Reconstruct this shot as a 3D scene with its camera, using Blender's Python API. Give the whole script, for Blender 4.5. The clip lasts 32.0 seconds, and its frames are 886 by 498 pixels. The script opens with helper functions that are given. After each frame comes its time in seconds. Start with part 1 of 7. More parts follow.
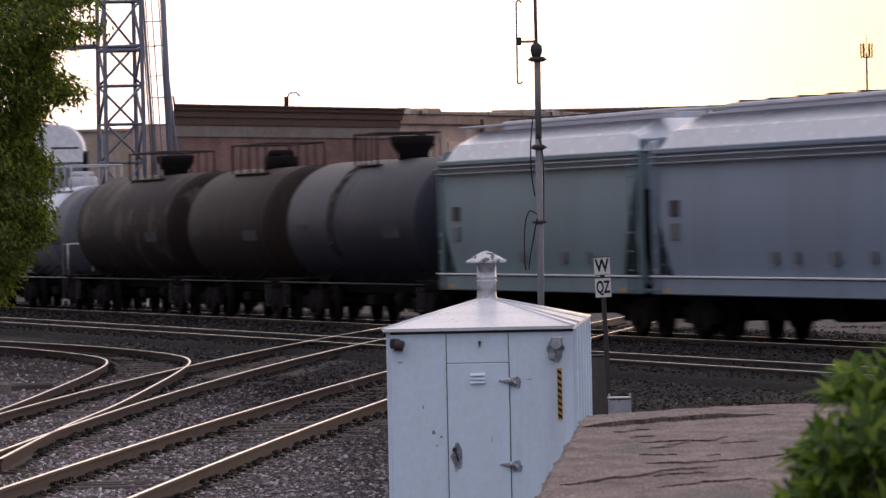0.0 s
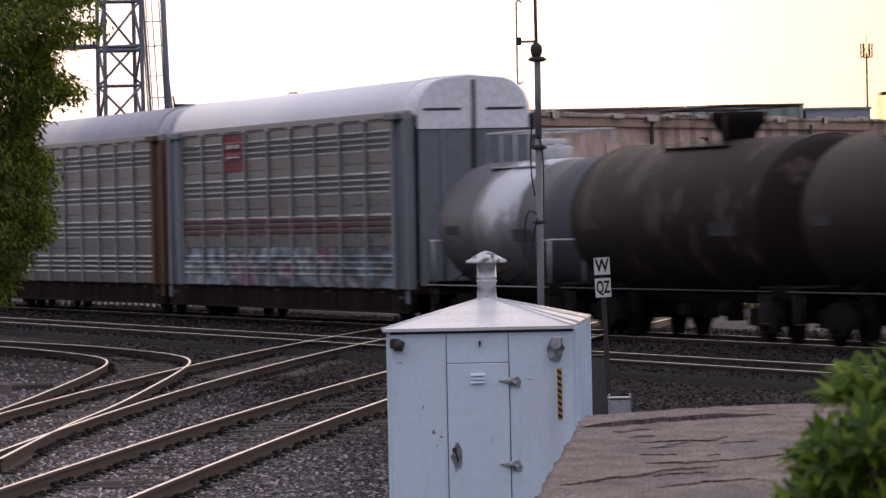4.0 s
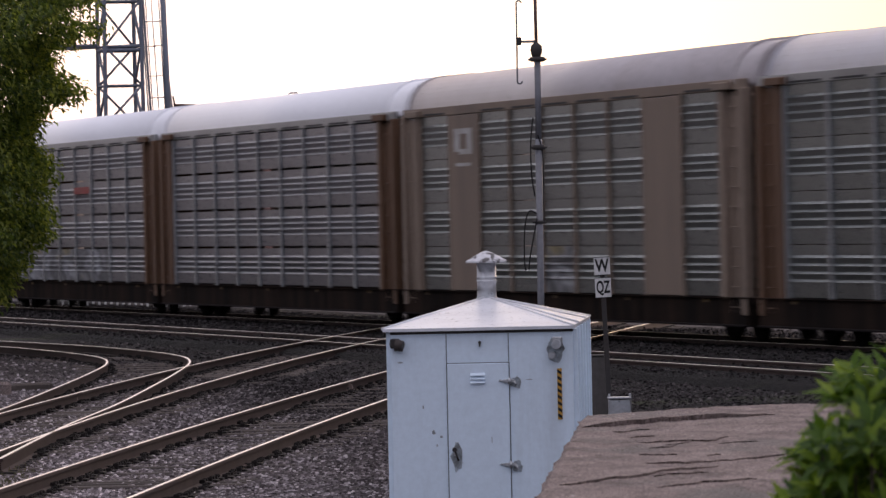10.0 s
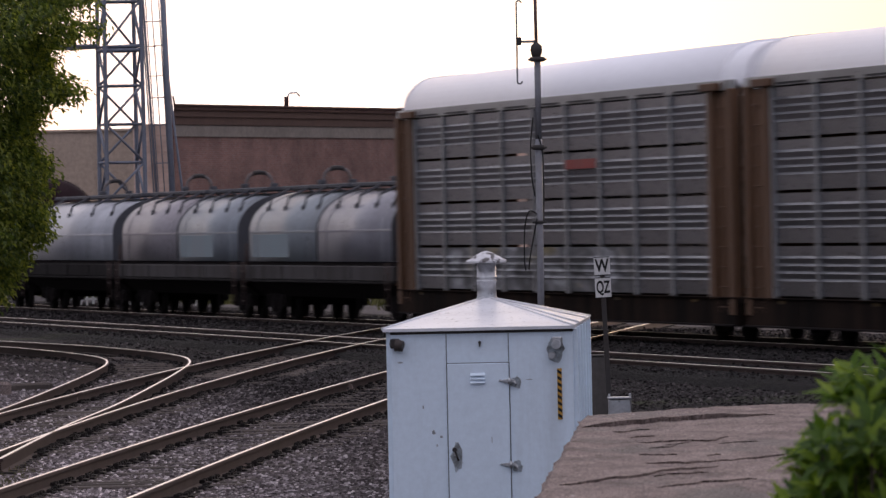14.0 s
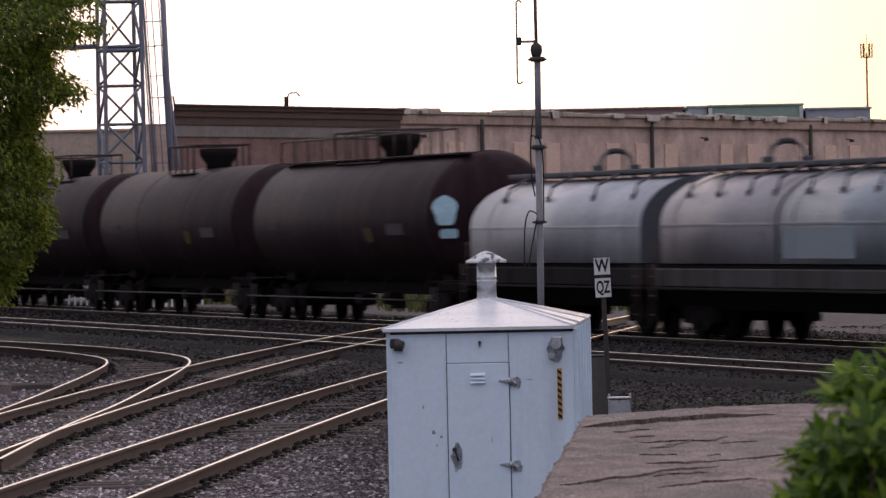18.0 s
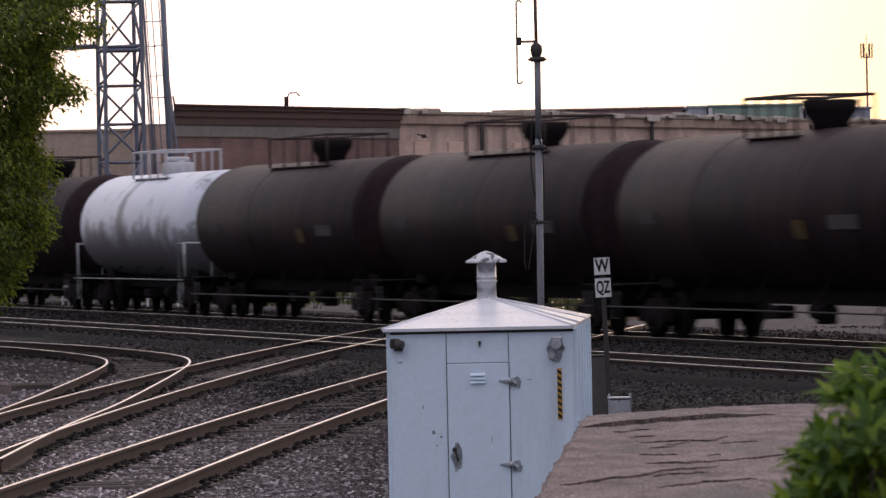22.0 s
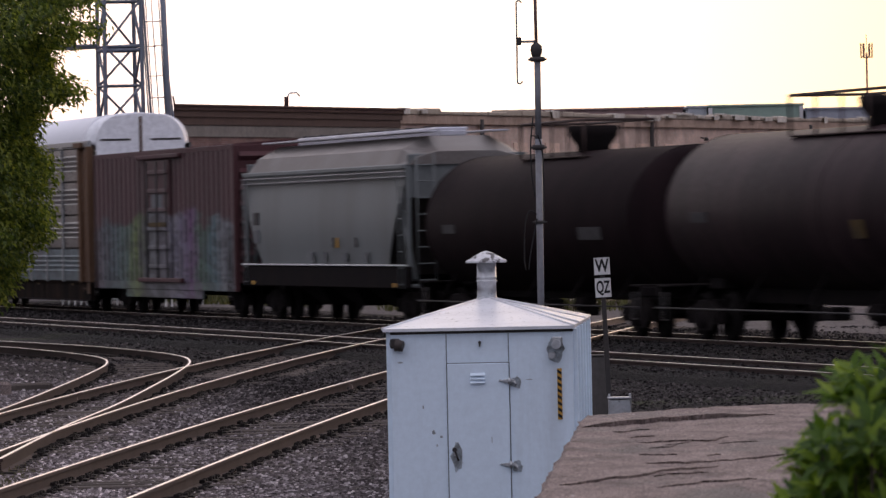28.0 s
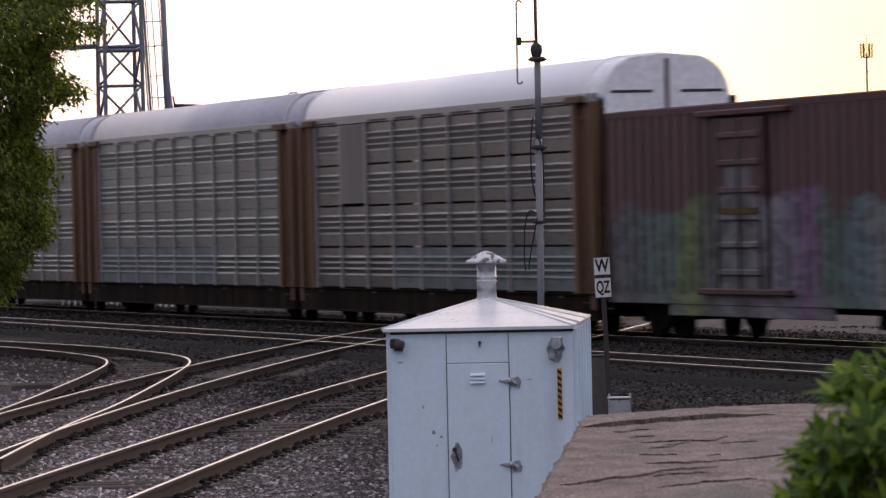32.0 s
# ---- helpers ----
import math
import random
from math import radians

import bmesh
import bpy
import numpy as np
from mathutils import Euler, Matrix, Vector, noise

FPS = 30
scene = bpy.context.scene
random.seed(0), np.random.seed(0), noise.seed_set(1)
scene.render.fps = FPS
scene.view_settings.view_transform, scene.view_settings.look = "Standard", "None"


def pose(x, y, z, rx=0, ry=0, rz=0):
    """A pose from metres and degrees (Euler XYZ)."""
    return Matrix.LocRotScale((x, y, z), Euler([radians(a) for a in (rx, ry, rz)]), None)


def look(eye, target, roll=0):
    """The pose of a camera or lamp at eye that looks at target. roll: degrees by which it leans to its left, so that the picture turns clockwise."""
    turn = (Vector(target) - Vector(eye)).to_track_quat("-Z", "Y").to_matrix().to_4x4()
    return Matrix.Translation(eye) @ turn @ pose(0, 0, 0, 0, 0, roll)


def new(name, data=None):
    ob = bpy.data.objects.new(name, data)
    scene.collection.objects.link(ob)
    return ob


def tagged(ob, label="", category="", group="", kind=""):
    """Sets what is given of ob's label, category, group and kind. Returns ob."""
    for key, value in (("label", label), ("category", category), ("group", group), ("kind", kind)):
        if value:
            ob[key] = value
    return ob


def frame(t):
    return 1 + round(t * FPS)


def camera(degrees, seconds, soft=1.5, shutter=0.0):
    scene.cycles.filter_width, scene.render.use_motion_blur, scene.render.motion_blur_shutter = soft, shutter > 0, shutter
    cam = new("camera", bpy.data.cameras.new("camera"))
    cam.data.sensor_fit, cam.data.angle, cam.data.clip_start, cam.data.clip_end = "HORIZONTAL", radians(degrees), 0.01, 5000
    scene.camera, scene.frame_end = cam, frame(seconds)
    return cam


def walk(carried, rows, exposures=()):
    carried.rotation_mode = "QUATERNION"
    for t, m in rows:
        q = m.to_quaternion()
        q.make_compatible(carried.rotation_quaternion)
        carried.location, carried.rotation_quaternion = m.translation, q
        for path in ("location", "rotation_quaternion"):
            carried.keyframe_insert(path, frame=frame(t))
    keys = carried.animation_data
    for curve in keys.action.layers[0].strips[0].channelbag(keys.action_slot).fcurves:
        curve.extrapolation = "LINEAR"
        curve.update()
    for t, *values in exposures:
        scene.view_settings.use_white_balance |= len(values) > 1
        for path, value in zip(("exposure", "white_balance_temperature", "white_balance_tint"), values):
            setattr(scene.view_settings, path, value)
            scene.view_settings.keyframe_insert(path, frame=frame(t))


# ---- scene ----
# Metres; z = 0 is the top of the rails; the camera stands at the origin and looks along +y.
cam = camera(8.228, 32.0, soft=1.4, shutter=1.0)
cam.data.dof.use_dof, cam.data.dof.focus_distance, cam.data.dof.aperture_fstop = True, 75.0, 15.0
EYE = (0.0, 0.0, 2.434)
AIM = look(EYE, (0.0, 100.0, EYE[2] - 100.0 * math.tan(radians(0.2535))), -1.2)
walk(cam, [(0.0, AIM), (32.0, AIM)], exposures=[(0.0, 0.0, 6700, 23), (32.0, 0.0, 6700, 23)])

# ---- light: a bright hazy evening sky, the sun low behind thin cloud ahead
SUN_AZ, SUN_EL = radians(24), radians(7)
world = bpy.data.worlds.new("world")
scene.world = world
world.use_nodes = True
wn, wl = world.node_tree.nodes, world.node_tree.links
sky = wn.new("ShaderNodeTexSky")
sky.sky_type, sky.sun_disc = "NISHITA", False
sky.sun_elevation, sky.sun_rotation = SUN_EL, SUN_AZ
sky.air_density, sky.dust_density, sky.ozone_density = 1.0, 2.0, 1.0
# thin bright haze over the blue: cream towards the sunset, cooler behind and overhead
way = wn.new("ShaderNodeTexCoord").outputs["Generated"]
split = wn.new("ShaderNodeSeparateXYZ")
wl.new(way, split.inputs[0])


def sky_ramp(value, stops):
    r = wn.new("ShaderNodeValToRGB")
    el = r.color_ramp.elements
    while len(el) < len(stops):
        el.new(0.5)
    for k, (p, c) in enumerate(stops):
        el[k].position, el[k].color = p, (*c, 1)
    wl.new(value, r.inputs[0])
    return r.outputs[0]


def sky_mix(kind, fac, a, b):
    x = wn.new("ShaderNodeMix")
    x.data_type, x.blend_type = "RGBA", kind
    x.clamp_factor = True
    for sock, v in ((0, fac), (6, a), (7, b)):
        if isinstance(v, (int, float)):
            x.inputs[sock].default_value = v
        else:
            wl.new(v, x.inputs[sock])
    return x.outputs[2]


def remap(value, a, b):
    r = wn.new("ShaderNodeMapRange")
    r.inputs[1].default_value, r.inputs[2].default_value = a, b
    wl.new(value, r.inputs[0])
    return r.outputs[0]


across = sky_ramp(remap(split.outputs[0], -0.4, 0.4), [(0.0, (0.6, 0.64, 0.72)), (0.3, (0.8, 0.8, 0.82)), (0.415, (1.0, 0.8, 0.7)), (0.45, (1.0, 0.95, 0.91)), (0.51, (1.0, 0.92, 0.8)), (0.55, (1.0, 0.86, 0.62)), (0.59, (1.0, 0.81, 0.47)), (0.66, (1.0, 0.84, 0.77)), (1.0, (0.98, 0.84, 0.86))])
behind = sky_ramp(remap(split.outputs[1], -1.0, 1.0), [(0.0, (0.155, 0.185, 0.255)), (0.5, (0.162, 0.182, 0.23)), (0.9, (0.185, 0.186, 0.206)), (0.945, (0.225, 0.215, 0.22)), (0.968, (0.82, 0.77, 0.73)), (0.985, (1.0, 1.0, 1.0))])
veil = sky_mix("MULTIPLY", 1.0, behind, sky_mix("MIX", remap(split.outputs[1], 0.5, 0.95), sky_ramp(split.outputs[1], [(0.0, (1, 1, 1)), (1.0, (1, 1, 1))]), across))
veil = sky_mix("MIX", remap(split.outputs[2], 0.12, 0.8), veil, sky_ramp(split.outputs[2], [(0.0, (0.6, 0.62, 0.67)), (1.0, (0.63, 0.66, 0.73))]))
gain = wn.new("ShaderNodeVectorMath")
gain.operation = "SCALE"
gain.inputs[3].default_value = 1.45
wl.new(veil, gain.inputs[0])
dim = wn.new("ShaderNodeVectorMath")
dim.operation = "SCALE"
dim.inputs[3].default_value = 0.03
wl.new(sky.outputs[0], dim.inputs[0])
both = wn.new("ShaderNodeVectorMath")
wl.new(gain.outputs[0], both.inputs[0])
wl.new(dim.outputs[0], both.inputs[1])
wl.new(both.outputs[0], wn["Background"].inputs["Color"])
wn["Background"].inputs["Strength"].default_value = 1.0
sun = new("sun", bpy.data.lights.new("sun", "SUN"))
sun.data.energy, sun.data.angle, sun.data.color = 0.4, radians(20), (1.0, 0.83, 0.66)
sun.matrix_world = look((0, 0, 0), (-math.sin(SUN_AZ) * math.cos(SUN_EL), -math.cos(SUN_AZ) * math.cos(SUN_EL), -math.sin(SUN_EL)))


# ---- tools
class Geo:
    """Vertices and faces of one mesh."""

    def __init__(self):
        self.v, self.f, self.s = [], [], []

    def add(self, verts, faces, smooth=False):
        n = len(self.v)
        self.v += [tuple(p) for p in verts]
        self.f += [tuple(i + n for i in q) for q in faces]
        self.s += [smooth] * len(faces)
        return self

    def box(self, lo, hi, m=None):
        (a, b, c), (d, e, g) = lo, hi
        vs = [(a, b, c), (d, b, c), (d, e, c), (a, e, c), (a, b, g), (d, b, g), (d, e, g), (a, e, g)]
        if m is not None:
            vs = [m @ Vector(p) for p in vs]
        return self.add(vs, [(3, 2, 1, 0), (4, 5, 6, 7), (0, 1, 5, 4), (1, 2, 6, 5), (2, 3, 7, 6), (3, 0, 4, 7)])

    def cbox(self, lo, hi, c=0.01, m=None):
        """A box with chamfered edges."""
        vs, ix = [], {}
        for k in range(8):
            sg = [(k >> a) & 1 for a in range(3)]
            for ax in range(3):
                p = [hi[a] if sg[a] else lo[a] for a in range(3)]
                for a in range(3):
                    if a != ax:
                        p[a] += -c if sg[a] else c
                ix[(k, ax)] = len(vs)
                vs.append(p)
        fs = []
        for ax in range(3):
            a1, a2 = (ax + 1) % 3, (ax + 2) % 3
            for s in (0, 1):
                ks = [(s << ax) | (p << a1) | (q << a2) for p, q in ((0, 0), (1, 0), (1, 1), (0, 1))]
                q = [ix[(k, ax)] for k in ks]
                fs.append(q if s else q[::-1])
            for p in (0, 1):
                for q in (0, 1):
                    k0 = (p << a1) | (q << a2)
                    k1 = k0 | (1 << ax)
                    w = [ix[(k0, a1)], ix[(k1, a1)], ix[(k1, a2)], ix[(k0, a2)]]
                    fs.append(w if p == q else w[::-1])
        for k in range(8):
            w = [ix[(k, 0)], ix[(k, 1)], ix[(k, 2)]]
            fs.append(w if bin(k).count("1") % 2 else w[::-1])
        if m is not None:
            vs = [m @ Vector(p) for p in vs]
        return self.add(vs, fs)

    def cyl(self, p, q, r0, r1=None, n=10, caps=True, smooth=True):
        p, q = Vector(p), Vector(q)
        r1 = r0 if r1 is None else r1
        z = (q - p).normalized()
        x = z.orthogonal().normalized()
        y = z.cross(x)
        ring = [x * math.cos(2 * math.pi * i / n) + y * math.sin(2 * math.pi * i / n) for i in range(n)]
        self.add([p + w * r0 for w in ring] + [q + w * r1 for w in ring], [(i, (i + 1) % n, n + (i + 1) % n, n + i) for i in range(n)], smooth)
        if caps:
            k = len(self.v) - 2 * n
            self.f += [tuple(k + i for i in range(n))[::-1], tuple(k + n + i for i in range(n))]
            self.s += [False, False]
        return self

    def tube(self, pts, r, n=6):
        """One bent tube through the points."""
        pts = [Vector(p) for p in pts]
        k, vs, side = len(pts), [], None
        for i, p in enumerate(pts):
            d = (pts[min(i + 1, k - 1)] - pts[max(i - 1, 0)])
            d = d.normalized() if d.length > 1e-6 else Vector((0, 0, 1))
            side = d.orthogonal().normalized() if side is None else (side - d * side.dot(d)).normalized()
            up = d.cross(side)
            vs += [p + (side * math.cos(2 * math.pi * j / n) + up * math.sin(2 * math.pi * j / n)) * r for j in range(n)]
        fs = [(i * n + j, i * n + (j + 1) % n, i * n + n + (j + 1) % n, i * n + n + j) for i in range(k - 1) for j in range(n)]
        return self.add(vs, fs + [tuple(range(n))[::-1], tuple(range((k - 1) * n, k * n))], True)

    def prism(self, prof, x0, x1, smooth=False, caps=True, axis="x"):
        """A closed outline of (y, z) pairs, run from x0 to x1."""
        n = len(prof)
        vs = [(x0, a, b) for a, b in prof] + [(x1, a, b) for a, b in prof]
        if axis == "y":
            vs = [(y, x, z) for x, y, z in vs]
        fs = [(i, (i + 1) % n, n + (i + 1) % n, n + i) for i in range(n)]
        self.add(vs, fs, smooth)
        if caps:
            k = len(self.v) - 2 * n
            self.f += [tuple(range(k, k + n))[::-1], tuple(range(k + n, k + 2 * n))]
            self.s += [False, False]
        return self

    def lathe(self, prof, n=32, axis="x", centre=(0, 0, 0)):
        """Pairs (distance along, radius) turned round an axis."""
        vs, fs = [], []
        for a, r in prof:
            for i in range(n):
                c, s = math.cos(2 * math.pi * i / n) * r, math.sin(2 * math.pi * i / n) * r
                p = (a, c, s) if axis == "x" else ((c, s, a) if axis == "z" else (s, a, c))
                vs.append([p[k] + centre[k] for k in range(3)])
        for j in range(len(prof) - 1):
            for i in range(n):
                k = (i + 1) % n
                fs.append((j * n + i, j * n + k, j * n + n + k, j * n + n + i))
        self.add(vs, fs, True)
        for j, flip in ((0, True), (len(prof) - 1, False)):
            if prof[j][1] > 1e-4:
                k = len(self.v) - len(vs) + j * n
                q = tuple(range(k, k + n))
                self.f.append(q[::-1] if flip else q)
                self.s.append(False)
        return self

    def sweep(self, path, prof):
        """An outline of (side, up) pairs along a level path of (x, y) points, at z = 0."""
        n, vs, fs = len(prof), [], []
        for i, p in enumerate(path):
            d = Vector(path[min(i + 1, len(path) - 1)]) - Vector(path[max(i - 1, 0)])
            d.normalize()
            for a, b in prof:
                vs.append((p[0] + d.y * a, p[1] - d.x * a, b))
        for i in range(len(path) - 1):
            fs += [(i * n + j, i * n + (j + 1) % n, i * n + n + (j + 1) % n, i * n + n + j) for j in range(n)]
        fs += [tuple(range(n))[::-1], tuple(range(len(vs) - n, len(vs)))]
        return self.add(vs, fs)

    def mesh(self, name, material):
        me = bpy.data.meshes.new(name)
        me.from_pydata(self.v, [], self.f)
        me.polygons.foreach_set("use_smooth", self.s)
        bm = bmesh.new()
        bm.from_mesh(me)
        bmesh.ops.recalc_face_normals(bm, faces=bm.faces)
        bm.to_mesh(me)
        bm.free()
        me.materials.append(material)
        return me


def part(name, geo, material, parent=None, label="", at=None):
    """One mesh object; geo is a Geo, or a mesh that pieces share."""
    me = geo.mesh(name, material) if isinstance(geo, Geo) else geo
    ob = new(name, me)
    if parent is not None:
        ob.parent = parent
    if at is not None:
        ob.matrix_basis = at if isinstance(at, Matrix) else Matrix.Translation(at)
    return tagged(ob, label) if label else ob


def thing(name, m, label, category, group="", kind=""):
    ob = new(name)
    ob.empty_display_size = 0.3
    ob.matrix_basis = m
    return tagged(ob, label, category, group, kind)


# ---- materials
def nodes_of(name):
    m = bpy.data.materials.new(name)
    m.use_nodes = True
    t = m.node_tree
    return m, t.nodes, t.links, t.nodes["Principled BSDF"]


def noise_node(n, l, coord, scale, detail=4.0, rough=0.6, stretch=None):
    tex = n.new("ShaderNodeTexNoise")
    tex.inputs["Scale"].default_value, tex.inputs["Detail"].default_value, tex.inputs["Roughness"].default_value = scale, detail, rough
    if stretch:
        mp = n.new("ShaderNodeMapping")
        mp.inputs["Scale"].default_value = stretch
        l.new(coord, mp.inputs["Vector"])
        coord = mp.outputs[0]
    l.new(coord, tex.inputs["Vector"])
    return tex.outputs["Fac"]


def ramp_node(n, l, fac, stops):
    r = n.new("ShaderNodeValToRGB")
    e = r.color_ramp.elements
    while len(e) < len(stops):
        e.new(0.5)
    for k, (p, c) in enumerate(stops):
        e[k].position, e[k].color = p, (*c, 1) if len(c) == 3 else c
    l.new(fac, r.inputs[0])
    return r.outputs["Color"]


def mix_node(n, l, fac, a, b, kind="MIX"):
    x = n.new("ShaderNodeMix")
    x.data_type, x.blend_type = "RGBA", kind
    for sock, v in ((0, fac), (6, a), (7, b)):
        if isinstance(v, (float, int)):
            x.inputs[sock].default_value = v
        elif isinstance(v, tuple):
            x.inputs[sock].default_value = (*v, 1)
        else:
            l.new(v, x.inputs[sock])
    return x.outputs[2]


def bump_node(n, l, bsdf, height, strength, dist):
    b = n.new("ShaderNodeBump")
    b.inputs["Strength"].default_value, b.inputs["Distance"].default_value = strength, dist
    l.new(height, b.inputs["Height"])
    l.new(b.outputs[0], bsdf.inputs["Normal"])


def shade(c, k):
    return tuple(min(1, x * k) for x in c)


def surface(name, colour, dirt=None, rough=0.6, metal=0.0, coarse=0.8, fine=14.0, amount=0.5, streak=False, vary=0.0, bump=0.25, dist=0.01, spec=0.2, at=(0.45, 0.7), grit=0.16, sheen=0.1, tint=None):
    """A weathered surface: colour, a second colour in stains at a coarse scale, grain at a fine one."""
    m, n, l, b = nodes_of(name)
    co = n.new("ShaderNodeTexCoord").outputs["Object"]
    dirt = dirt or shade(colour, 0.55)
    big = noise_node(n, l, co, coarse, 5.0, 0.65, (1.0, 1.0, 0.12) if streak else None)
    small = noise_node(n, l, co, fine, 4.0)
    stain = ramp_node(n, l, big, [(at[0], (0, 0, 0)), (at[1], (amount, amount, amount))])
    col = mix_node(n, l, stain, colour, dirt)
    grain = ramp_node(n, l, small, [(0.3, (1 - grit,) * 3), (0.7, (1 + grit * 0.6,) * 3)])
    col = mix_node(n, l, 1.0, col, grain, "MULTIPLY")
    if vary:
        info = n.new("ShaderNodeObjectInfo").outputs["Random"]
        col = mix_node(n, l, 1.0, col, ramp_node(n, l, info, [(0, (1 - vary,) * 3), (1, (1 + vary,) * 3)]), "MULTIPLY")
    l.new(col, b.inputs["Base Color"])
    rr = ramp_node(n, l, small, [(0.3, (max(0, rough - sheen),) * 3), (0.7, (min(1, rough + sheen * 1.2),) * 3)])
    l.new(rr, b.inputs["Roughness"])
    b.inputs["Metallic"].default_value = metal
    b.inputs["Specular IOR Level"].default_value = spec
    if tint:
        b.inputs["Specular Tint"].default_value = (*tint, 1)
    bump_node(n, l, b, small, bump, dist)
    return m


M_STEEL = surface("worn_rail_steel", (1.0, 0.91, 0.83), (0.98, 0.82, 0.72), 0.4, 1.0, 0.6, 6.0, 0.35, bump=0.02)
M_RUST = surface("rusty_rail_side", (0.068, 0.046, 0.04), (0.036, 0.025, 0.022), 0.8, 0.0, 1.5, 30.0)
M_TIE = surface("weathered_tie_wood", (0.085, 0.07, 0.062), (0.05, 0.042, 0.04), 0.9, 0.0, 2.0, 24.0, vary=0.3, bump=0.5)
M_PLATE = surface("tie_plate_iron", (0.014, 0.011, 0.0105), None, 0.75, 0.0, 3.0, 30.0)
M_SHED = surface("white_shed_paint", (0.7, 0.82, 0.93), (0.42, 0.46, 0.5), 0.5, 0.0, 2.4, 18.0, 0.45, True, bump=0.06, dist=0.003, at=(0.52, 0.78), grit=0.05)
M_SHEDROOF = surface("pale_shed_roof", (0.68, 0.69, 0.73), (0.36, 0.36, 0.39), 0.34, 0.0, 1.5, 20.0, 0.4, bump=0.08, dist=0.003, grit=0.06)
M_GAP = surface("grimy_door_gap", (0.1, 0.11, 0.12), (0.04, 0.042, 0.045), 0.8)
M_GALV = surface("galvanised_pipe", (0.5, 0.51, 0.53), (0.24, 0.24, 0.25), 0.36, 0.75, 4.0, 25.0, 0.5, bump=0.08, dist=0.003)
M_DARK = surface("dark_iron", (0.05, 0.047, 0.047), (0.085, 0.06, 0.05), 0.65, 0.0, 2.0, 20.0)
M_BLACK = surface("black_rubber", (0.02, 0.02, 0.021), None, 0.6, 0.0, 3.0, 20.0)


def concrete_material():
    """Spalled concrete: pinkish paste, grey weathered patches, exposed pale stones and dark pits."""
    m, n, l, b = nodes_of("worn_concrete")
    co = n.new("ShaderNodeTexCoord").outputs["Object"]
    paste = ramp_node(n, l, noise_node(n, l, co, 3.2, 6.0, 0.72, (1, 0.35, 1)), [(0.32, (0.135, 0.106, 0.099)), (0.5, (0.255, 0.2, 0.182)), (0.7, (0.345, 0.275, 0.25))])
    old = ramp_node(n, l, noise_node(n, l, co, 1.1, 4.0, 0.6, (1, 0.3, 1)), [(0.52, (0, 0, 0)), (0.66, (0.65, 0.65, 0.65))])
    col = mix_node(n, l, old, paste, (0.16, 0.152, 0.14))
    grit = noise_node(n, l, co, 60.0, 4.0, 0.75, (1, 0.3, 1))
    col = mix_node(n, l, 1.0, col, ramp_node(n, l, grit, [(0.32, (0.3, 0.3, 0.3)), (0.5, (0.95, 0.95, 0.95)), (0.7, (1.7, 1.7, 1.7))]), "MULTIPLY")
    vor = n.new("ShaderNodeTexVoronoi")
    vor.inputs["Scale"].default_value = 40.0
    mp = n.new("ShaderNodeMapping")
    mp.inputs["Scale"].default_value = (1, 0.3, 1)
    l.new(co, mp.inputs["Vector"])
    l.new(mp.outputs[0], vor.inputs["Vector"])
    pick = ramp_node(n, l, vor.outputs["Color"], [(0.86, (0, 0, 0)), (0.9, (0.8, 0.8, 0.8))])
    dot = ramp_node(n, l, vor.outputs["Distance"], [(0.22, (1, 1, 1)), (0.34, (0, 0, 0))])
    col = mix_node(n, l, mix_node(n, l, 1.0, pick, dot, "MULTIPLY"), col, (0.5, 0.46, 0.44))
    l.new(col, b.inputs["Base Color"])
    b.inputs["Roughness"].default_value = 0.93
    b.inputs["Specular IOR Level"].default_value = 0.2
    bump_node(n, l, b, grit, 1.0, 0.02)
    return m


M_CONC = concrete_material()
M_POLE = surface("grey_pole_steel", (0.2, 0.205, 0.225), (0.13, 0.11, 0.105), 0.5, 0.1, 1.5, 20.0, 0.5)
M_YELLOW = surface("hazard_yellow", (0.55, 0.3, 0.06), None, 0.6, 0.0, 4.0, 30.0)
M_SIGN = surface("white_sign_face", (0.72, 0.71, 0.7), (0.5, 0.48, 0.46), 0.5, 0.0, 5.0, 40.0)
M_INK = surface("black_sign_ink", (0.02, 0.02, 0.02), None, 0.5)
M_TOWER = surface("blue_grey_tower_steel", (0.2, 0.22, 0.27), (0.15, 0.13, 0.13), 0.55, 0.2, 0.8, 12.0)
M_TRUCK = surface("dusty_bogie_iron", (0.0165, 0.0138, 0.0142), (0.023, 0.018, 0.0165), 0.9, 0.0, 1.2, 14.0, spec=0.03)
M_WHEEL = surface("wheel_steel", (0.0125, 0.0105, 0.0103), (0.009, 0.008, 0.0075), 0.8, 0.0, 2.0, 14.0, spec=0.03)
M_WOODPOST = surface("old_grey_timber", (0.1, 0.092, 0.088), (0.06, 0.053, 0.05), 0.9, 0.0, 2.0, 20.0, streak=True)


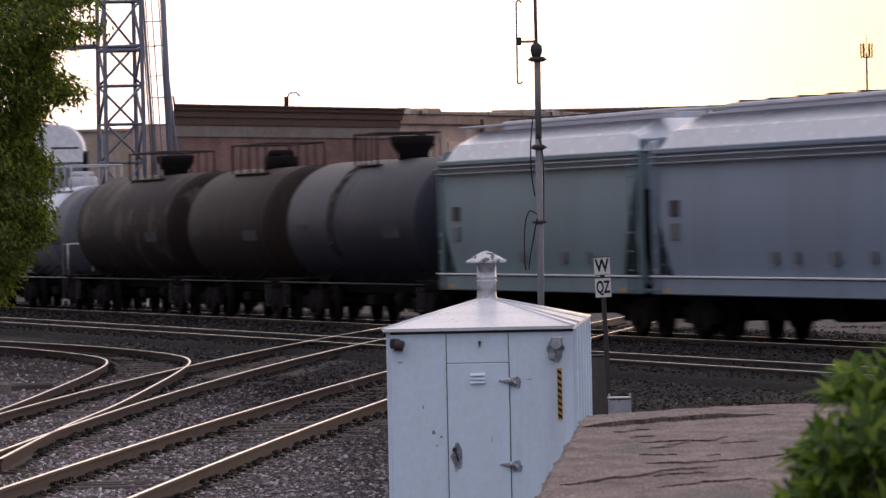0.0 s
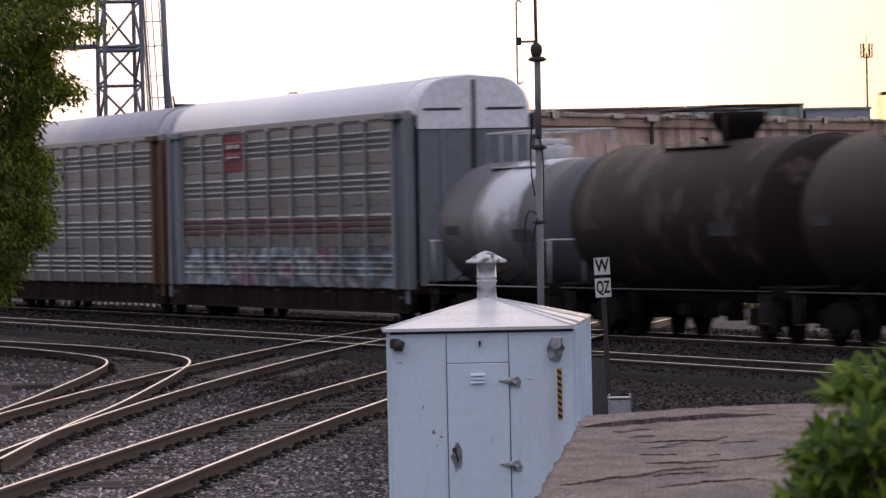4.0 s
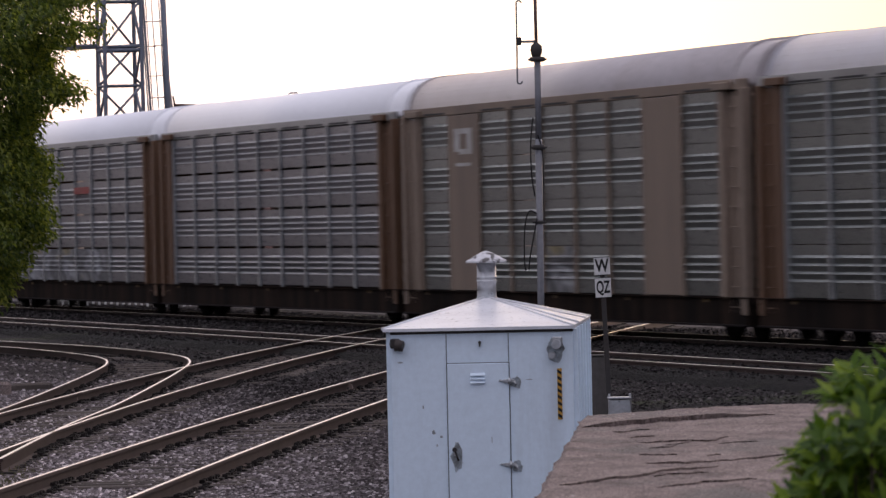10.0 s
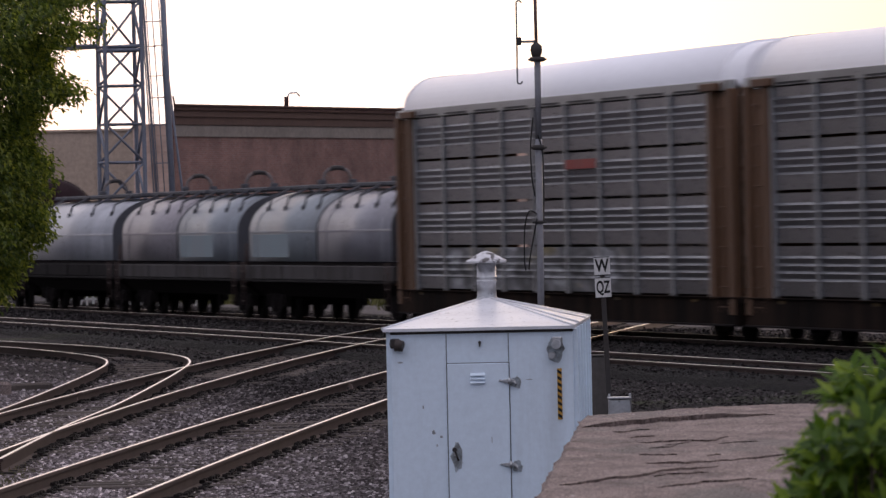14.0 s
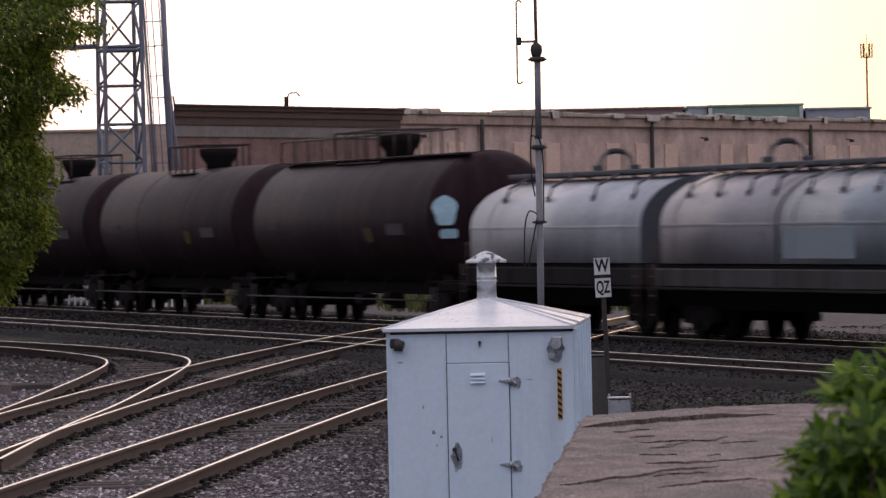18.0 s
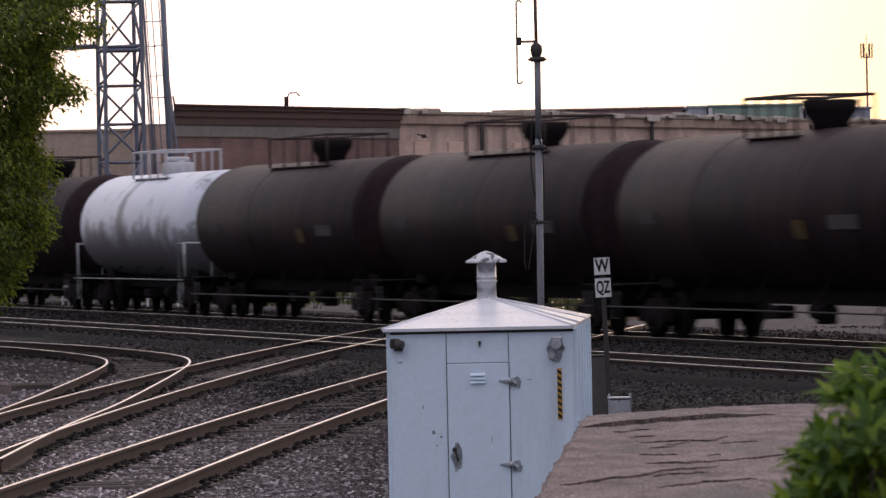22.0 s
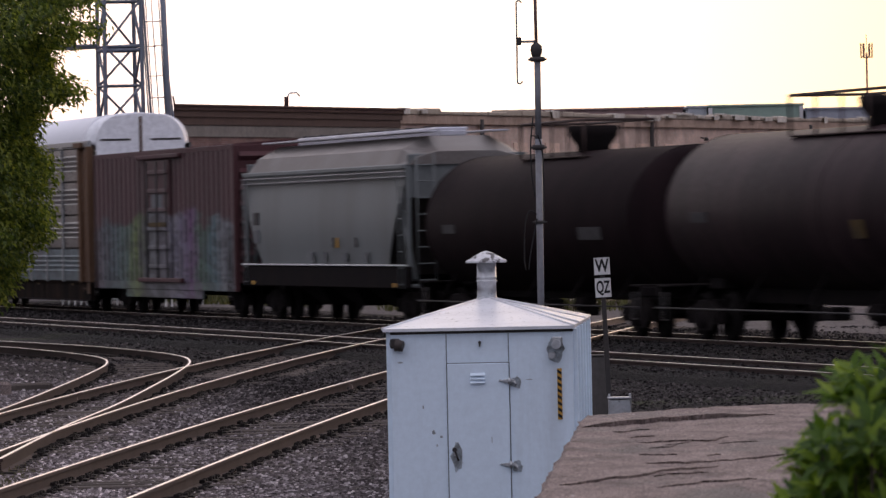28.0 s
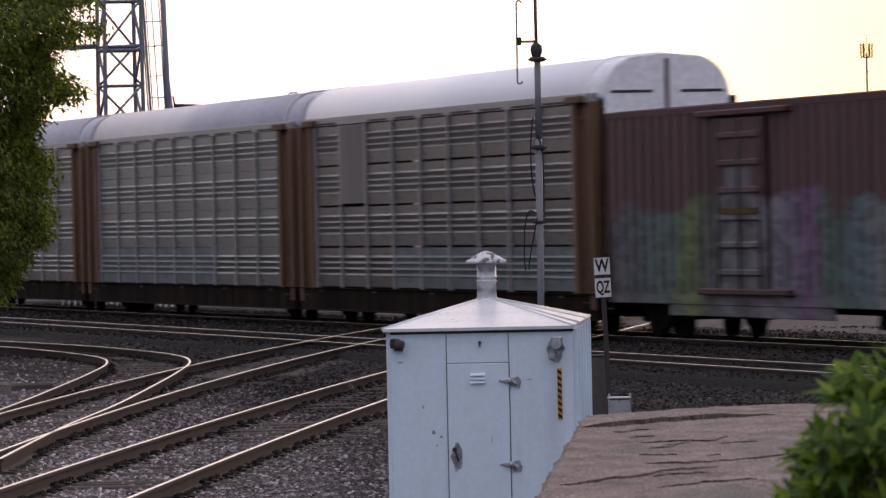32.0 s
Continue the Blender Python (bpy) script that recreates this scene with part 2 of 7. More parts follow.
# ---- ground: one gravelled sheet to the horizon
def near_and_far(n, l, co, col):
    """Paler crushed stone round the nearest siding, darker stone beyond."""
    sep = n.new("ShaderNodeSeparateXYZ")
    l.new(co, sep.inputs[0])
    mark = n.new("ShaderNodeMath")
    mark.operation = "MULTIPLY_ADD"
    l.new(noise_node(n, l, co, 0.4, 4.0), mark.inputs[0])
    mark.inputs[1].default_value = 26.0
    side = n.new("ShaderNodeMath")
    side.operation = "MULTIPLY_ADD"
    side.inputs[1].default_value = 7.0
    l.new(sep.outputs[0], side.inputs[0])
    l.new(sep.outputs[1], side.inputs[2])
    l.new(side.outputs[0], mark.inputs[2])
    zone = n.new("ShaderNodeMapRange")
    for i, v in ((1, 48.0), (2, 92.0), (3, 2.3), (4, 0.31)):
        zone.inputs[i].default_value = v
    l.new(mark.outputs[0], zone.inputs[0])
    bright = n.new("ShaderNodeVectorMath")
    bright.operation = "SCALE"
    l.new(col, bright.inputs[0])
    l.new(zone.outputs[0], bright.inputs[3])
    return bright.outputs[0]


def ground_material(name, k):
    m, n, l, b = nodes_of(name)
    co = n.new("ShaderNodeTexCoord").outputs["Object"]
    vor = n.new("ShaderNodeTexVoronoi")
    vor.inputs["Scale"].default_value = 36.0
    l.new(co, vor.inputs["Vector"])
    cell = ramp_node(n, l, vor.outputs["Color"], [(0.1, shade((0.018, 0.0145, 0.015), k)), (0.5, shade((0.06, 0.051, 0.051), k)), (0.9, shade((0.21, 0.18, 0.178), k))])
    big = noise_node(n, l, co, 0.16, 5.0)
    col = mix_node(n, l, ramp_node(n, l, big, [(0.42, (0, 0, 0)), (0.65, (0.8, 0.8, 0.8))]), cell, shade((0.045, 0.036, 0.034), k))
    col = near_and_far(n, l, co, col)
    weeds = ramp_node(n, l, noise_node(n, l, co, 0.09, 6.0), [(0.6, (0, 0, 0)), (0.72, (0.7, 0.7, 0.7))])
    col = mix_node(n, l, weeds, col, (0.06, 0.07, 0.03))
    l.new(col, b.inputs["Base Color"])
    b.inputs["Roughness"].default_value = 0.95
    b.inputs["Specular IOR Level"].default_value = 0.2
    bump_node(n, l, b, vor.outputs["Distance"], 1.0, 0.05)
    return m


M_GROUND = ground_material("ballast_ground", 0.66)
# same ballast, toned far down to carry train shade and shaded stone sides
M_SHADEBED = ground_material("shade_darkened_ballast", 0.26)
TH = radians(14.07)
EX, EY = math.sin(TH), -math.cos(TH)          # the way the train runs
NX, NY = math.cos(TH), math.sin(TH)           # across the line, away from the camera
P_MAIN, P_NEAR = 35.3, 29.43


def on_line(p, s, z=0.0):
    return (p * NX + s * EX, p * NY + s * EY, z)


def ground():
    """Uneven gravel near the tracks, flat beyond, one sheet."""
    def bumps(x, y):
        return -0.172 + 0.02 * noise.noise((x * 0.35, y * 0.12, 0)) + 0.018 * noise.noise((x * 1.7, y * 0.8, 3))
    g = Geo()
    xs = [-3000, -600, -120, -40] + [-24 + 0.6 * i for i in range(91)] + [45, 120, 600, 3000]
    ys = [-600, -100, -20, 10, 25, 35] + [42 + 0.8 * i for i in range(230)] + [230, 240, 260, 300, 400, 700, 1500, 4000]
    vs = []
    for y in ys:
        for x in xs:
            near = -24 <= x <= 30 and 42 <= y <= 226
            vs.append((x, y, bumps(x, y) if near else -0.22))
    k = len(xs)
    fs = [(j * k + i, j * k + i + 1, j * k + k + i + 1, j * k + k + i) for j in range(len(ys) - 1) for i in range(k - 1)]
    g.add(vs, fs, True)
    ob = part("ground", g, M_GROUND)
    return tagged(ob, "dark grey railway ballast and gravel ground with weeds", "ground", kind="structure")


GROUND = ground()


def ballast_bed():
    """The low bed that carries the two running tracks, shade put into its dark colour."""
    ps = [26.6, 27.1] + [27.6 + 0.45 * i for i in range(24)] + [38.4, 38.9]
    ss = [-760, -420] + [-400 + 2.0 * i for i in range(180)] + [-30, 60]
    vs = []
    for s in ss:
        for p in ps:
            x, y, _ = on_line(p, s)
            z = -0.24 if p in (26.6, 38.9) else -0.085 + 0.014 * noise.noise((x * 1.3, y * 0.7, 5))
            vs.append((x, y, z))
    k = len(ps)
    ob = part("ballast_bed", Geo().add(vs, [(j * k + i, j * k + i + 1, j * k + k + i + 1, j * k + k + i) for j in range(len(ss) - 1) for i in range(k - 1)], True), M_SHADEBED)
    return tagged(ob, "ballast bed of the running tracks, darkened for shade", "ballast", kind="structure")


ballast_bed()

RAIL = [(-0.07, -0.17), (0.07, -0.17), (0.07, -0.155), (0.014, -0.135), (0.014, -0.045), (0.036, -0.035), (0.036, -0.006), (-0.036, -0.006), (-0.036, -0.035), (-0.014, -0.045), (-0.014, -0.135), (-0.07, -0.155)]
HEAD = [(-0.018, -0.006), (0.018, -0.006), (0.017, -0.001), (0.011, 0.0), (-0.011, 0.0), (-0.017, -0.001)]
TIE_ME, PLATE_ME = None, None


def offset(path, d):
    out = []
    for i, p in enumerate(path):
        a, b = Vector(path[max(i - 1, 0)]), Vector(path[min(i + 1, len(path) - 1)])
        t = (b - a).normalized()
        out.append((p[0] + t.y * d, p[1] - t.x * d))
    return out


def resample(path, step):
    out, left = [], 0.0
    for a, b in zip(path, path[1:]):
        a, b = Vector(a), Vector(b)
        n = (b - a).length
        s = left
        while s < n:
            d = (b - a) / n
            out.append((a + d * s, math.atan2(d.y, d.x)))
            s += step
        left = s - n
    return out


def track(name, path, label, sleepers, ties_between=None, gauge=1.435):
    """Two rails on ties. path: the centre line; sleepers: tie spacing, or 0 for none."""
    ob = thing(name, Matrix.Identity(4), label, "railway track", kind="structure")
    for side in (-1, 1):
        line = offset(path, side * (gauge / 2 + 0.035))
        r = part("rail", Geo().sweep(line, RAIL), M_RUST, ob, "rust-brown steel rail")
        part("rail_head", Geo().sweep(line, HEAD), M_STEEL, r, "shiny worn running surface")
    if sleepers:
        rest, plates = Geo(), Geo()
        for p, a in resample(path, sleepers):
            near = ties_between and ties_between[0] <= p.y <= ties_between[1]
            m = Matrix.Translation((p.x, p.y, -0.17)) @ Matrix.Rotation(a + random.uniform(-0.012, 0.012), 4, "Z")
            if near:
                tie = part("tie", TIE_ME, None, ob, at=m @ Matrix.Translation((0, random.uniform(-0.06, 0.06), random.uniform(-0.012, 0.02))))
                for s in (-1, 1):
                    part("tie_plate", PLATE_ME, None, tie, at=(0, s * 0.753, 0.002))
            else:
                rest.box((-0.11, -1.28, -0.16), (0.11, 1.28, 0.0), m)
                for s in (-1, 1):
                    plates.box((-0.1, s * 0.753 - 0.17, 0.0), (0.1, s * 0.753 + 0.17, 0.02), m)
        if rest.v:
            tagged(part("ties", rest, M_TIE, ob), kind="stuff")
            tagged(part("tie_plates", plates, M_PLATE, ob), kind="stuff")
    return ob


def tie_meshes():
    t = Geo().cbox((-0.11, -1.28, -0.16), (0.11, 1.28, 0.0), 0.015).mesh("tie", M_TIE)
    g = Geo().cbox((-0.1, -0.17, 0.0), (0.1, 0.17, 0.022), 0.006)
    for s in (-1, 1):
        g.box((-0.085, s * 0.1 - 0.018, 0.02), (-0.05, s * 0.1 + 0.018, 0.055))
        g.box((0.05, s * 0.1 - 0.018, 0.02), (0.085, s * 0.1 + 0.018, 0.055))
        g.cbox((0.11, s * 0.09 - 0.03, -0.05), (0.15, s * 0.09 + 0.03, 0.05), 0.008)
        g.cbox((-0.15, s * 0.09 - 0.03, -0.05), (-0.11, s * 0.09 + 0.03, 0.05), 0.008)
    return t, g.mesh("tie_plate", M_PLATE)


TIE_ME, PLATE_ME = tie_meshes()


def curve_ab(y):
    return -4.22 + 0.062 * (y - 58) + 0.00032 * (y - 58) ** 2 + 0.717


def curve_cd(y):
    return -5.94 + 0.043 * (y - 81.9) + 0.00049 * (y - 81.9) ** 2 + 0.717


def smooth_path(pts, k=8):
    out = []
    for i in range(len(pts) - 1):
        p0, p1, p2, p3 = (Vector(pts[min(max(i + d, 0), len(pts) - 1)]) for d in (-1, 0, 1, 2))
        for j in range(k):
            t = j / k
            out.append(tuple(0.5 * (2 * p1 + (p2 - p0) * t + (2 * p0 - 5 * p1 + 4 * p2 - p3) * t * t + (3 * p1 - p0 - 3 * p2 + p3) * t ** 3)))
    return out + [tuple(pts[-1])]


track("siding_track_1", [(curve_ab(y), y) for y in range(10, 330, 4)], "nearest siding track with bright rails on dark ties", 0.52, (50, 110))
track("siding_track_2", [(curve_cd(y), y) for y in range(40, 330, 4)], "second siding track with bright rails on dark ties", 0.52, (66, 130))
track("running_track_1", [on_line(P_NEAR, s)[:2] for s in range(-420, 60, 20)], "straight running track crossing the sidings on a diamond", 0.52)
track("running_track_2", [on_line(P_MAIN, s)[:2] for s in range(-760, 420, 20)], "straight main track under the moving freight train", 0.52)
BRANCH = smooth_path([(-5.55, 66), (-5.5, 76), (-5.33, 85), (-5.28, 93), (-5.27, 104), (-5.4, 112), (-5.95, 118), (-7.35, 125), (-8.9, 131), (-12.5, 142), (-18, 157)])
track("branch_track", BRANCH, "curved branch track leaving the siding by a turnout", 0.52, (70, 125))


# ---- the white hut
def hut():
    ob = thing("equipment_hut", pose(0.31, 56.0, -0.2, 0, 0, -2.7), "small white painted metal railway hut with pyramid roof and vent", "hut")
    d, e = 5.3, 1.64
    wl, wr = -0.81, 0.856
    for name, lo, hi in (("front_wall", (wl, 0, 0), (wr, 0.05, e)), ("back_wall", (wl, d - 0.05, 0), (wr, d, e)), ("side_wall", (wl, 0.05, 0), (wl + 0.05, d - 0.05, e)), ("side_wall", (wr - 0.05, 0.05, 0), (wr, d - 0.05, e))):
        part(name, Geo().cbox(lo, hi, 0.006), M_SHED, ob)
    for x in (wl - 0.018, wr + 0.018):
        for k in range(6):
            y = 0.03 + k * (d - 0.1) / 5
            part("batten", Geo().cbox((x - 0.02, y, 0), (x + 0.02, y + 0.08, e), 0.006), M_SHED, ob)
    o, hz, ax = 0.05, 1.86, -0.026
    roof = Geo()
    base = [(wl - 0.065, -o, e), (wr + 0.005, -o, e), (wr + 0.03, d + o, e), (wl - 0.065, d + o, e)]
    roof.add(base + [(x, y, e + 0.028) for x, y, _ in base] + [(ax, d / 2, hz + 0.05)], [(3, 2, 1, 0), (0, 1, 5, 4), (1, 2, 6, 5), (2, 3, 7, 6), (3, 0, 4, 7), (4, 5, 8), (5, 6, 8), (6, 7, 8), (7, 4, 8)])
    part("roof", roof, M_SHEDROOF, ob, "pale grey pyramid roof of folded sheet")
    for i in range(4):
        a = Vector(roof.v[4 + i])
        part("roof_seam", Geo().cyl(a, roof.v[8], 0.014, n=6), M_SHEDROOF, ob)
    for y in (1.4, 3.9):
        part("roof_seam", Geo().cyl((wr + 0.015, y, e + 0.035), (ax, d / 2, hz + 0.052), 0.012, n=6), M_SHEDROOF, ob)
    pipe = part("vent_pipe", Geo().lathe([(hz - 0.02, 0.1), (hz + 0.04, 0.1), (hz + 0.06, 0.092), (hz + 0.19, 0.09), (hz + 0.195, 0.098), (hz + 0.205, 0.098), (hz + 0.21, 0.092), (hz + 0.225, 0.092), (hz + 0.23, 0.097), (hz + 0.24, 0.097), (hz + 0.245, 0.092), (hz + 0.39, 0.092)], 24, "z", (ax, d / 2, 0)), M_GALV, ob, "galvanised vent pipe")
    part("vent_cap", Geo().lathe([(hz + 0.375, 0.195), (hz + 0.39, 0.2), (hz + 0.4, 0.19), (hz + 0.475, 0.05), (hz + 0.49, 0.0)], 20, "z", (ax, d / 2, 0)), surface("flaking_cap_paint", (0.62, 0.62, 0.64), (0.1, 0.09, 0.09), 0.6, 0.0, 9.0, 30.0, 0.95, at=(0.52, 0.58)), pipe, "conical cap with flaking paint")
    # door and its furniture
    x0, x1, z1 = -0.295, 0.265, 1.34
    door = part("door", Geo().cbox((x0, -0.022, 0.05), (x1, 0.0, z1), 0.005), M_SHED, ob, "white steel door")
    for lo, hi in (((x0 - 0.009, -0.006, 0.05), (x0 - 0.001, -0.001, z1)), ((x1 + 0.001, -0.006, 0.05), (x1 + 0.008, -0.001, z1)), ((x0 - 0.009, -0.006, z1 + 0.001), (x1 + 0.008, -0.001, z1 + 0.008))):
        part("door_gap", Geo().box(lo, hi), M_GAP, ob)
    for x in (x0 - 0.005, x1 - 0.0):
        part("panel_joint", Geo().box((x - 0.003, -0.005, z1 + 0.015), (x + 0.003, -0.001, e - 0.02)), M_GAP, ob)
    for k in range(3):
        z = 1.165 + 0.034 * k
        part("louvre", Geo().prism([(-0.024, z), (-0.05, z - 0.004), (-0.024, z + 0.022)], -0.085, 0.05), M_SHED, door)
    for z in (0.42, 1.18):
        part("hinge", Geo().cbox((x1 - 0.05, -0.045, z - 0.022), (x1 + 0.05, -0.022, z + 0.012), 0.005).cyl((x1 + 0.005, -0.05, z - 0.035), (x1 + 0.005, -0.05, z + 0.025), 0.014, n=8), M_GALV, door, "grey steel strap hinge")
        part("hinge_tail", Geo().cyl((x1 + 0.05, -0.035, z - 0.005), (x1 + 0.065, -0.035, z - 0.05), 0.011, n=6), M_GALV, door)
        part("hinge_pin", Geo().cyl((x1 - 0.09, -0.034, z), (x1 - 0.05, -0.034, z - 0.002), 0.009, n=6), M_GALV, door)
    grime_shade = surface("smudged_shaded_paint", (0.44, 0.5, 0.55), (0.15, 0.16, 0.165), 0.6, 0.0, 14.0, 50.0, 0.9, at=(0.36, 0.6))
    rnd = random.Random(3)

    def smudge_shade(x, z, a, b, y, parent):
        pts = []
        for k in range(14):
            t, q = 2 * math.pi * k / 14, rnd.uniform(0.65, 1.1)
            pts.append((x + a * q * math.cos(t), z + b * q * math.sin(t)))
        part("smudge_shade", Geo().add([(p, y, q) for p, q in pts] + [(p, y + 0.003, q) for p, q in pts], [tuple(range(14)), tuple(range(14, 28))[::-1]] + [(k, (k + 1) % 14, 14 + (k + 1) % 14, 14 + k) for k in range(14)]), grime_shade, parent)
    smudge_shade(x0 + 0.075, 0.5, 0.06, 0.14, -0.026, door)
    for z in (0.41, 1.17):
        smudge_shade(x1 + 0.062, z - 0.015, 0.05, 0.06, -0.004, ob)
    # patch round the right lamp: grime, with the lamp's shade painted in
    smudge_shade(0.7, 1.46, 0.085, 0.12, -0.004, ob)
    smudge_shade(-0.75, 1.52, 0.075, 0.05, -0.004, ob)
    for x, z, a, b in ((-0.43, 0.72, 0.02, 0.02), (-0.36, 0.68, 0.015, 0.012), (-0.52, 0.95, 0.006, 0.02), (-0.72, 1.36, 0.03, 0.008), (0.45, 1.185, 0.04, 0.005), (-0.4, 0.6, 0.01, 0.015), (0.1, 0.64, 0.004, 0.04)):
        smudge_shade(x, z, a, b, -0.004 if x < x0 or x > x1 else -0.026, ob)
    # thin dark strip along the wall top, just under the roof edge
    part("eaves_strip", Geo().box((wl, -0.008, e - 0.025), (wr, -0.001, e - 0.001)), M_DARK, ob)
    part("hasp", Geo().cbox((x0 + 0.045, -0.04, 0.5), (x0 + 0.065, -0.026, 0.585), 0.003), M_GALV, door)
    part("padlock", Geo().cyl((x0 + 0.055, -0.04, 0.56), (x0 + 0.055, -0.07, 0.56), 0.022, n=10).cyl((x0 + 0.058, -0.05, 0.55), (x0 + 0.09, -0.045, 0.46), 0.009, n=6), M_DARK, door, "dark padlock and hasp")
    part("eye_bolt", Geo().cyl((0.005, -0.005, 1.53), (0.005, -0.03, 1.53), 0.014, n=8).cyl((0.005, -0.028, 1.53), (0.005, -0.028, 1.49), 0.008, n=6), M_DARK, ob)
    # lamps at the corners and the striped strip
    part("wall_lamp", Geo().cyl((-0.76, -0.06, 1.52), (-0.69, -0.07, 1.51), 0.055, 0.05, 12).cbox((-0.81, -0.03, 1.49), (-0.72, 0.0, 1.58), 0.01), M_DARK, ob, "dark round corner lamp")
    part("wall_lamp", Geo().cyl((0.705, 0.0, 1.5), (0.705, -0.11, 1.5), 0.05, 0.042, 12).cbox((0.66, -0.06, 1.47), (0.76, 0.0, 1.57), 0.012).cyl((0.66, -0.02, 1.4), (0.66, -0.09, 1.4), 0.035, 0.03, 12), M_GALV, ob, "grey metal junction lamp")
    strip = part("hazard_strip", Geo().cbox((0.704, -0.012, 0.815), (0.746, -0.001, 1.28), 0.002), M_YELLOW, ob, "orange and black hazard strip")
    for k in range(8):
        z = 0.82 + 0.057 * k
        part("stripe", Geo().add([(0.705, -0.0145, z + 0.026), (0.745, -0.0145, z), (0.745, -0.0145, z + 0.028), (0.705, -0.0145, z + 0.054), (0.705, -0.0125, z + 0.026), (0.745, -0.0125, z), (0.745, -0.0125, z + 0.028), (0.705, -0.0125, z + 0.054)], [(0, 1, 2, 3), (7, 6, 5, 4), (0, 4, 5, 1), (1, 5, 6, 2), (2, 6, 7, 3), (3, 7, 4, 0)]), M_INK, strip)
    return ob


hut()


# ---- the broken concrete dock
DOCK_LAYERS = [
    ([(0.93, 42.4), (1.2, 42.7), (1.5, 43.1), (1.8, 43.3), (2.35, 44.1)], 1.4, 0.032),
    ([(1.19, 40.1), (1.36, 40.3)], 0.8, 0.006),
    ([(1.22, 39.3), (1.52, 39.3), (1.7, 39.4), (1.83, 40.1)], 1.2, 0.008),
    ([(1.16, 37.2), (1.39, 37.0)], 1.0, 0.006),
    ([(0.6, 33.3), (0.75, 33.4), (1.06, 34.0), (1.22, 34.5), (1.56, 35.4)], 1.0, 0.011),
    ([(1.47, 35.9), (1.63, 36.1), (2.1, 36.7)], 1.2, 0.006),
    ([(1.11, 32.6), (1.43, 33.0), (1.67, 33.3)], 0.9, 0.007),
    ([(1.16, 35.8), (1.35, 35.8), (1.55, 36.1)], 0.7, 0.009),
]


def dock():
    def edge(y):
        t = (y - 31.0) / 14.5
        return 0.4 + 0.62 * t + 0.025 * noise.noise((y * 1.1, 0, 5)) + 0.018 * noise.noise((y * 4.7, 2, 5)) + 0.008 * noise.noise((y * 15, 2, 5))

    def top(x, y):
        far = 45.0 + 1.6 * min(1, max(0, (x - 1.0) / 1.2)) + 0.12 * noise.noise((x * 3, 0, 9))
        z = 1.0 + 0.012 * noise.noise((x * 1.3, y * 0.35, 1)) + 0.006 * noise.noise((x * 5, y * 1.3, 2)) + 0.005 * noise.noise((x * 17, y * 6, 8)) + 0.003 * noise.noise((x * 40, y * 14, 3))
        return z, far
    ob = thing("concrete_dock", pose(0, 0, 0), "old cracked pinkish concrete loading dock with broken edge", "dock")
    n = 60
    k = n + 1
    for y0, y1 in ((28.5, 34.0), (34.0, 38.0), (38.0, 42.4), (42.4, 47.2)):
        rows = [y0 + (y1 - y0) * j / 90 for j in range(91)]
        g = Geo()
        vs = []
        for y in rows:
            for i in range(k):
                x = edge(min(y, 46)) + (3.9 - 0.4) * (i / n) ** 1.15
                z, far = top(x, y)
                yy = min(y, far)
                drop = 0.03 * noise.noise((x * 5, y * 5, 4)) - 0.03 if i == 0 or yy == far else 0
                vs.append((x, yy, z + drop))
        m = len(vs)
        g.add(vs, [(j * k + i, j * k + i + 1, j * k + k + i + 1, j * k + k + i) for j in range(90) for i in range(n)])
        rim = [j * k for j in range(91)] + [90 * k + i for i in range(1, k)] + [j * k + n for j in range(89, -1, -1)] + list(range(n - 1, 0, -1))
        q, r = len(g.v), len(rim)
        g.v += [(g.v[i][0], g.v[i][1], -0.35) for i in rim]
        for i in range(r):
            g.f.append((rim[i], rim[(i + 1) % r], q + (i + 1) % r, q + i))
            g.s.append(False)
        part("dock_section", g, M_CONC, ob)
    # lifted, broken layers: each a thin wedge with a ragged front edge
    rnd = random.Random(8)
    small = []
    for k in range(9):
        x, y, w = rnd.uniform(1.05, 2.0), rnd.uniform(31.5, 42.0), rnd.uniform(0.08, 0.3)
        small.append(([(x, y), (x + w / 2, y + rnd.uniform(-0.1, 0.2)), (x + w, y + rnd.uniform(0, 0.5))], rnd.uniform(0.5, 1.0), rnd.uniform(0.003, 0.006)))
    for front, back, th in DOCK_LAYERS + small:
        th *= 0.95
        g = Geo()
        line = smooth_path(front, 10)
        m = len(line)
        pts = [(x + 0.012 * noise.noise((x * 30, y * 3, 1)), y + 0.12 * noise.noise((x * 9, y, 6)) + 0.07 * noise.noise((x * 31, y, 2))) for x, y in line]
        ends = [min(1.0, 5 * min(i, m - 1 - i) / m) for i in range(m)]
        z0 = [top(x, y)[0] for x, y in pts]
        up = [(x, y, z + 0.004 + th * e) for (x, y), z, e in zip(pts, z0, ends)]
        low = [(x, y + 0.012, z - 0.01) for (x, y), z in zip(pts, z0)]
        rear = [(x, y + back, top(x, y + back)[0] - 0.006) for x, y in pts]
        g.add(up + low + rear, [(i, i + 1, m + i + 1, m + i) for i in range(m - 1)] + [(i + 1, i, 2 * m + i, 2 * m + i + 1) for i in range(m - 1)] + [(m + i, m + i + 1, 2 * m + i + 1, 2 * m + i) for i in range(m - 1)] + [(0, m, 2 * m), (m - 1, 3 * m - 1, 2 * m - 1)])
        part("broken_layer", g, M_CONC, ob)
    return ob


dock()


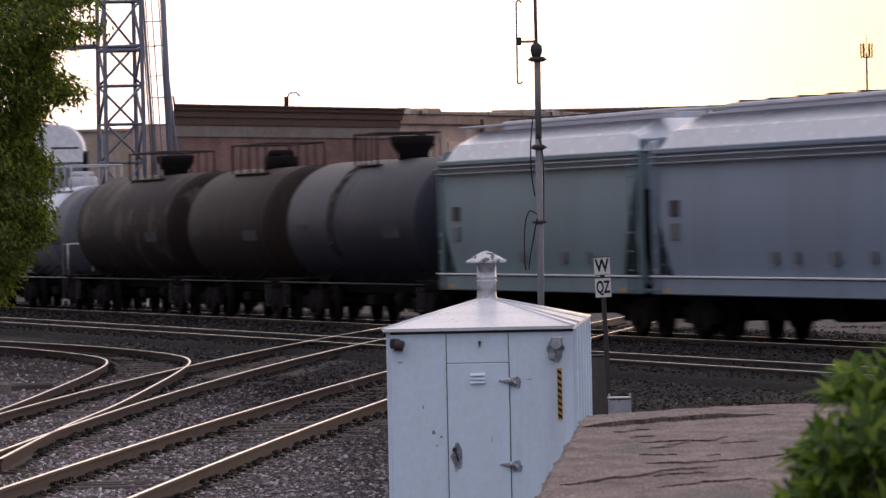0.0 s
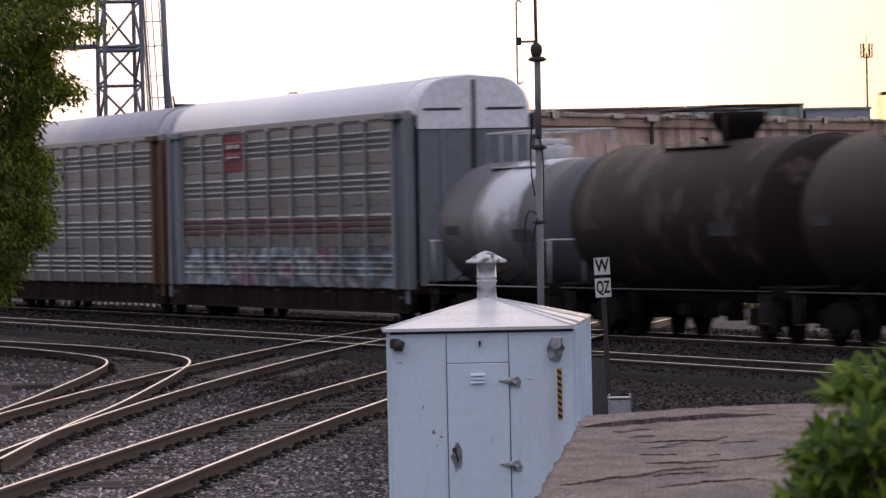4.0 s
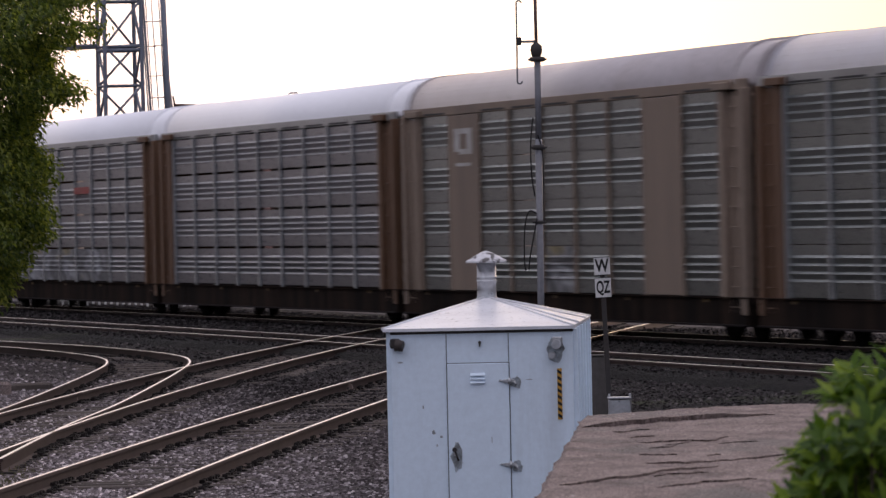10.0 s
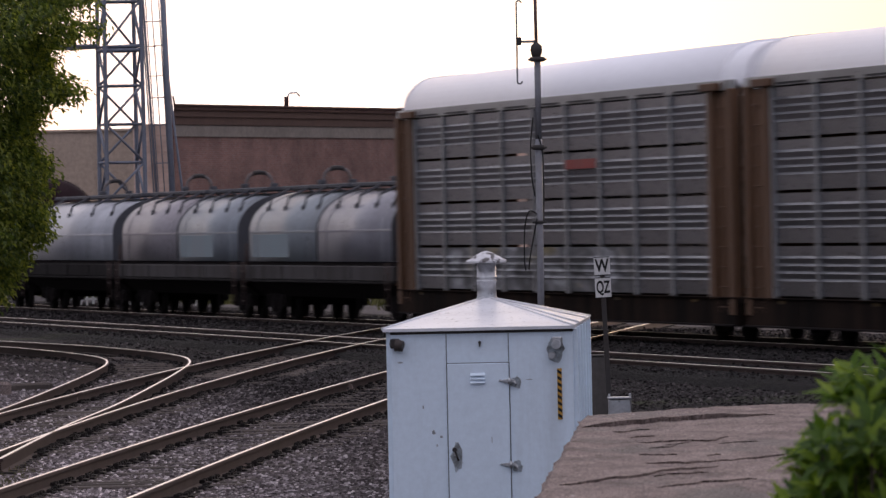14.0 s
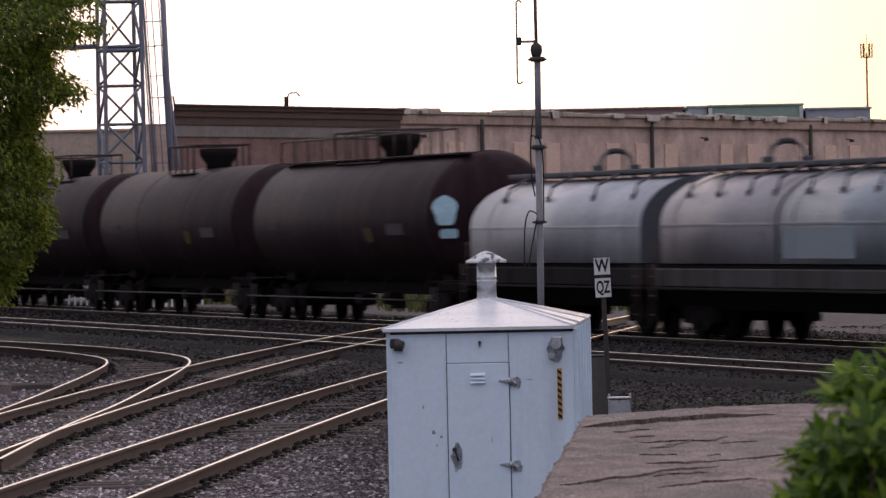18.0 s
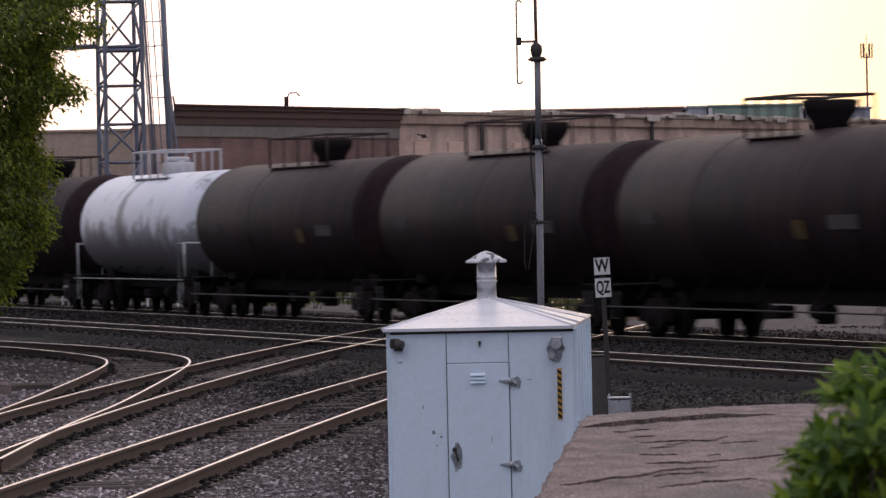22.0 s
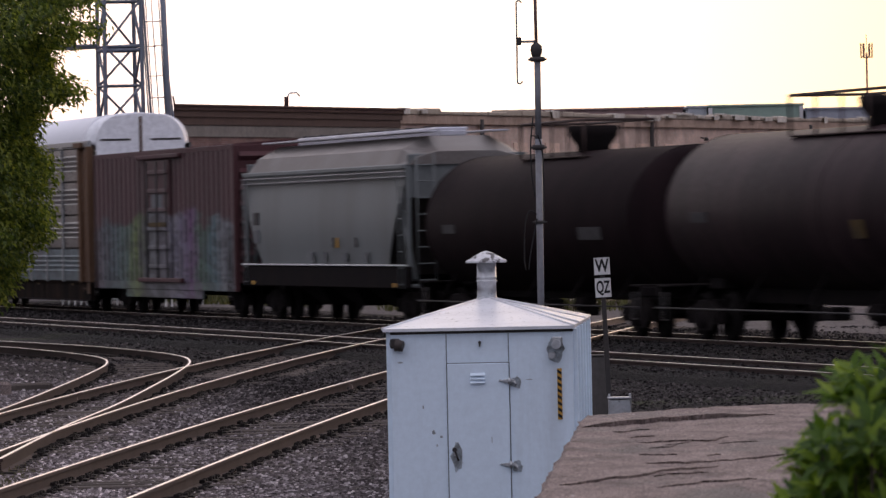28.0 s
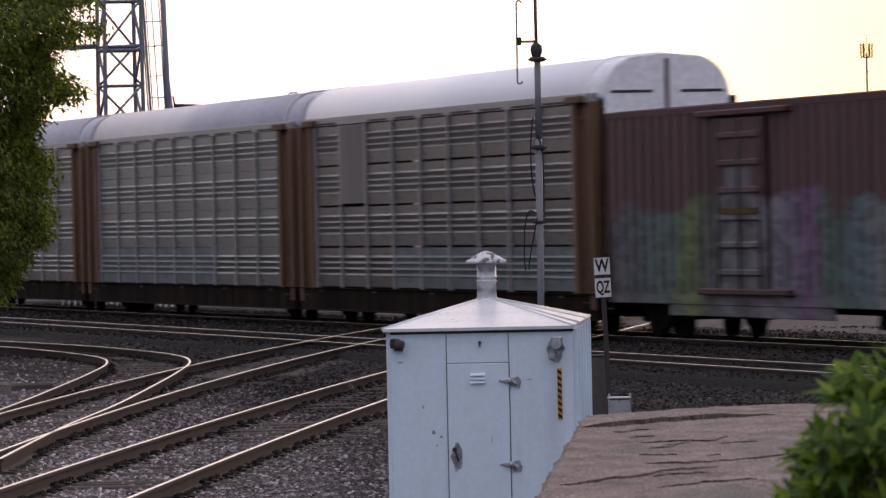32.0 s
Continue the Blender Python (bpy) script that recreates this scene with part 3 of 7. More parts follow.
# ---- antenna pole, sign, stump, box
def antenna_pole():
    ob = thing("antenna_pole", pose(1.09, 70, -0.2, 0, 0.35, 0), "grey steel radio pole with a folded dipole antenna", "antenna pole")
    part("lower_tube", Geo().cyl((0, 0, 0), (0, 0, 3.55), 0.039, n=14), M_POLE, ob)
    part("upper_tube", Geo().cyl((0, 0, 3.5), (0, 0, 4.6), 0.036, n=14), M_POLE, ob)
    part("top_mast", Geo().cyl((-0.01, 0, 4.55), (-0.03, 0, 6.4), 0.019, n=10), surface("pinkish_mast", (0.3, 0.2, 0.185), None, 0.5), ob, "thin reddish top mast")
    for z, r, hh in ((2.59, 0.062, 0.03), (3.43, 0.072, 0.05), (4.43, 0.085, 0.05)):
        c = part("clamp", Geo().lathe([(z, r * 0.8), (z + 0.006, r), (z + hh, r), (z + hh + 0.006, r * 0.8)], 12, "z"), M_DARK, ob)
        part("clamp_bolt", Geo().cyl((-r - 0.02, 0, z + hh / 2), (r + 0.02, 0, z + hh / 2), 0.012, n=6), M_DARK, c)
    part("ball_joint", Geo().lathe([(4.47, 0.03), (4.5, 0.055), (4.56, 0.068), (4.61, 0.06), (4.65, 0.02)], 14, "z", (-0.01, 0, 0)), M_DARK, ob, "dark round cable gland")
    part("arm", Geo().cyl((-0.01, 0, 4.66), (-0.21, 0, 4.66), 0.013, n=8), M_POLE, ob)
    di = part("dipole", Geo().tube([(-0.205 + 0.027 * math.cos(a), 0, (5.1 if math.sin(a) >= 0 else 4.21) + 0.027 * math.sin(a)) for a in [math.pi * 2 * k / 16 for k in range(17)]], 0.0095), M_POLE, ob, "long folded dipole loop")
    part("dipole_clamp", Geo().cbox((-0.24, -0.025, 4.62), (-0.18, 0.025, 4.71), 0.006), M_DARK, di)
    for pts in ([(-0.06, -0.03, 3.8), (-0.09, -0.03, 3.5), (-0.085, -0.03, 3.15), (-0.05, -0.04, 2.9)], [(-0.03, -0.045, 2.7), (-0.12, -0.045, 2.73), (-0.17, -0.04, 2.55), (-0.18, -0.04, 2.2), (-0.165, -0.04, 2.06)], [(-0.03, -0.045, 2.65), (-0.08, -0.045, 2.4), (-0.12, -0.045, 2.18), (-0.13, -0.04, 2.07)], [(-0.01, -0.045, 3.6), (0.045, -0.03, 3.35), (0.046, -0.03, 2.6)]):
        part("cable", Geo().tube([tuple(p) for p in smooth_path3(pts)], 0.008), M_BLACK, ob, "loose black cable")
    return ob


def smooth_path3(pts, k=6):
    out = []
    for i in range(len(pts) - 1):
        p0, p1, p2, p3 = (Vector(pts[min(max(i + d, 0), len(pts) - 1)]) for d in (-1, 0, 1, 2))
        for j in range(k):
            t = j / k
            out.append(0.5 * (2 * p1 + (p2 - p0) * t + (2 * p0 - 5 * p1 + 4 * p2 - p3) * t * t + (3 * p1 - p0 - 3 * p2 + p3) * t ** 3))
    return out + [Vector(pts[-1])]


antenna_pole()


def lettering(text, size, m, parent):
    cu = bpy.data.curves.new("lettering", "FONT")
    cu.body, cu.size, cu.align_x, cu.align_y, cu.extrude, cu.offset = text, size, "CENTER", "CENTER", 0.001, 0.006
    tmp = bpy.data.objects.new("lettering", cu)
    scene.collection.objects.link(tmp)
    bpy.context.view_layer.update()
    me = bpy.data.meshes.new_from_object(tmp.evaluated_get(bpy.context.evaluated_depsgraph_get()))
    bpy.data.objects.remove(tmp)
    me.materials.clear()
    me.materials.append(M_INK)
    ob = part("lettering", me, None, parent, at=m)
    return ob


def whistle_sign():
    ob = thing("whistle_sign", pose(1.925, 72, -0.2, 0, -2.0, 0), "leaning steel post with two small white letter plates", "sign")
    part("post", Geo().cbox((-0.028, -0.01, 0), (0.028, 0.03, 2.17), 0.006), M_DARK, ob)
    for text, z, hh in (("W", 2.078, 0.216), ("QZ", 1.826, 0.24)):
        pl = part("plate", Geo().cbox((-0.093, -0.02, z - hh / 2), (0.093, -0.01, z + hh / 2), 0.004), M_SIGN, ob, "white plate with black letters")
        lettering(text, 0.225 if text == "W" else 0.215, pose(0, -0.0215, z, 90, 0, 0) @ Matrix.Diagonal((0.5 if text == "QZ" else 0.66, 0.92, 1, 1)), pl)
        for q in (z - hh / 2, z + hh / 2 - 0.008):
            part("rim", Geo().box((-0.093, -0.0225, q), (0.093, -0.0205, q + 0.008)), M_INK, pl)


whistle_sign()
st = thing("timber_stump", pose(1.84, 74, -0.2), "weathered grey timber stump by the sign post", "post")
part("stump", Geo().cbox((-0.12, -0.12, 0), (0.12, 0.12, 0.98), 0.012), M_WOODPOST, st)
part("cap_board", Geo().cbox((-0.13, -0.13, 0.98), (0.13, 0.13, 1.0), 0.006), M_WOODPOST, st)
bx = thing("junction_box", pose(2.0, 71, -0.2), "small pale grey metal junction box on a stand", "junction box")
part("case", Geo().cbox((-0.13, -0.1, 0.1), (0.13, 0.1, 0.55), 0.012), M_GALV, bx)
part("lid", Geo().cbox((-0.14, -0.11, 0.55), (0.14, 0.11, 0.575), 0.006), M_GALV, bx)
part("foot", Geo().box((-0.05, -0.05, 0.0), (0.05, 0.05, 0.1)), M_DARK, bx)
for s in (-1, 1):
    part("lug", Geo().cbox((s * 0.12 - 0.012, -0.03, 0.575), (s * 0.12 + 0.012, 0.03, 0.61), 0.004), M_GALV, bx)


# ---- lattice tower
def lattice_tower():
    ob = thing("lattice_tower", pose(-11.71, 226, -0.2), "tall blue-grey steel lattice tower with cross braces", "tower")
    w0, w1, top = 0.73, 0.66, 15.0

    def w(z):
        return w0 + (w1 - w0) * min(1, z / 11)
    ang = radians(14.2)

    def pt(sx, sy, z):
        x, y = sx * w(z), sy * w(z)
        return (x * math.cos(ang) - y * math.sin(ang), x * math.sin(ang) + y * math.cos(ang), z)
    for sx, sy in ((-1, -1), (1, -1), (1, 1), (-1, 1)):
        part("leg", Geo().cyl(pt(sx, sy, 0), pt(sx, sy, top), 0.085, 0.075, 6, smooth=False), M_TOWER, ob)
    levels = [0, 0.75, 2.2, 3.62, 5.05, 6.45, 7.86, 9.3, 10.95, 12.6, 14.3]
    cs = ((-1, -1), (1, -1), (1, 1), (-1, 1))
    for i in range(4):
        a, b = cs[i], cs[(i + 1) % 4]
        for k, (z0, z1) in enumerate(zip(levels, levels[1:])):
            # one diagonal to a face, turned about from panel to panel
            p, q = (a, b) if k % 2 else (b, a)
            part("cross_brace", Geo().cyl(pt(*p, z0), pt(*q, z1), 0.05, n=5), M_TOWER, ob)
            part("girt", Geo().cyl(pt(*a, z1), pt(*b, z1), 0.05, n=5), M_TOWER, ob)
        part("girt", Geo().cyl(pt(*a, 9.16), pt(*b, 9.16), 0.07, n=5), M_TOWER, ob)
    part("platform_arm", Geo().cyl((-2.3, -0.5, 9.32), (-0.8, -0.4, 9.36), 0.06, n=8), M_TOWER, ob)
    part("platform_arm", Geo().cyl((-2.3, 0.1, 9.26), (0.9, 0.1, 9.34), 0.06, n=8), M_TOWER, ob)
    for x in (-1.75, -1.42, -1.05):
        part("arm_hanger", Geo().cyl((x, 0, 9.3), (x, 0, 13), 0.025, n=5), M_TOWER, ob)
    for z in (10.2, 11.1):
        part("arm_tie", Geo().cyl((-1.75, 0, z), (-0.8, 0, z + 0.03), 0.022, n=5), M_TOWER, ob)
    # side frame with ladder and cables
    part("side_leg", Geo().cyl((1.93, 0.2, 0), (1.5, 0.2, 15), 0.12, 0.1, 8), M_TOWER, ob, "thick leaning side leg")
    part("side_leg", Geo().cyl((2.58, 0.76, 0.0), (1.66, 0.2, 9.0), 0.045, n=6), M_TOWER, ob)
    for xb, xt, r in ((1.12, 0.62, 0.028), (1.22, 0.68, 0.05), (1.3, 0.78, 0.022), (1.52, 0.98, 0.022), (1.72, 1.3, 0.022)):
        part("cable_run", Geo().cyl((xb + (xb - xt) * 0.39, 0.3, 0.0), (xt, 0.3, 15), r, n=5), M_TOWER, ob)
    for z in (5.0, 6.4, 7.4, 8.2, 9.3, 10.2, 11.1):
        part("side_tie", Geo().cyl((1.15 - (z - 5) * 0.05, 0.25, z), (1.8 - (z - 5) * 0.03, 0.2, z + 0.02), 0.02, n=5), M_TOWER, ob)


lattice_tower()


# ---- buildings beyond the line
def brick_material(name, c1, c2, mortar, scale=1.0):
    m, n, l, b = nodes_of(name)
    co = n.new("ShaderNodeTexCoord").outputs["Object"]
    mp = n.new("ShaderNodeMapping")
    mp.inputs["Rotation"].default_value = (radians(90), 0, 0)
    l.new(co, mp.inputs["Vector"])
    br = n.new("ShaderNodeTexBrick")
    for k, v in (("Color1", c1), ("Color2", c2), ("Mortar", mortar)):
        br.inputs[k].default_value = (*v, 1)
    br.inputs["Scale"].default_value = 1.0
    br.inputs["Brick Width"].default_value, br.inputs["Row Height"].default_value, br.inputs["Mortar Size"].default_value = 0.21, 0.075, 0.006
    l.new(mp.outputs[0], br.inputs["Vector"])
    st = ramp_node(n, l, noise_node(n, l, co, 0.5, 5.0), [(0.35, (0.6, 0.58, 0.57)), (0.65, (1.1, 1.1, 1.1))])
    l.new(mix_node(n, l, 1.0, br.outputs["Color"], st, "MULTIPLY"), b.inputs["Base Color"])
    b.inputs["Roughness"].default_value = 0.9
    bump_node(n, l, b, br.outputs["Fac"], -0.4, 0.01)
    return m


M_BRICK = brick_material("red_brown_brick", (0.2, 0.1, 0.088), (0.26, 0.135, 0.115), (0.24, 0.19, 0.175))
M_TANBRICK = brick_material("tan_brick", (0.64, 0.44, 0.36), (0.72, 0.51, 0.42), (0.6, 0.5, 0.44))
M_BAND = surface("grey_stone_band", (0.26, 0.225, 0.2), None, 0.9, 0.0, 0.6, 6.0)
M_FASCIA = surface("dark_red_fascia", (0.06, 0.028, 0.027), (0.09, 0.045, 0.04), 0.7, 0.0, 0.7, 6.0)
M_CORBEL = surface("brown_corbel_brick", (0.12, 0.075, 0.062), (0.07, 0.045, 0.04), 0.9, 0.0, 0.6, 6.0)
M_COPE = surface("worn_pale_coping", (0.45, 0.37, 0.3), (0.22, 0.17, 0.14), 0.85, 0.0, 0.6, 5.0, 0.8)
M_FLASH = surface("torn_pale_flashing", (0.72, 0.66, 0.6), (0.3, 0.24, 0.2), 0.6, 0.0, 1.5, 8.0, 0.6)
M_CORBEL2 = surface("tan_corbel_brick", (0.48, 0.34, 0.27), (0.32, 0.22, 0.17), 0.9, 0.0, 0.8, 6.0, 0.7)
M_BOARD = surface("boarded_window", (0.78, 0.55, 0.44), (0.58, 0.41, 0.33), 0.85, 0.0, 0.8, 8.0)
M_METALWALL = surface("brown_grey_siding", (0.5, 0.39, 0.31), (0.38, 0.29, 0.23), 0.7, 0.0, 0.4, 6.0)
WALL_AZ = 66.0


def brick_block():
    """A flat-roofed brick block: its long wall runs away from the line."""
    ob = thing("brick_warehouse", pose(-9.96, 230, -0.2, 0, 0, WALL_AZ), "red-brown brick warehouse with dark overhanging flat roof", "building")
    ln, hh = 20.35, 7.22
    # the plan narrows behind: its end wall runs back at a slant
    sx, sy = 9.4, 4.0

    def slab(x0, x1, y0, y1, z0, z1):
        plan = [(x0, y0), (x1, y0), (x1 + sx, y1 + sy), (x0 + sx, y1 + sy)]
        return Geo().add([(x, y, z0) for x, y in plan] + [(x, y, z1) for x, y in plan], [(3, 2, 1, 0), (4, 5, 6, 7), (0, 1, 5, 4), (1, 2, 6, 5), (2, 3, 7, 6), (3, 0, 4, 7)])
    part("long_wall", Geo().box((0.3, 0.0, 0), (ln, 0.35, hh - 0.45)), M_BRICK, ob)
    part("end_wall", slab(0.0, 0.3, 0.0, 0.0, 0, hh - 0.45), M_BRICK, ob)
    part("far_wall", slab(ln - 0.4, ln - 0.1, 0.36, -0.4, 0, hh - 0.45), M_BRICK, ob)
    part("stone_band", Geo().cbox((0.0, -0.05, hh - 1.2), (ln, -0.003, hh - 0.76), 0.01), M_BAND, ob, "greyish stone band")
    part("brick_course", Geo().cbox((0.0, -0.09, hh - 0.755), (ln, -0.004, hh - 0.452), 0.01), M_CORBEL, ob, "brown corbelled course")
    part("roof", slab(-0.35, ln + 0.15, -0.2, 0.2, hh - 0.2, hh - 0.02), M_FASCIA, ob, "dark red flat roof edge")
    part("soffit", slab(-0.25, ln + 0.1, -0.14, 0.14, hh - 0.45, hh - 0.202), M_CORBEL, ob)
    part("roof_trim", Geo().cbox((-0.37, -0.24, hh - 0.06), (ln + 0.17, -0.2, hh + 0.02), 0.01), M_FASCIA, ob)
    part("roof_spike", Geo().tube([(-0.3, -0.2, hh - 0.05), (-0.32, -0.2, hh + 0.12), (-0.25, -0.12, hh + 0.3)], 0.035, 6), M_FASCIA, ob)
    v = part("roof_vent", Geo().cyl((10.9, 0.5, hh - 0.05), (10.9, 0.5, hh + 0.42), 0.09, n=8), M_FASCIA, ob, "small roof vent with bent pipe")
    part("bent_pipe", Geo().tube([(10.9, 0.45, hh + 0.4), (11.0, 0.4, hh + 0.56), (11.4, 0.3, hh + 0.58), (11.6, 0.25, hh + 0.44)], 0.035), M_SIGN, v)


def tan_block():
    ob = thing("tan_warehouse", pose(-1.72, 248.6, -0.2, 0, 0, WALL_AZ), "long tan brick warehouse with boarded windows and crumbling coping", "building")
    ln, hh = 78.0, 7.25
    part("long_wall", Geo().box((0.05, 0.05, 0), (ln, 0.4, hh - 0.35)), M_TANBRICK, ob)
    part("end_wall", Geo().box((0.05, 0.4, 0), (0.4, 12, hh - 0.35)), M_TANBRICK, ob)
    part("far_wall", Geo().box((ln - 0.4, 0.4, 0), (ln, 12, hh - 0.35)), M_TANBRICK, ob)
    part("roof", Geo().box((0.4, 0.4, hh - 0.5), (ln - 0.4, 12, hh - 0.4)), M_FASCIA, ob)
    rnd = random.Random(17)
    x = 0.0
    while x < ln:
        w = rnd.uniform(0.7, 2.6)
        z = hh + rnd.uniform(-0.12, 0.02)
        part("coping_stone", Geo().cbox((x, -0.15 + rnd.uniform(-0.05, 0.03), hh - 0.24), (min(x + w, ln) - 0.02, 0.5, z), 0.03), M_COPE, ob)
        # flashing that has torn loose and curls over the edge
        if rnd.random() < (0.9 if 22 < x < 44 else 0.35):
            y, dz, q = -0.24 + rnd.uniform(-0.1, 0.02), rnd.uniform(0.05, 0.3), rnd.uniform(-0.15, 0.15)
            part("torn_flashing", Geo().prism([(y, z - dz), (y - 0.02, z + 0.02), (0.1, z + 0.05), (0.1, z + 0.02), (y + 0.02, z - 0.02), (y + 0.02, z - dz)], x + 0.1, x + 0.1 + w * rnd.uniform(0.3, 0.8)), M_FLASH, ob)
        x += w
    part("corbel", Geo().cbox((0.0, -0.1, hh - 0.62), (ln, 0.049, hh - 0.25), 0.01), M_CORBEL2, ob, "darker corbelled brick band")
    for i in range(22):
        if i % 7 in (2, 5):
            continue
        x = 1.6 + i * 3.4
        part("boarded_window", Geo().cbox((x, -0.02, 3.9), (x + 1.5, 0.047, 5.9), 0.01), M_BOARD, ob)
        part("sill", Geo().cbox((x - 0.1, -0.06, 3.78), (x + 1.6, 0.047, 3.89), 0.01), M_COPE, ob)
    for x in (8.2, 27.0, 47.0, 66.0):
        part("downpipe", Geo().cyl((x, -0.12, 0), (x, -0.12, hh - 0.4), 0.1, n=8), M_DARK, ob, "dark downpipe")
    for x in (1.8, 13.5, 33.0, 52.0):
        part("wall_light", Geo().cyl((x, -0.05, 6.2), (x, -0.35, 6.15), 0.03, n=6).cyl((x, -0.35, 6.2), (x, -0.35, 6.05), 0.07, 0.14, 8), M_DARK, ob)


brick_block()
tan_block()


def plain_block(name, x0, x1, y, depth, top, material, label, seams=0):
    ob = thing(name, pose((x0 + x1) / 2, y, -0.2), label, "building")
    w = (x1 - x0) / 2
    part("wall", Geo().box((-w, 0, 0), (w, depth, top + 0.2)), material, ob)
    part("roof", Geo().cbox((-w - 0.1, -0.1, top + 0.2), (w + 0.1, depth + 0.1, top + 0.32), 0.02), material, ob)
    for k in range(seams):
        x = -w + 2 * w * (k + 0.5) / seams
        part("seam", Geo().box((x - 0.03, -0.035, 0), (x + 0.03, -0.003, top + 0.18)), material, ob)
    return ob


plain_block("metal_shed_building", -21.0, -9.6, 268, 14, 6.66, M_METALWALL, "long brown-grey metal clad shed building", 26)
plain_block("far_dark_building", 3.0, 13.6, 345, 20, 8.5, surface("far_dark_wall", (0.3, 0.2, 0.19), None, 0.9), "far low dark brown building", 4)
plain_block("far_pale_building", 13.75, 14.75, 341, 16, 8.45, surface("far_pale_wall", (0.5, 0.52, 0.56), None, 0.7), "far narrow pale blue-grey building end", 2)
green = plain_block("far_green_building", 14.85, 20.0, 340, 18, 8.45, surface("far_green_wall", (0.3, 0.4, 0.34), None, 0.7), "far green metal building with white trim", 9)
for x in (-2.62, 2.4):
    part("corner_trim", Geo().cbox((x, -0.09, 0), (x + 0.22, -0.036, 8.6), 0.01), M_SIGN, green, "white corner trim")
plain_block("far_grey_building", 20.15, 23.6, 338, 18, 8.15, surface("far_grey_wall", (0.36, 0.38, 0.44), None, 0.7), "far blue-grey metal building", 5)


def cell_mast():
    ob = thing("cell_mast", pose(34.7, 500, -0.2), "distant slim reddish mobile phone mast", "mast")
    mm = surface("mast_red", (0.3, 0.15, 0.13), None, 0.6)
    part("pole", Geo().cyl((0, 0, 0), (0, 0, 15.6), 0.13, 0.08, 8), mm, ob)
    part("spike", Geo().cyl((0, 0, 15.6), (0, 0, 17.1), 0.03, n=5), mm, ob)
    for k in range(6):
        a = k * math.pi / 3
        p = (0.45 * math.cos(a), 0.45 * math.sin(a), 15.3)
        part("antenna_panel", Geo().cbox((p[0] - 0.06, p[1] - 0.06, 15.2), (p[0] + 0.06, p[1] + 0.06, 16.4), 0.01), mm, ob)
        part("arm", Geo().cyl((0, 0, 15.2), p, 0.035, n=5), mm, ob)


cell_mast()


# ---- small things by the tracks
pl = thing("timber_plank", pose(-0.93, 56.6, -0.2, 0, 0, 1.0), "weathered timber plank lying on the ballast beside the hut", "plank")
part("board", Geo().cbox((-0.42, -0.1, 0.0), (0.42, 0.1, 0.06), 0.008), M_WOODPOST, pl)
part("batten", Geo().cbox((-0.2, -0.09, -0.02), (-0.12, 0.09, 0.0), 0.004), M_WOODPOST, pl)


def gravel_verge():
    """Paler gravel beyond the main track."""
    g = Geo()
    ps, ss = [40.6, 41.5, 43, 46, 52, 60], [-420 + 5 * i for i in range(96)]
    vs = []
    for s in ss:
        for p in ps:
            x, y, _ = on_line(p, s)
            vs.append((x, y, -0.22 if p < 40.7 else -0.14 + 0.05 * noise.noise((s * 0.3, p * 0.5, 2)) - (0.1 if p > 59 else 0)))
    k = len(ps)
    g.add(vs, [(j * k + i, j * k + i + 1, j * k + k + i + 1, j * k + k + i) for j in range(len(ss) - 1) for i in range(k - 1)], True)
    m = surface("pale_gravel", (0.1, 0.089, 0.09), (0.055, 0.048, 0.049), 0.95, 0.0, 0.5, 9.0, 0.8, bump=1.0, dist=0.06, grit=0.6)
    tagged(part("pavement", g, m), "pale grey gravel verge beyond the main track", "gravel verge", kind="structure")


gravel_verge()
wc = thing("white_cabinet", pose(-9.55, 207, -0.2), "white painted metal cabinet on legs beyond the line", "cabinet")
part("case", Geo().cbox((-0.42, 0, 0.25), (0.42, 0.5, 1.6), 0.02), M_SIGN, wc)
for x in (-0.36, 0.36):
    part("leg", Geo().cbox((x - 0.05, 0.05, 0), (x + 0.05, 0.45, 0.25), 0.01), M_DARK, wc)
part("door", Geo().cbox((-0.36, -0.03, 0.35), (0.36, -0.002, 1.5), 0.01), M_SIGN, wc)


def steel_fence():
    ob = thing("low_fence", pose(-10.3, 203, -0.2), "low white steel picket fence beyond the line", "fence")
    for k in range(24):
        x = -2.3 + 0.2 * k
        part("picket", Geo().cbox((x, -0.025, 0), (x + 0.07, 0.025, 0.9 + 0.12 * (k % 5 == 0)), 0.006), M_SIGN, ob)
    for z in (0.3, 0.72):
        part("rail", Geo().cbox((-2.35, -0.045, z), (2.4, -0.026, z + 0.07), 0.004), M_SIGN, ob)


steel_fence()


# ---- foliage
def leaf_material(name, c0, c1, c2):
    m, n, l, b = nodes_of(name)
    geo = n.new("ShaderNodeNewGeometry").outputs["Random Per Island"]
    col = ramp_node(n, l, geo, [(0.0, c0), (0.5, c1), (1.0, c2)])
    l.new(col, b.inputs["Base Color"])
    b.inputs["Roughness"].default_value = 0.55
    tr = n.new("ShaderNodeBsdfTranslucent")
    l.new(mix_node(n, l, 1.0, col, (1.5, 1.5, 0.7), "MULTIPLY"), tr.inputs["Color"])
    mx = n.new("ShaderNodeMixShader")
    mx.inputs[0].default_value = 0.5
    l.new(b.outputs[0], mx.inputs[1])
    l.new(tr.outputs[0], mx.inputs[2])
    l.new(mx.outputs[0], n["Material Output"].inputs["Surface"])
    return m


M_LEAF = leaf_material("tree_leaves", (0.03, 0.05, 0.012), (0.09, 0.135, 0.028), (0.27, 0.3, 0.065))
M_BUSHLEAF = leaf_material("bush_leaves", (0.02, 0.058, 0.005), (0.075, 0.15, 0.011), (0.24, 0.34, 0.025))
M_BARK = surface("grey_bark", (0.12, 0.09, 0.07), (0.06, 0.05, 0.04), 0.95, 0.0, 2.0, 16.0, bump=0.8, dist=0.03)


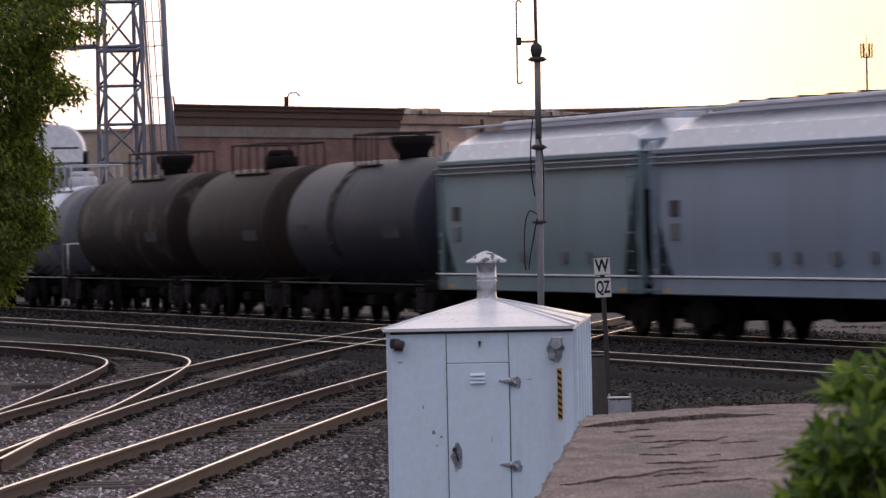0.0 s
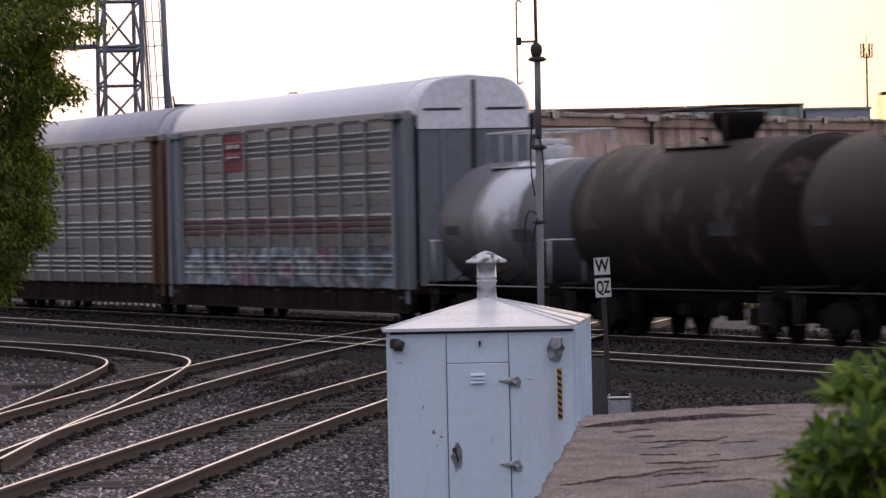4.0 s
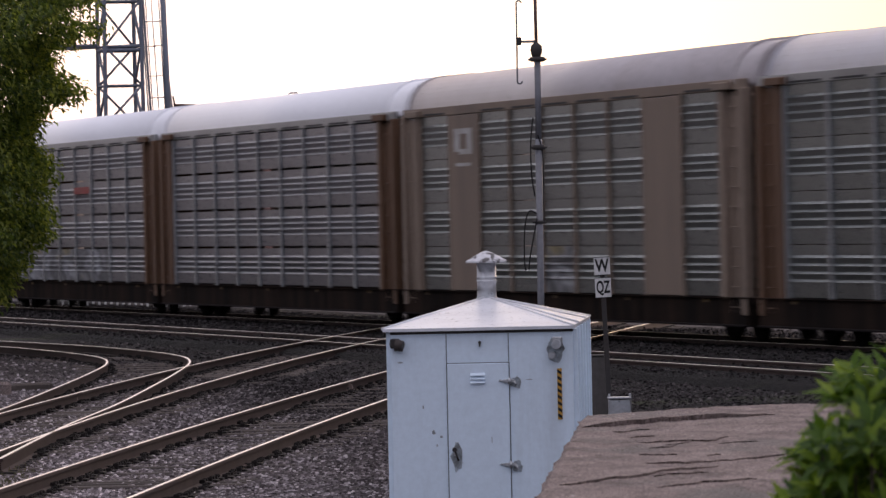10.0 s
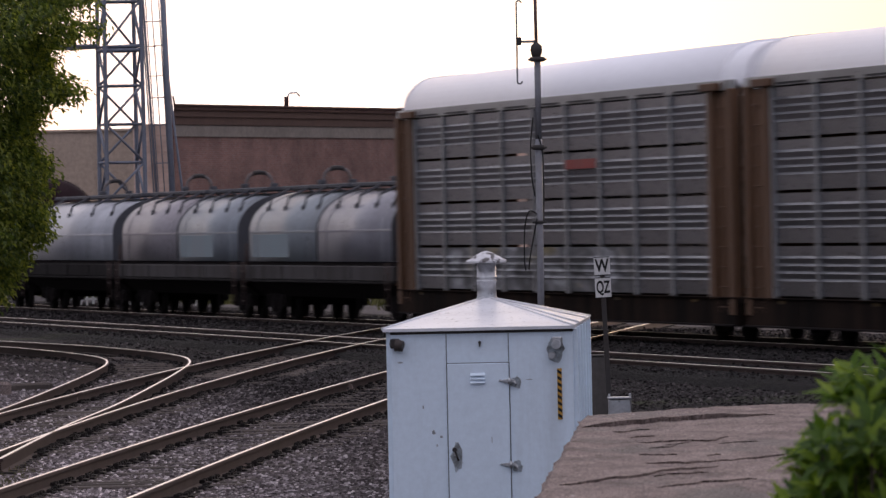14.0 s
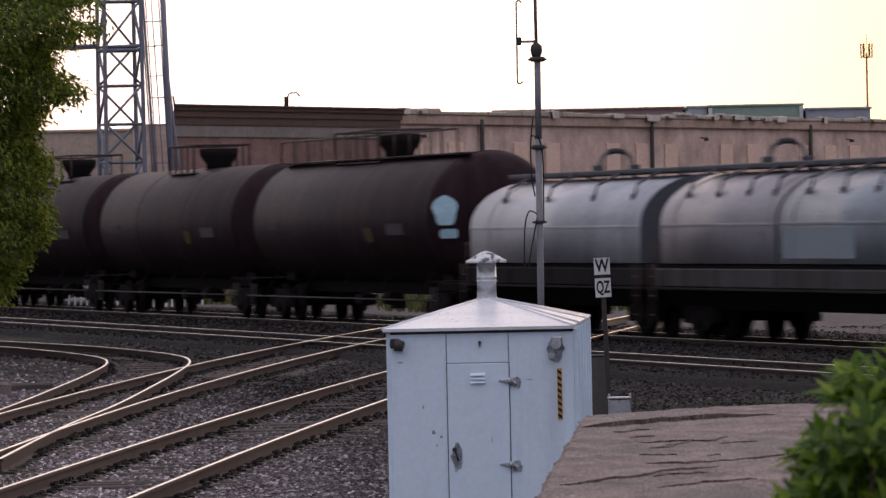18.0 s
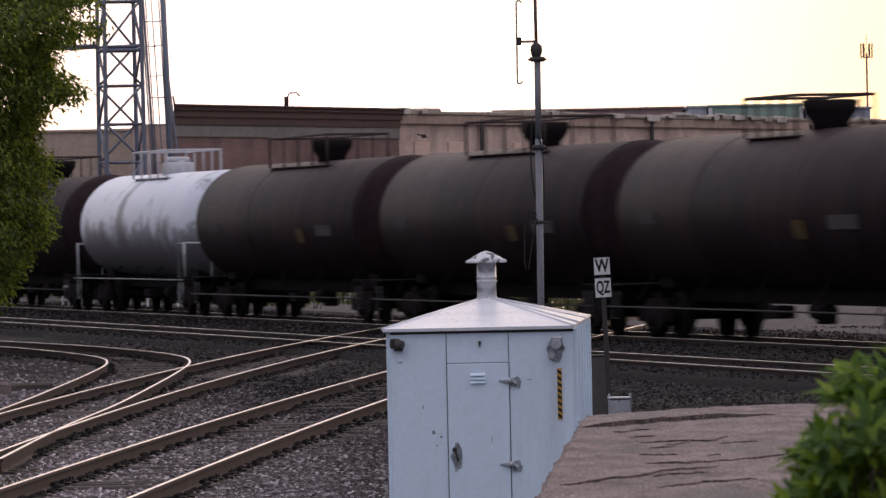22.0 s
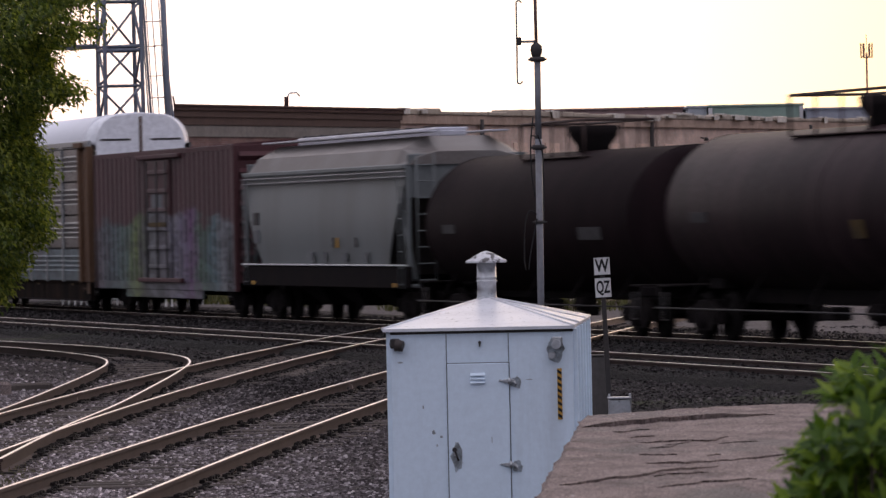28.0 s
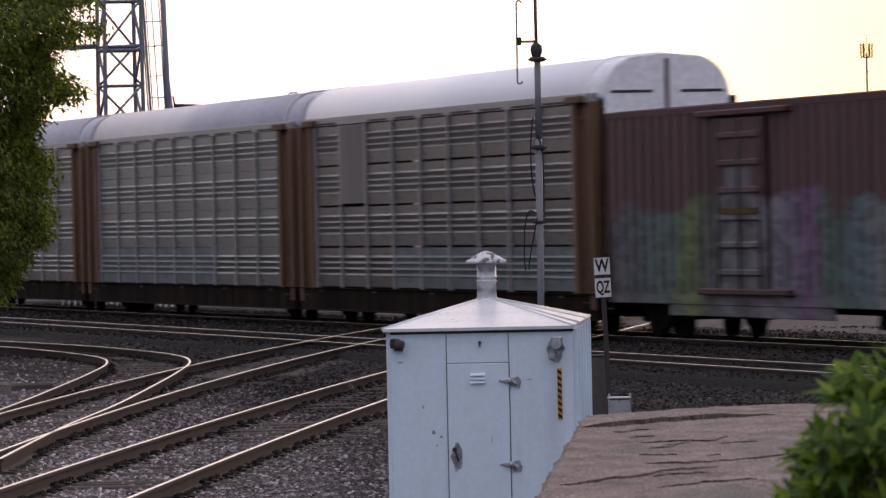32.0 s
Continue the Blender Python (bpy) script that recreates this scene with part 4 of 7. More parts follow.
def add_leaf(g, p, d, up, ln, wd, fold=0.25, bend=0.2, smooth=False):
    """A pointed, folded leaf from p along d."""
    d = d.normalized()
    s = d.cross(up)
    if s.length < 1e-3:
        s = d.orthogonal()
    s.normalize()
    u = s.cross(d)
    a, b, c = p, p + d * ln * 0.45 - u * ln * bend * 0.2, p + d * ln - u * ln * bend
    r, q = p + d * ln * 0.4 + s * wd / 2 + u * wd * fold, p + d * ln * 0.4 - s * wd / 2 + u * wd * fold
    g.add([a, r, c, q, b], [(0, 1, 4), (1, 2, 4), (0, 4, 3), (4, 2, 3)], smooth)


def tree():
    """A broad tree whose low boughs hang into the view; the trunk stands outside it."""
    rnd = random.Random(4)
    base = Vector((-13.2, 127.0, -0.2))
    ob = thing("leafy_tree", Matrix.Translation(base), "dense green leafy tree with boughs hanging low", "tree")
    tr = Geo()
    prev = Vector((0, 0, 0))
    for k in range(6):
        nxt = prev + Vector((rnd.uniform(-0.1, 0.12), rnd.uniform(-0.1, 0.1), 1.6))
        tr.cyl(prev, nxt, 0.32 - 0.045 * k, 0.32 - 0.045 * (k + 1), 10, caps=False)
        prev = nxt
    part("trunk", tr, M_BARK, ob)

    # how far the crown reaches on the open side, by height
    def reach(z):
        x = 5.02 + 0.16 * math.sin(z * 2.1 + 0.6) + 0.12 * math.sin(z * 5.3)
        if z < 2.3:
            x -= 0.9 * (2.3 - z) ** 1.2
        for zc, w, add in ((5.5, 0.36, 1.3), (6.8, 0.36, 1.5), (7.5, 0.45, 1.3), (2.0, 0.2, 0.15)):
            x += add * max(0, 1 - abs(z - zc) / w)
        return x
    for k in range(26):
        z = rnd.uniform(1.6, 8.5)
        a = rnd.uniform(-1.2, 1.2) if k % 2 else rnd.uniform(0, 2 * math.pi)
        r = rnd.uniform(0.6, 0.85) * reach(z)
        tip = Vector((r * math.cos(a), r * math.sin(a), z + rnd.uniform(0.0, 0.5)))
        root = Vector((0.05, 0, max(0.8, z - 0.8)))
        part("limb", Geo().cyl(root, root.lerp(tip, 0.5) + Vector((0, 0, 0.25)), 0.09, 0.06, 6).cyl(root.lerp(tip, 0.5) + Vector((0, 0, 0.25)), tip, 0.06, 0.02, 6), M_BARK, ob)
    g = Geo()
    for k in range(2500):
        if k < 1650:
            z = 1.25 + 7.3 * rnd.random()
            y = rnd.gauss(-0.6, 1.6)
            x = reach(z) - 0.12 - rnd.random() ** 1.5 * 2.2 - 0.05 * y * y
            c = Vector((x, y, z))
        else:
            z = 1.3 + 8.6 * rnd.random()
            a = rnd.uniform(0.7, 2 * math.pi - 0.7)
            rr = reach(z) * (0.5 + 0.45 * rnd.random() ** 0.6)
            c = Vector((rr * math.cos(a), rr * math.sin(a), z))
        if noise.noise(c * 0.95) + 0.5 * noise.noise(c * 2.3) < -0.3:
            continue
        out = Vector((c.x, c.y, 0)).normalized()
        tall = rnd.uniform(0.09, 0.16)
        for i in range(34):
            off = Vector((rnd.gauss(0, 0.15), rnd.gauss(0, 0.16), rnd.gauss(0, tall)))
            d = out * 0.7 + Vector((rnd.uniform(-1, 1), rnd.uniform(-1, 1), rnd.uniform(-1.1, 0.3)))
            add_leaf(g, c + off, d, Vector((rnd.uniform(-0.4, 0.4), rnd.uniform(-0.4, 0.4), 1)), rnd.uniform(0.1, 0.17), rnd.uniform(0.055, 0.085))
    tagged(part("crown", g, M_LEAF, ob, "many small mid-green leaves"), kind="stuff")


tree()


def bush():
    rnd = random.Random(11)
    ob = thing("green_bush", pose(1.265, 18.0, -0.2), "bright green bush with broad pointed leaves", "bush")

    def left(z):
        z -= 0.2
        pts = [(0.6, -0.34), (1.58, -0.32), (1.7, -0.27), (1.8, -0.2), (1.93, -0.15), (1.99, -0.13), (2.06, -0.05)]
        for (a, xa), (b, xb) in zip(pts, pts[1:]):
            if z <= b:
                return xa + (xb - xa) * max(0, (z - a) / (b - a))
        return 9
    g = Geo()
    tips = []
    # leaves gather in clumps with darker gaps between
    clumps = []
    while len(clumps) < 64:
        x, y, z = rnd.uniform(-0.34, 0.5), rnd.gauss(0, 0.16), rnd.uniform(1.35, 2.25)
        if x > left(z) + 0.07 and not (z > 2.12 and -0.04 < x < 0.1):
            clumps.append(Vector((x, y, z)))
    for k in range(420):
        p = Vector((rnd.uniform(-0.3, 0.5), rnd.gauss(0.08, 0.12), rnd.uniform(1.35, 2.15)))
        if p.x > left(p.z) + 0.07:
            tips.append(p)
    for c in clumps:
        for k in range(17):
            p = c + Vector((rnd.gauss(0, 0.035), rnd.gauss(0, 0.04), rnd.gauss(0, 0.03)))
            if p.x > left(p.z) + 0.02:
                tips.append(p)
    tips += [Vector(p) for p in ((-0.08, -0.1, 2.17), (0.02, -0.08, 2.12), (-0.17, -0.12, 1.98), (-0.25, -0.1, 1.82), (-0.3, -0.12, 1.72), (0.22, -0.05, 2.24), (-0.13, -0.14, 2.1))]
    for k, p in enumerate(tips):
        if k % 18 == 0:
            foot = Vector((p.x * 0.25, p.y * 0.25, 0))
            mid = foot.lerp(p, 0.6) + Vector((p.x * 0.2, 0, 0))
            part("stem", Geo().cyl(foot, mid, 0.011, 0.007, 5, caps=False).cyl(mid, p, 0.007, 0.003, 5, caps=False), M_BARK, ob)
        axis = Vector((p.x * 0.9 - 0.05, p.y * 0.9 - 0.25, rnd.uniform(0.2, 0.9))).normalized()
        side = axis.orthogonal().normalized()
        for s in range(6):
            a = 2 * math.pi * s / 6 + rnd.uniform(-0.4, 0.4)
            o = side * math.cos(a) + axis.cross(side) * math.sin(a)
            d = axis * rnd.uniform(0.3, 1.0) + o
            add_leaf(g, p + d * 0.008, d, axis + Vector((0, 0, 0.6)), rnd.uniform(0.06, 0.105), rnd.uniform(0.024, 0.038), 0.16, rnd.uniform(0.0, 0.3), True)
    tagged(part("foliage", g, M_BUSHLEAF, ob, "broad pointed bright green leaves"), kind="stuff")


bush()


def grass_verge():
    """Rough grass between the main track and the buildings."""
    rnd = random.Random(41)
    g = Geo()
    n = 0
    while n < 5200:
        p, q = rnd.uniform(42.0, 50.0), rnd.uniform(-250, -162)
        if noise.noise((p * 0.5, q * 0.12, 7)) < -0.02:
            continue
        n += 1
        x, y, _ = on_line(p, q)
        d = Vector((rnd.uniform(-0.5, 0.5), rnd.uniform(-0.5, 0.5), 1.0))
        add_leaf(g, Vector((x, y, -0.2)), d, Vector((0, -1, 0.2)), rnd.uniform(0.18, 0.5), rnd.uniform(0.03, 0.07))
    tagged(part("grass", g, leaf_material("verge_grass", (0.03, 0.034, 0.015), (0.058, 0.062, 0.03), (0.1, 0.1, 0.058))), "rough green grass on the verge beyond the line", "grass", kind="stuff")


grass_verge()


# ---- loose ballast stones where the camera sees them near
def stones():
    rnd = random.Random(21)
    lit = []
    while len(lit) < 60000:
        y = 50 + 55 * rnd.random() ** 2.0
        x = -0.078 * y + rnd.random() * 0.15 * y
        if (x > -0.2 and y < 62) or (x > 1.0 and rnd.random() < 0.8):
            continue
        lit.append((x, y))
    for k in range(13000):
        y = 80 + 62 * rnd.random()
        x = -0.078 * y + rnd.random() * 0.15 * y
        if abs(x * NX + y * NY - P_NEAR) > 1.0:
            lit.append((x, y))
    bed = []
    while len(bed) < 16000:
        p, q = rnd.uniform(27.5, 38.5), rnd.uniform(-205, -75)
        x, y, _ = on_line(p, q)
        if abs(x / y) < 0.08:
            bed.append((x, y))
    def heap(name, places, k, label):
        g = Geo()
        for x, y in places:
            floor_z = -0.18 + 0.02 * noise.noise((x * 0.35, y * 0.12, 0)) if places is lit else -0.09
            r = rnd.uniform(0.008, 0.021) * (1 + (y - 50) / 90)
            a = rnd.uniform(0, math.pi)
            ca, sa = math.cos(a), math.sin(a)
            vs = []
            for sx, sy, sz in ((-1, -1, -1), (1, -1, -1), (1, 1, -1), (-1, 1, -1), (-0.6, -0.6, 1), (0.6, -0.6, 1), (0.6, 0.6, 1), (-0.6, 0.6, 1)):
                p, q, w = sx * r * rnd.uniform(0.7, 1.2), sy * r * rnd.uniform(0.7, 1.2), sz * r * rnd.uniform(0.5, 0.9)
                vs.append((x + p * ca - q * sa, y + p * sa + q * ca, floor_z + w + r * 0.35))
            g.add(vs, [(4, 5, 6, 7), (0, 1, 5, 4), (1, 2, 6, 5), (2, 3, 7, 6), (3, 0, 4, 7)])
        m, n, l, b = nodes_of(name)
        rndm = n.new("ShaderNodeNewGeometry").outputs["Random Per Island"]
        tone = ramp_node(n, l, rndm, [(0.0, shade((0.02, 0.016, 0.0165), k)), (0.5, shade((0.075, 0.063, 0.064), k)), (0.85, shade((0.17, 0.148, 0.15), k)), (1.0, shade((0.36, 0.32, 0.32), k))])
        l.new(near_and_far(n, l, n.new("ShaderNodeTexCoord").outputs["Object"], tone), b.inputs["Base Color"])
        b.inputs["Roughness"].default_value = 0.9
        b.inputs["Specular IOR Level"].default_value = 0.1
        tagged(part(name, g, m), label, name.replace("_", " "), kind="stuff")
    heap("ballast_stones", lit, 1.25, "loose grey and brown ballast stones")
    # bed stones toned down like the bed, shade put into their colour
    heap("cinder_stones", bed, 0.85, "stones between the running rails, darkened for shade")


stones()


# ---- odds and ends beside the tracks
M_BRACE = surface("worn_brace_iron", (0.2, 0.15, 0.135), (0.09, 0.065, 0.058), 0.7, 0.0, 4.0, 30.0)


def rail_brace(x, y, turn):
    ob = thing("rail_brace", pose(x, y, -0.17, 0, 0, turn), "small worn iron brace clamped beside a rail", "rail brace", "rail braces along the sidings")
    part("shoe", Geo().cbox((-0.09, -0.16, -0.02), (0.09, 0.16, 0.05), 0.012), M_BRACE, ob)
    part("wedge", Geo().prism([(-0.07, 0.05), (0.07, 0.05), (0.05, 0.13), (-0.03, 0.14)], -0.05, 0.05, axis="y"), M_BRACE, ob)
    part("bolt", Geo().cyl((0.0, -0.1, 0.03), (0.0, -0.1, 0.09), 0.022, n=6), M_DARK, ob)


for bx_, by_ in ((-5.55, 91.7), (-4.63, 100.4), (-4.25, 90.3), (-6.17, 92.1), (-1.5, 95.0)):
    rail_brace(bx_, by_, -4)
blk = thing("concrete_block", pose(-7.05, 97.6, -0.2, 0, 0, 12), "pale broken concrete block lying on the ballast", "concrete block")
part("block", Geo().cbox((-0.17, -0.17, 0.0), (0.15, 0.15, 0.24), 0.04), M_CONC, blk)
old = thing("scrap_tie", pose(-6.75, 100.1, -0.2, 0, 0, 24), "dark rotten scrap tie lying beside the track", "tie")
part("timber", Geo().cbox((-0.3, -0.12, 0.0), (0.3, 0.12, 0.15), 0.03), M_TIE, old)
part("timber", Geo().cbox((-0.2, 0.15, 0.0), (0.45, 0.35, 0.15), 0.03), M_TIE, old)


def weeds():
    """Thin low weeds growing through the ballast by the nearest siding."""
    rnd = random.Random(31)
    g = Geo()
    for cx, cy, n, wide in ((-4.75, 66.6, 260, 0.35), (-4.9, 74.3, 160, 0.4), (-5.0, 80.4, 110, 0.4), (-4.55, 63.5, 120, 0.25)):
        for k in range(n):
            x, y = cx + rnd.gauss(0, wide * 0.5), cy + rnd.gauss(0, wide * 4)
            d = Vector((rnd.uniform(-0.7, 0.7), rnd.uniform(-0.7, 0.7), 1.0))
            add_leaf(g, Vector((x, y, -0.175)), d, Vector((0, -1, 0.2)), rnd.uniform(0.02, 0.055), rnd.uniform(0.006, 0.014))
    tagged(part("weeds", g, leaf_material("dry_weeds", (0.035, 0.034, 0.017), (0.06, 0.058, 0.028), (0.1, 0.088, 0.05)), None), "low dry green weeds growing through the ballast", "weeds", kind="stuff")


weeds()


# ---- the train
SPEED = 13.83
KS = 0.974
CARS, WHEELS = [], []


def truck_meshes():
    g = Geo()
    for s in (-1, 1):
        y = s * 1.0
        prof = [(-1.15, 0.36), (-1.12, 0.62), (-0.75, 0.66), (-0.4, 0.78), (0.4, 0.78), (0.75, 0.66), (1.12, 0.62), (1.15, 0.36), (0.7, 0.34), (0.45, 0.2), (-0.45, 0.2), (-0.7, 0.34)]
        n = len(prof)
        vs = [(x, y - 0.07, z) for x, z in prof] + [(x, y + 0.07, z) for x, z in prof]
        g.add(vs, [(i, (i + 1) % n, n + (i + 1) % n, n + i) for i in range(n)] + [tuple(range(n)), tuple(range(n, 2 * n))[::-1]])
        for x in (-0.89, 0.89):
            g.cyl((x, y - 0.12, 0.46), (x, y + 0.1, 0.46), 0.13, n=12)
            g.cbox((x - 0.17, y - 0.1, 0.5), (x + 0.17, y + 0.1, 0.66), 0.02)
        for x in (-0.2, 0.0, 0.2):
            g.cyl((x, y - 0.02, 0.24), (x, y - 0.02, 0.6), 0.09, n=10)
    g.cbox((-0.25, -1.1, 0.55), (0.25, 1.1, 0.8), 0.03)
    g.cyl((0, 0, 0.75), (0, 0, 1.0), 0.3, n=14)
    g.cbox((-1.25, -0.8, 0.5), (-1.15, 0.8, 0.6), 0.01)
    g.cbox((1.15, -0.8, 0.5), (1.25, 0.8, 0.6), 0.01)
    w = Geo()
    for s in (-1, 1):
        w.lathe([(s * 0.68, 0.0), (s * 0.68, 0.5), (s * 0.715, 0.5), (s * 0.725, 0.465), (s * 0.83, 0.455), (s * 0.83, 0.39), (s * 0.77, 0.36), (s * 0.77, 0.2), (s * 0.84, 0.15), (s * 0.84, 0.0)][::s], 24, "y")
    w.cyl((0, -0.7, 0), (0, 0.7, 0), 0.085, n=10)
    for s in (-1, 1):
        w.cyl((0, s * 0.84, 0), (0, s * 1.12, 0), 0.1, n=8)
        for k in range(3):
            a = 2 * math.pi * k / 3
            w.cyl((0.055 * math.cos(a), s * 1.11, 0.055 * math.sin(a)), (0.055 * math.cos(a), s * 1.14, 0.055 * math.sin(a)), 0.018, n=6)
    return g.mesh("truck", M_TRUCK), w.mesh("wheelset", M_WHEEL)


TRUCK_ME, WHEEL_ME = truck_meshes()


def car(name, front, back, label, category, group):
    """An empty wagon on its two trucks with couplers; returns it with its half length over the end sills."""
    s, ln = KS * (front + back) / 2, KS * abs(front - back)
    x, y, _ = on_line(P_MAIN, s)
    ob = thing(name, pose(x, y, 0, 0, 0, -(90 - math.degrees(TH))), label, category, group)
    CARS.append((ob, s))
    return ob, ln / 2


def running_gear(ob, half, inset, end):
    for sx in (-1, 1):
        t = part("truck", TRUCK_ME, None, ob, "dark iron bogie", (sx * (half - inset), 0, 0))
        for dx in (-0.89, 0.89):
            w = part("wheelset", WHEEL_ME, None, t)
            w.matrix_parent_inverse = Matrix.Translation((dx, 0, 0.46))
            WHEELS.append(w)
        g = Geo().cbox((min(sx * end, sx * half), -0.09, 0.75), (max(sx * end, sx * half), 0.09, 0.95), 0.02)
        g.cbox((sx * half - 0.16, -0.16, 0.68), (sx * half + 0.16, 0.16, 1.02), 0.04)
        part("coupler", g, M_TRUCK, ob)
        part("air_hose", Geo().tube(smooth_path3([(sx * (half - 0.5), -0.3, 0.75), (sx * (half - 0.25), -0.32, 0.42), (sx * half, -0.2, 0.38)]), 0.025, 5), M_BLACK, ob)


def ladder(ob, x, y, z0, z1, mat, w=0.4, across="x", step=0.38, at_end=False):
    g = Geo()
    for s in (-1, 1):
        a = (x + s * w / 2, y, z0) if not at_end else (x, y + s * w / 2, z0)
        g.cyl(a, (a[0], a[1], z1), 0.018, n=5)
    z = z0 + 0.1
    while z < z1:
        if at_end:
            g.cyl((x, y - w / 2, z), (x, y + w / 2, z), 0.016, n=5)
        else:
            g.cyl((x - w / 2, y, z), (x + w / 2, y, z), 0.016, n=5)
        z += step
    return part("ladder", g, mat, ob, "steel rung ladder")


# -- autoracks
def galv_panel(name, colour):
    return surface(name, colour, shade(colour, 0.75), 0.28, 0.95, 0.5, 6.0, 0.6, True, vary=0.11, bump=0.0, dist=0.003, grit=0.04, sheen=0.015)


def painted_over(name, base, tones, z0, z1, cover=0.5, scale=1.6, jump=0.0, along=None):
    """A wall surface with sprayed colour patches between two heights."""
    m, n, l, b = nodes_of(name)
    co = n.new("ShaderNodeTexCoord").outputs["Object"]
    sep = n.new("ShaderNodeSeparateXYZ")
    l.new(co, sep.inputs[0])
    if jump:
        far = n.new("ShaderNodeVectorMath")
        far.operation = "MULTIPLY_ADD"
        l.new(n.new("ShaderNodeObjectInfo").outputs["Random"], far.inputs[0])
        far.inputs[1].default_value = (jump, 0, 0)
        l.new(co, far.inputs[2])
        co = far.outputs[0]
    wob = noise_node(n, l, co, scale * 0.7, 3.0, 0.6, (0.3, 1, 1))
    add = n.new("ShaderNodeMath")
    add.operation = "MULTIPLY_ADD"
    l.new(wob, add.inputs[0])
    add.inputs[1].default_value = -(z1 - z0) * 1.1
    l.new(sep.outputs[2], add.inputs[2])
    mask = n.new("ShaderNodeMapRange")
    mask.inputs[1].default_value, mask.inputs[2].default_value = z1 - (z1 - z0) * 0.62, z1 - (z1 - z0) * 0.5
    mask.inputs[3].default_value, mask.inputs[4].default_value = 1.0, 0.0
    l.new(add.outputs[0], mask.inputs[0])
    tone = ramp_node(n, l, noise_node(n, l, co, scale * 1.3, 2.0, 0.5, (0.3, 1, 1)), [(0.3 + 0.4 * i / (len(tones) - 1), c) for i, c in enumerate(tones)])
    if along:
        drift = n.new("ShaderNodeMath")
        drift.operation = "MULTIPLY_ADD"
        l.new(noise_node(n, l, co, scale * 1.3, 3.0, 0.55), drift.inputs[0])
        drift.inputs[1].default_value = 3.0
        l.new(sep.outputs[0], drift.inputs[2])
        place = n.new("ShaderNodeMapRange")
        place.inputs[1].default_value, place.inputs[2].default_value = along[0] + 1.5, along[1] + 1.5
        l.new(drift.outputs[0], place.inputs[0])
        tone = ramp_node(n, l, place.outputs[0], [(i / (len(tones) - 1), c) for i, c in enumerate(tones)])
    lines = ramp_node(n, l, noise_node(n, l, co, scale * 3, 1.5, 0.5, (0.3, 1, 1)), [(0.45, (0.25, 0.25, 0.25)), (0.5, (1, 1, 1)), (0.6, (1, 1, 1)), (0.64, (0.4, 0.4, 0.4))])
    tone = mix_node(n, l, 0.6, tone, lines, "MULTIPLY")
    mm = n.new("ShaderNodeMath")
    mm.operation = "MULTIPLY"
    l.new(mask.outputs[0], mm.inputs[0])
    mm.inputs[1].default_value = cover
    streaks = ramp_node(n, l, noise_node(n, l, co, 1.0, 5.0, 0.65, (1, 1, 0.12)), [(0.4, shade(base, 0.65)), (0.62, base)])
    l.new(mix_node(n, l, mm.outputs[0], streaks, tone), b.inputs["Base Color"])
    b.inputs["Roughness"].default_value = 0.55
    bump_node(n, l, b, noise_node(n, l, co, 9.0, 3.0), 0.12, 0.006)
    return m


M_PANEL = {
    "grey": galv_panel("galvanised_side_panel", (0.21, 0.206, 0.203)),
    "green": galv_panel("greenish_side_panel", (0.245, 0.275, 0.272)),
    "blue": galv_panel("bluish_side_panel", (0.225, 0.235, 0.262)),
}
M_STENCIL3 = surface("faded_white_stencil", (0.5, 0.49, 0.48), (0.3, 0.26, 0.23), 0.7, 0.0, 3.0, 12.0, 0.9)
M_POST = surface("dull_grey_rack_post", (0.34, 0.345, 0.35), (0.25, 0.245, 0.245), 0.35, 0.6, 0.6, 9.0, 0.6, True)
M_PANELRED = surface("red_stripe_panel", (0.24, 0.045, 0.055), (0.2, 0.08, 0.09), 0.5, 0.2, 0.7, 9.0, 0.6)
M_STRIPE = surface("faded_red_stripe", (0.13, 0.045, 0.055), (0.1, 0.07, 0.075), 0.6, 0.0, 0.8, 9.0, 0.8)
M_MARK = surface("red_marking_paint", (0.3, 0.07, 0.06), (0.2, 0.08, 0.07), 0.6)
M_BROWN = surface("brown_rack_paint", (0.135, 0.074, 0.044), (0.068, 0.042, 0.031), 0.6, 0.0, 0.6, 8.0, 0.6, True)
M_BANDGREY = surface("dull_tan_band", (0.2, 0.18, 0.17), (0.14, 0.125, 0.118), 0.6, 0.0, 0.6, 8.0, 0.6, True)
M_TAN = surface("tan_brown_rack_paint", (0.24, 0.18, 0.14), (0.15, 0.115, 0.095), 0.6, 0.0, 0.6, 8.0, 0.6, True)
M_GREYRACK = surface("grey_rack_paint", (0.2, 0.225, 0.255), (0.13, 0.13, 0.14), 0.5, 0.0, 0.6, 8.0, 0.5, True)
M_ROOFWHITE = surface("white_rack_roof", (0.92, 0.92, 0.96), (0.84, 0.83, 0.86), 0.4, 0.0, 0.2, 6.0, 0.3, bump=0.0, spec=0.5, grit=0.04, sheen=0.02)
M_ROOFGREY = surface("grey_rack_roof", (0.5, 0.5, 0.56), (0.4, 0.38, 0.4), 0.36, 0.1, 0.35, 6.0, 0.5, bump=0.02)
M_ROOFTAN = surface("tan_rack_roof", (0.47, 0.43, 0.44), (0.38, 0.33, 0.32), 0.36, 0.1, 0.35, 6.0, 0.5, bump=0.02)
M_ENDWHITE = surface("white_rack_end", (0.88, 0.89, 0.93), (0.6, 0.55, 0.52), 0.45, 0.0, 0.7, 7.0, 0.35, True, bump=0.02, at=(0.52, 0.75))
M_SILL = surface("dirty_brown_sill", (0.03, 0.019, 0.0145), (0.009, 0.0075, 0.007), 0.9, 0.0, 0.9, 7.0, 0.95, True, spec=0.03, at=(0.38, 0.6), grit=0.4)
PANEL_CACHE = {}
SIDE_Z0, SIDE_Z1 = 0.9, 4.93


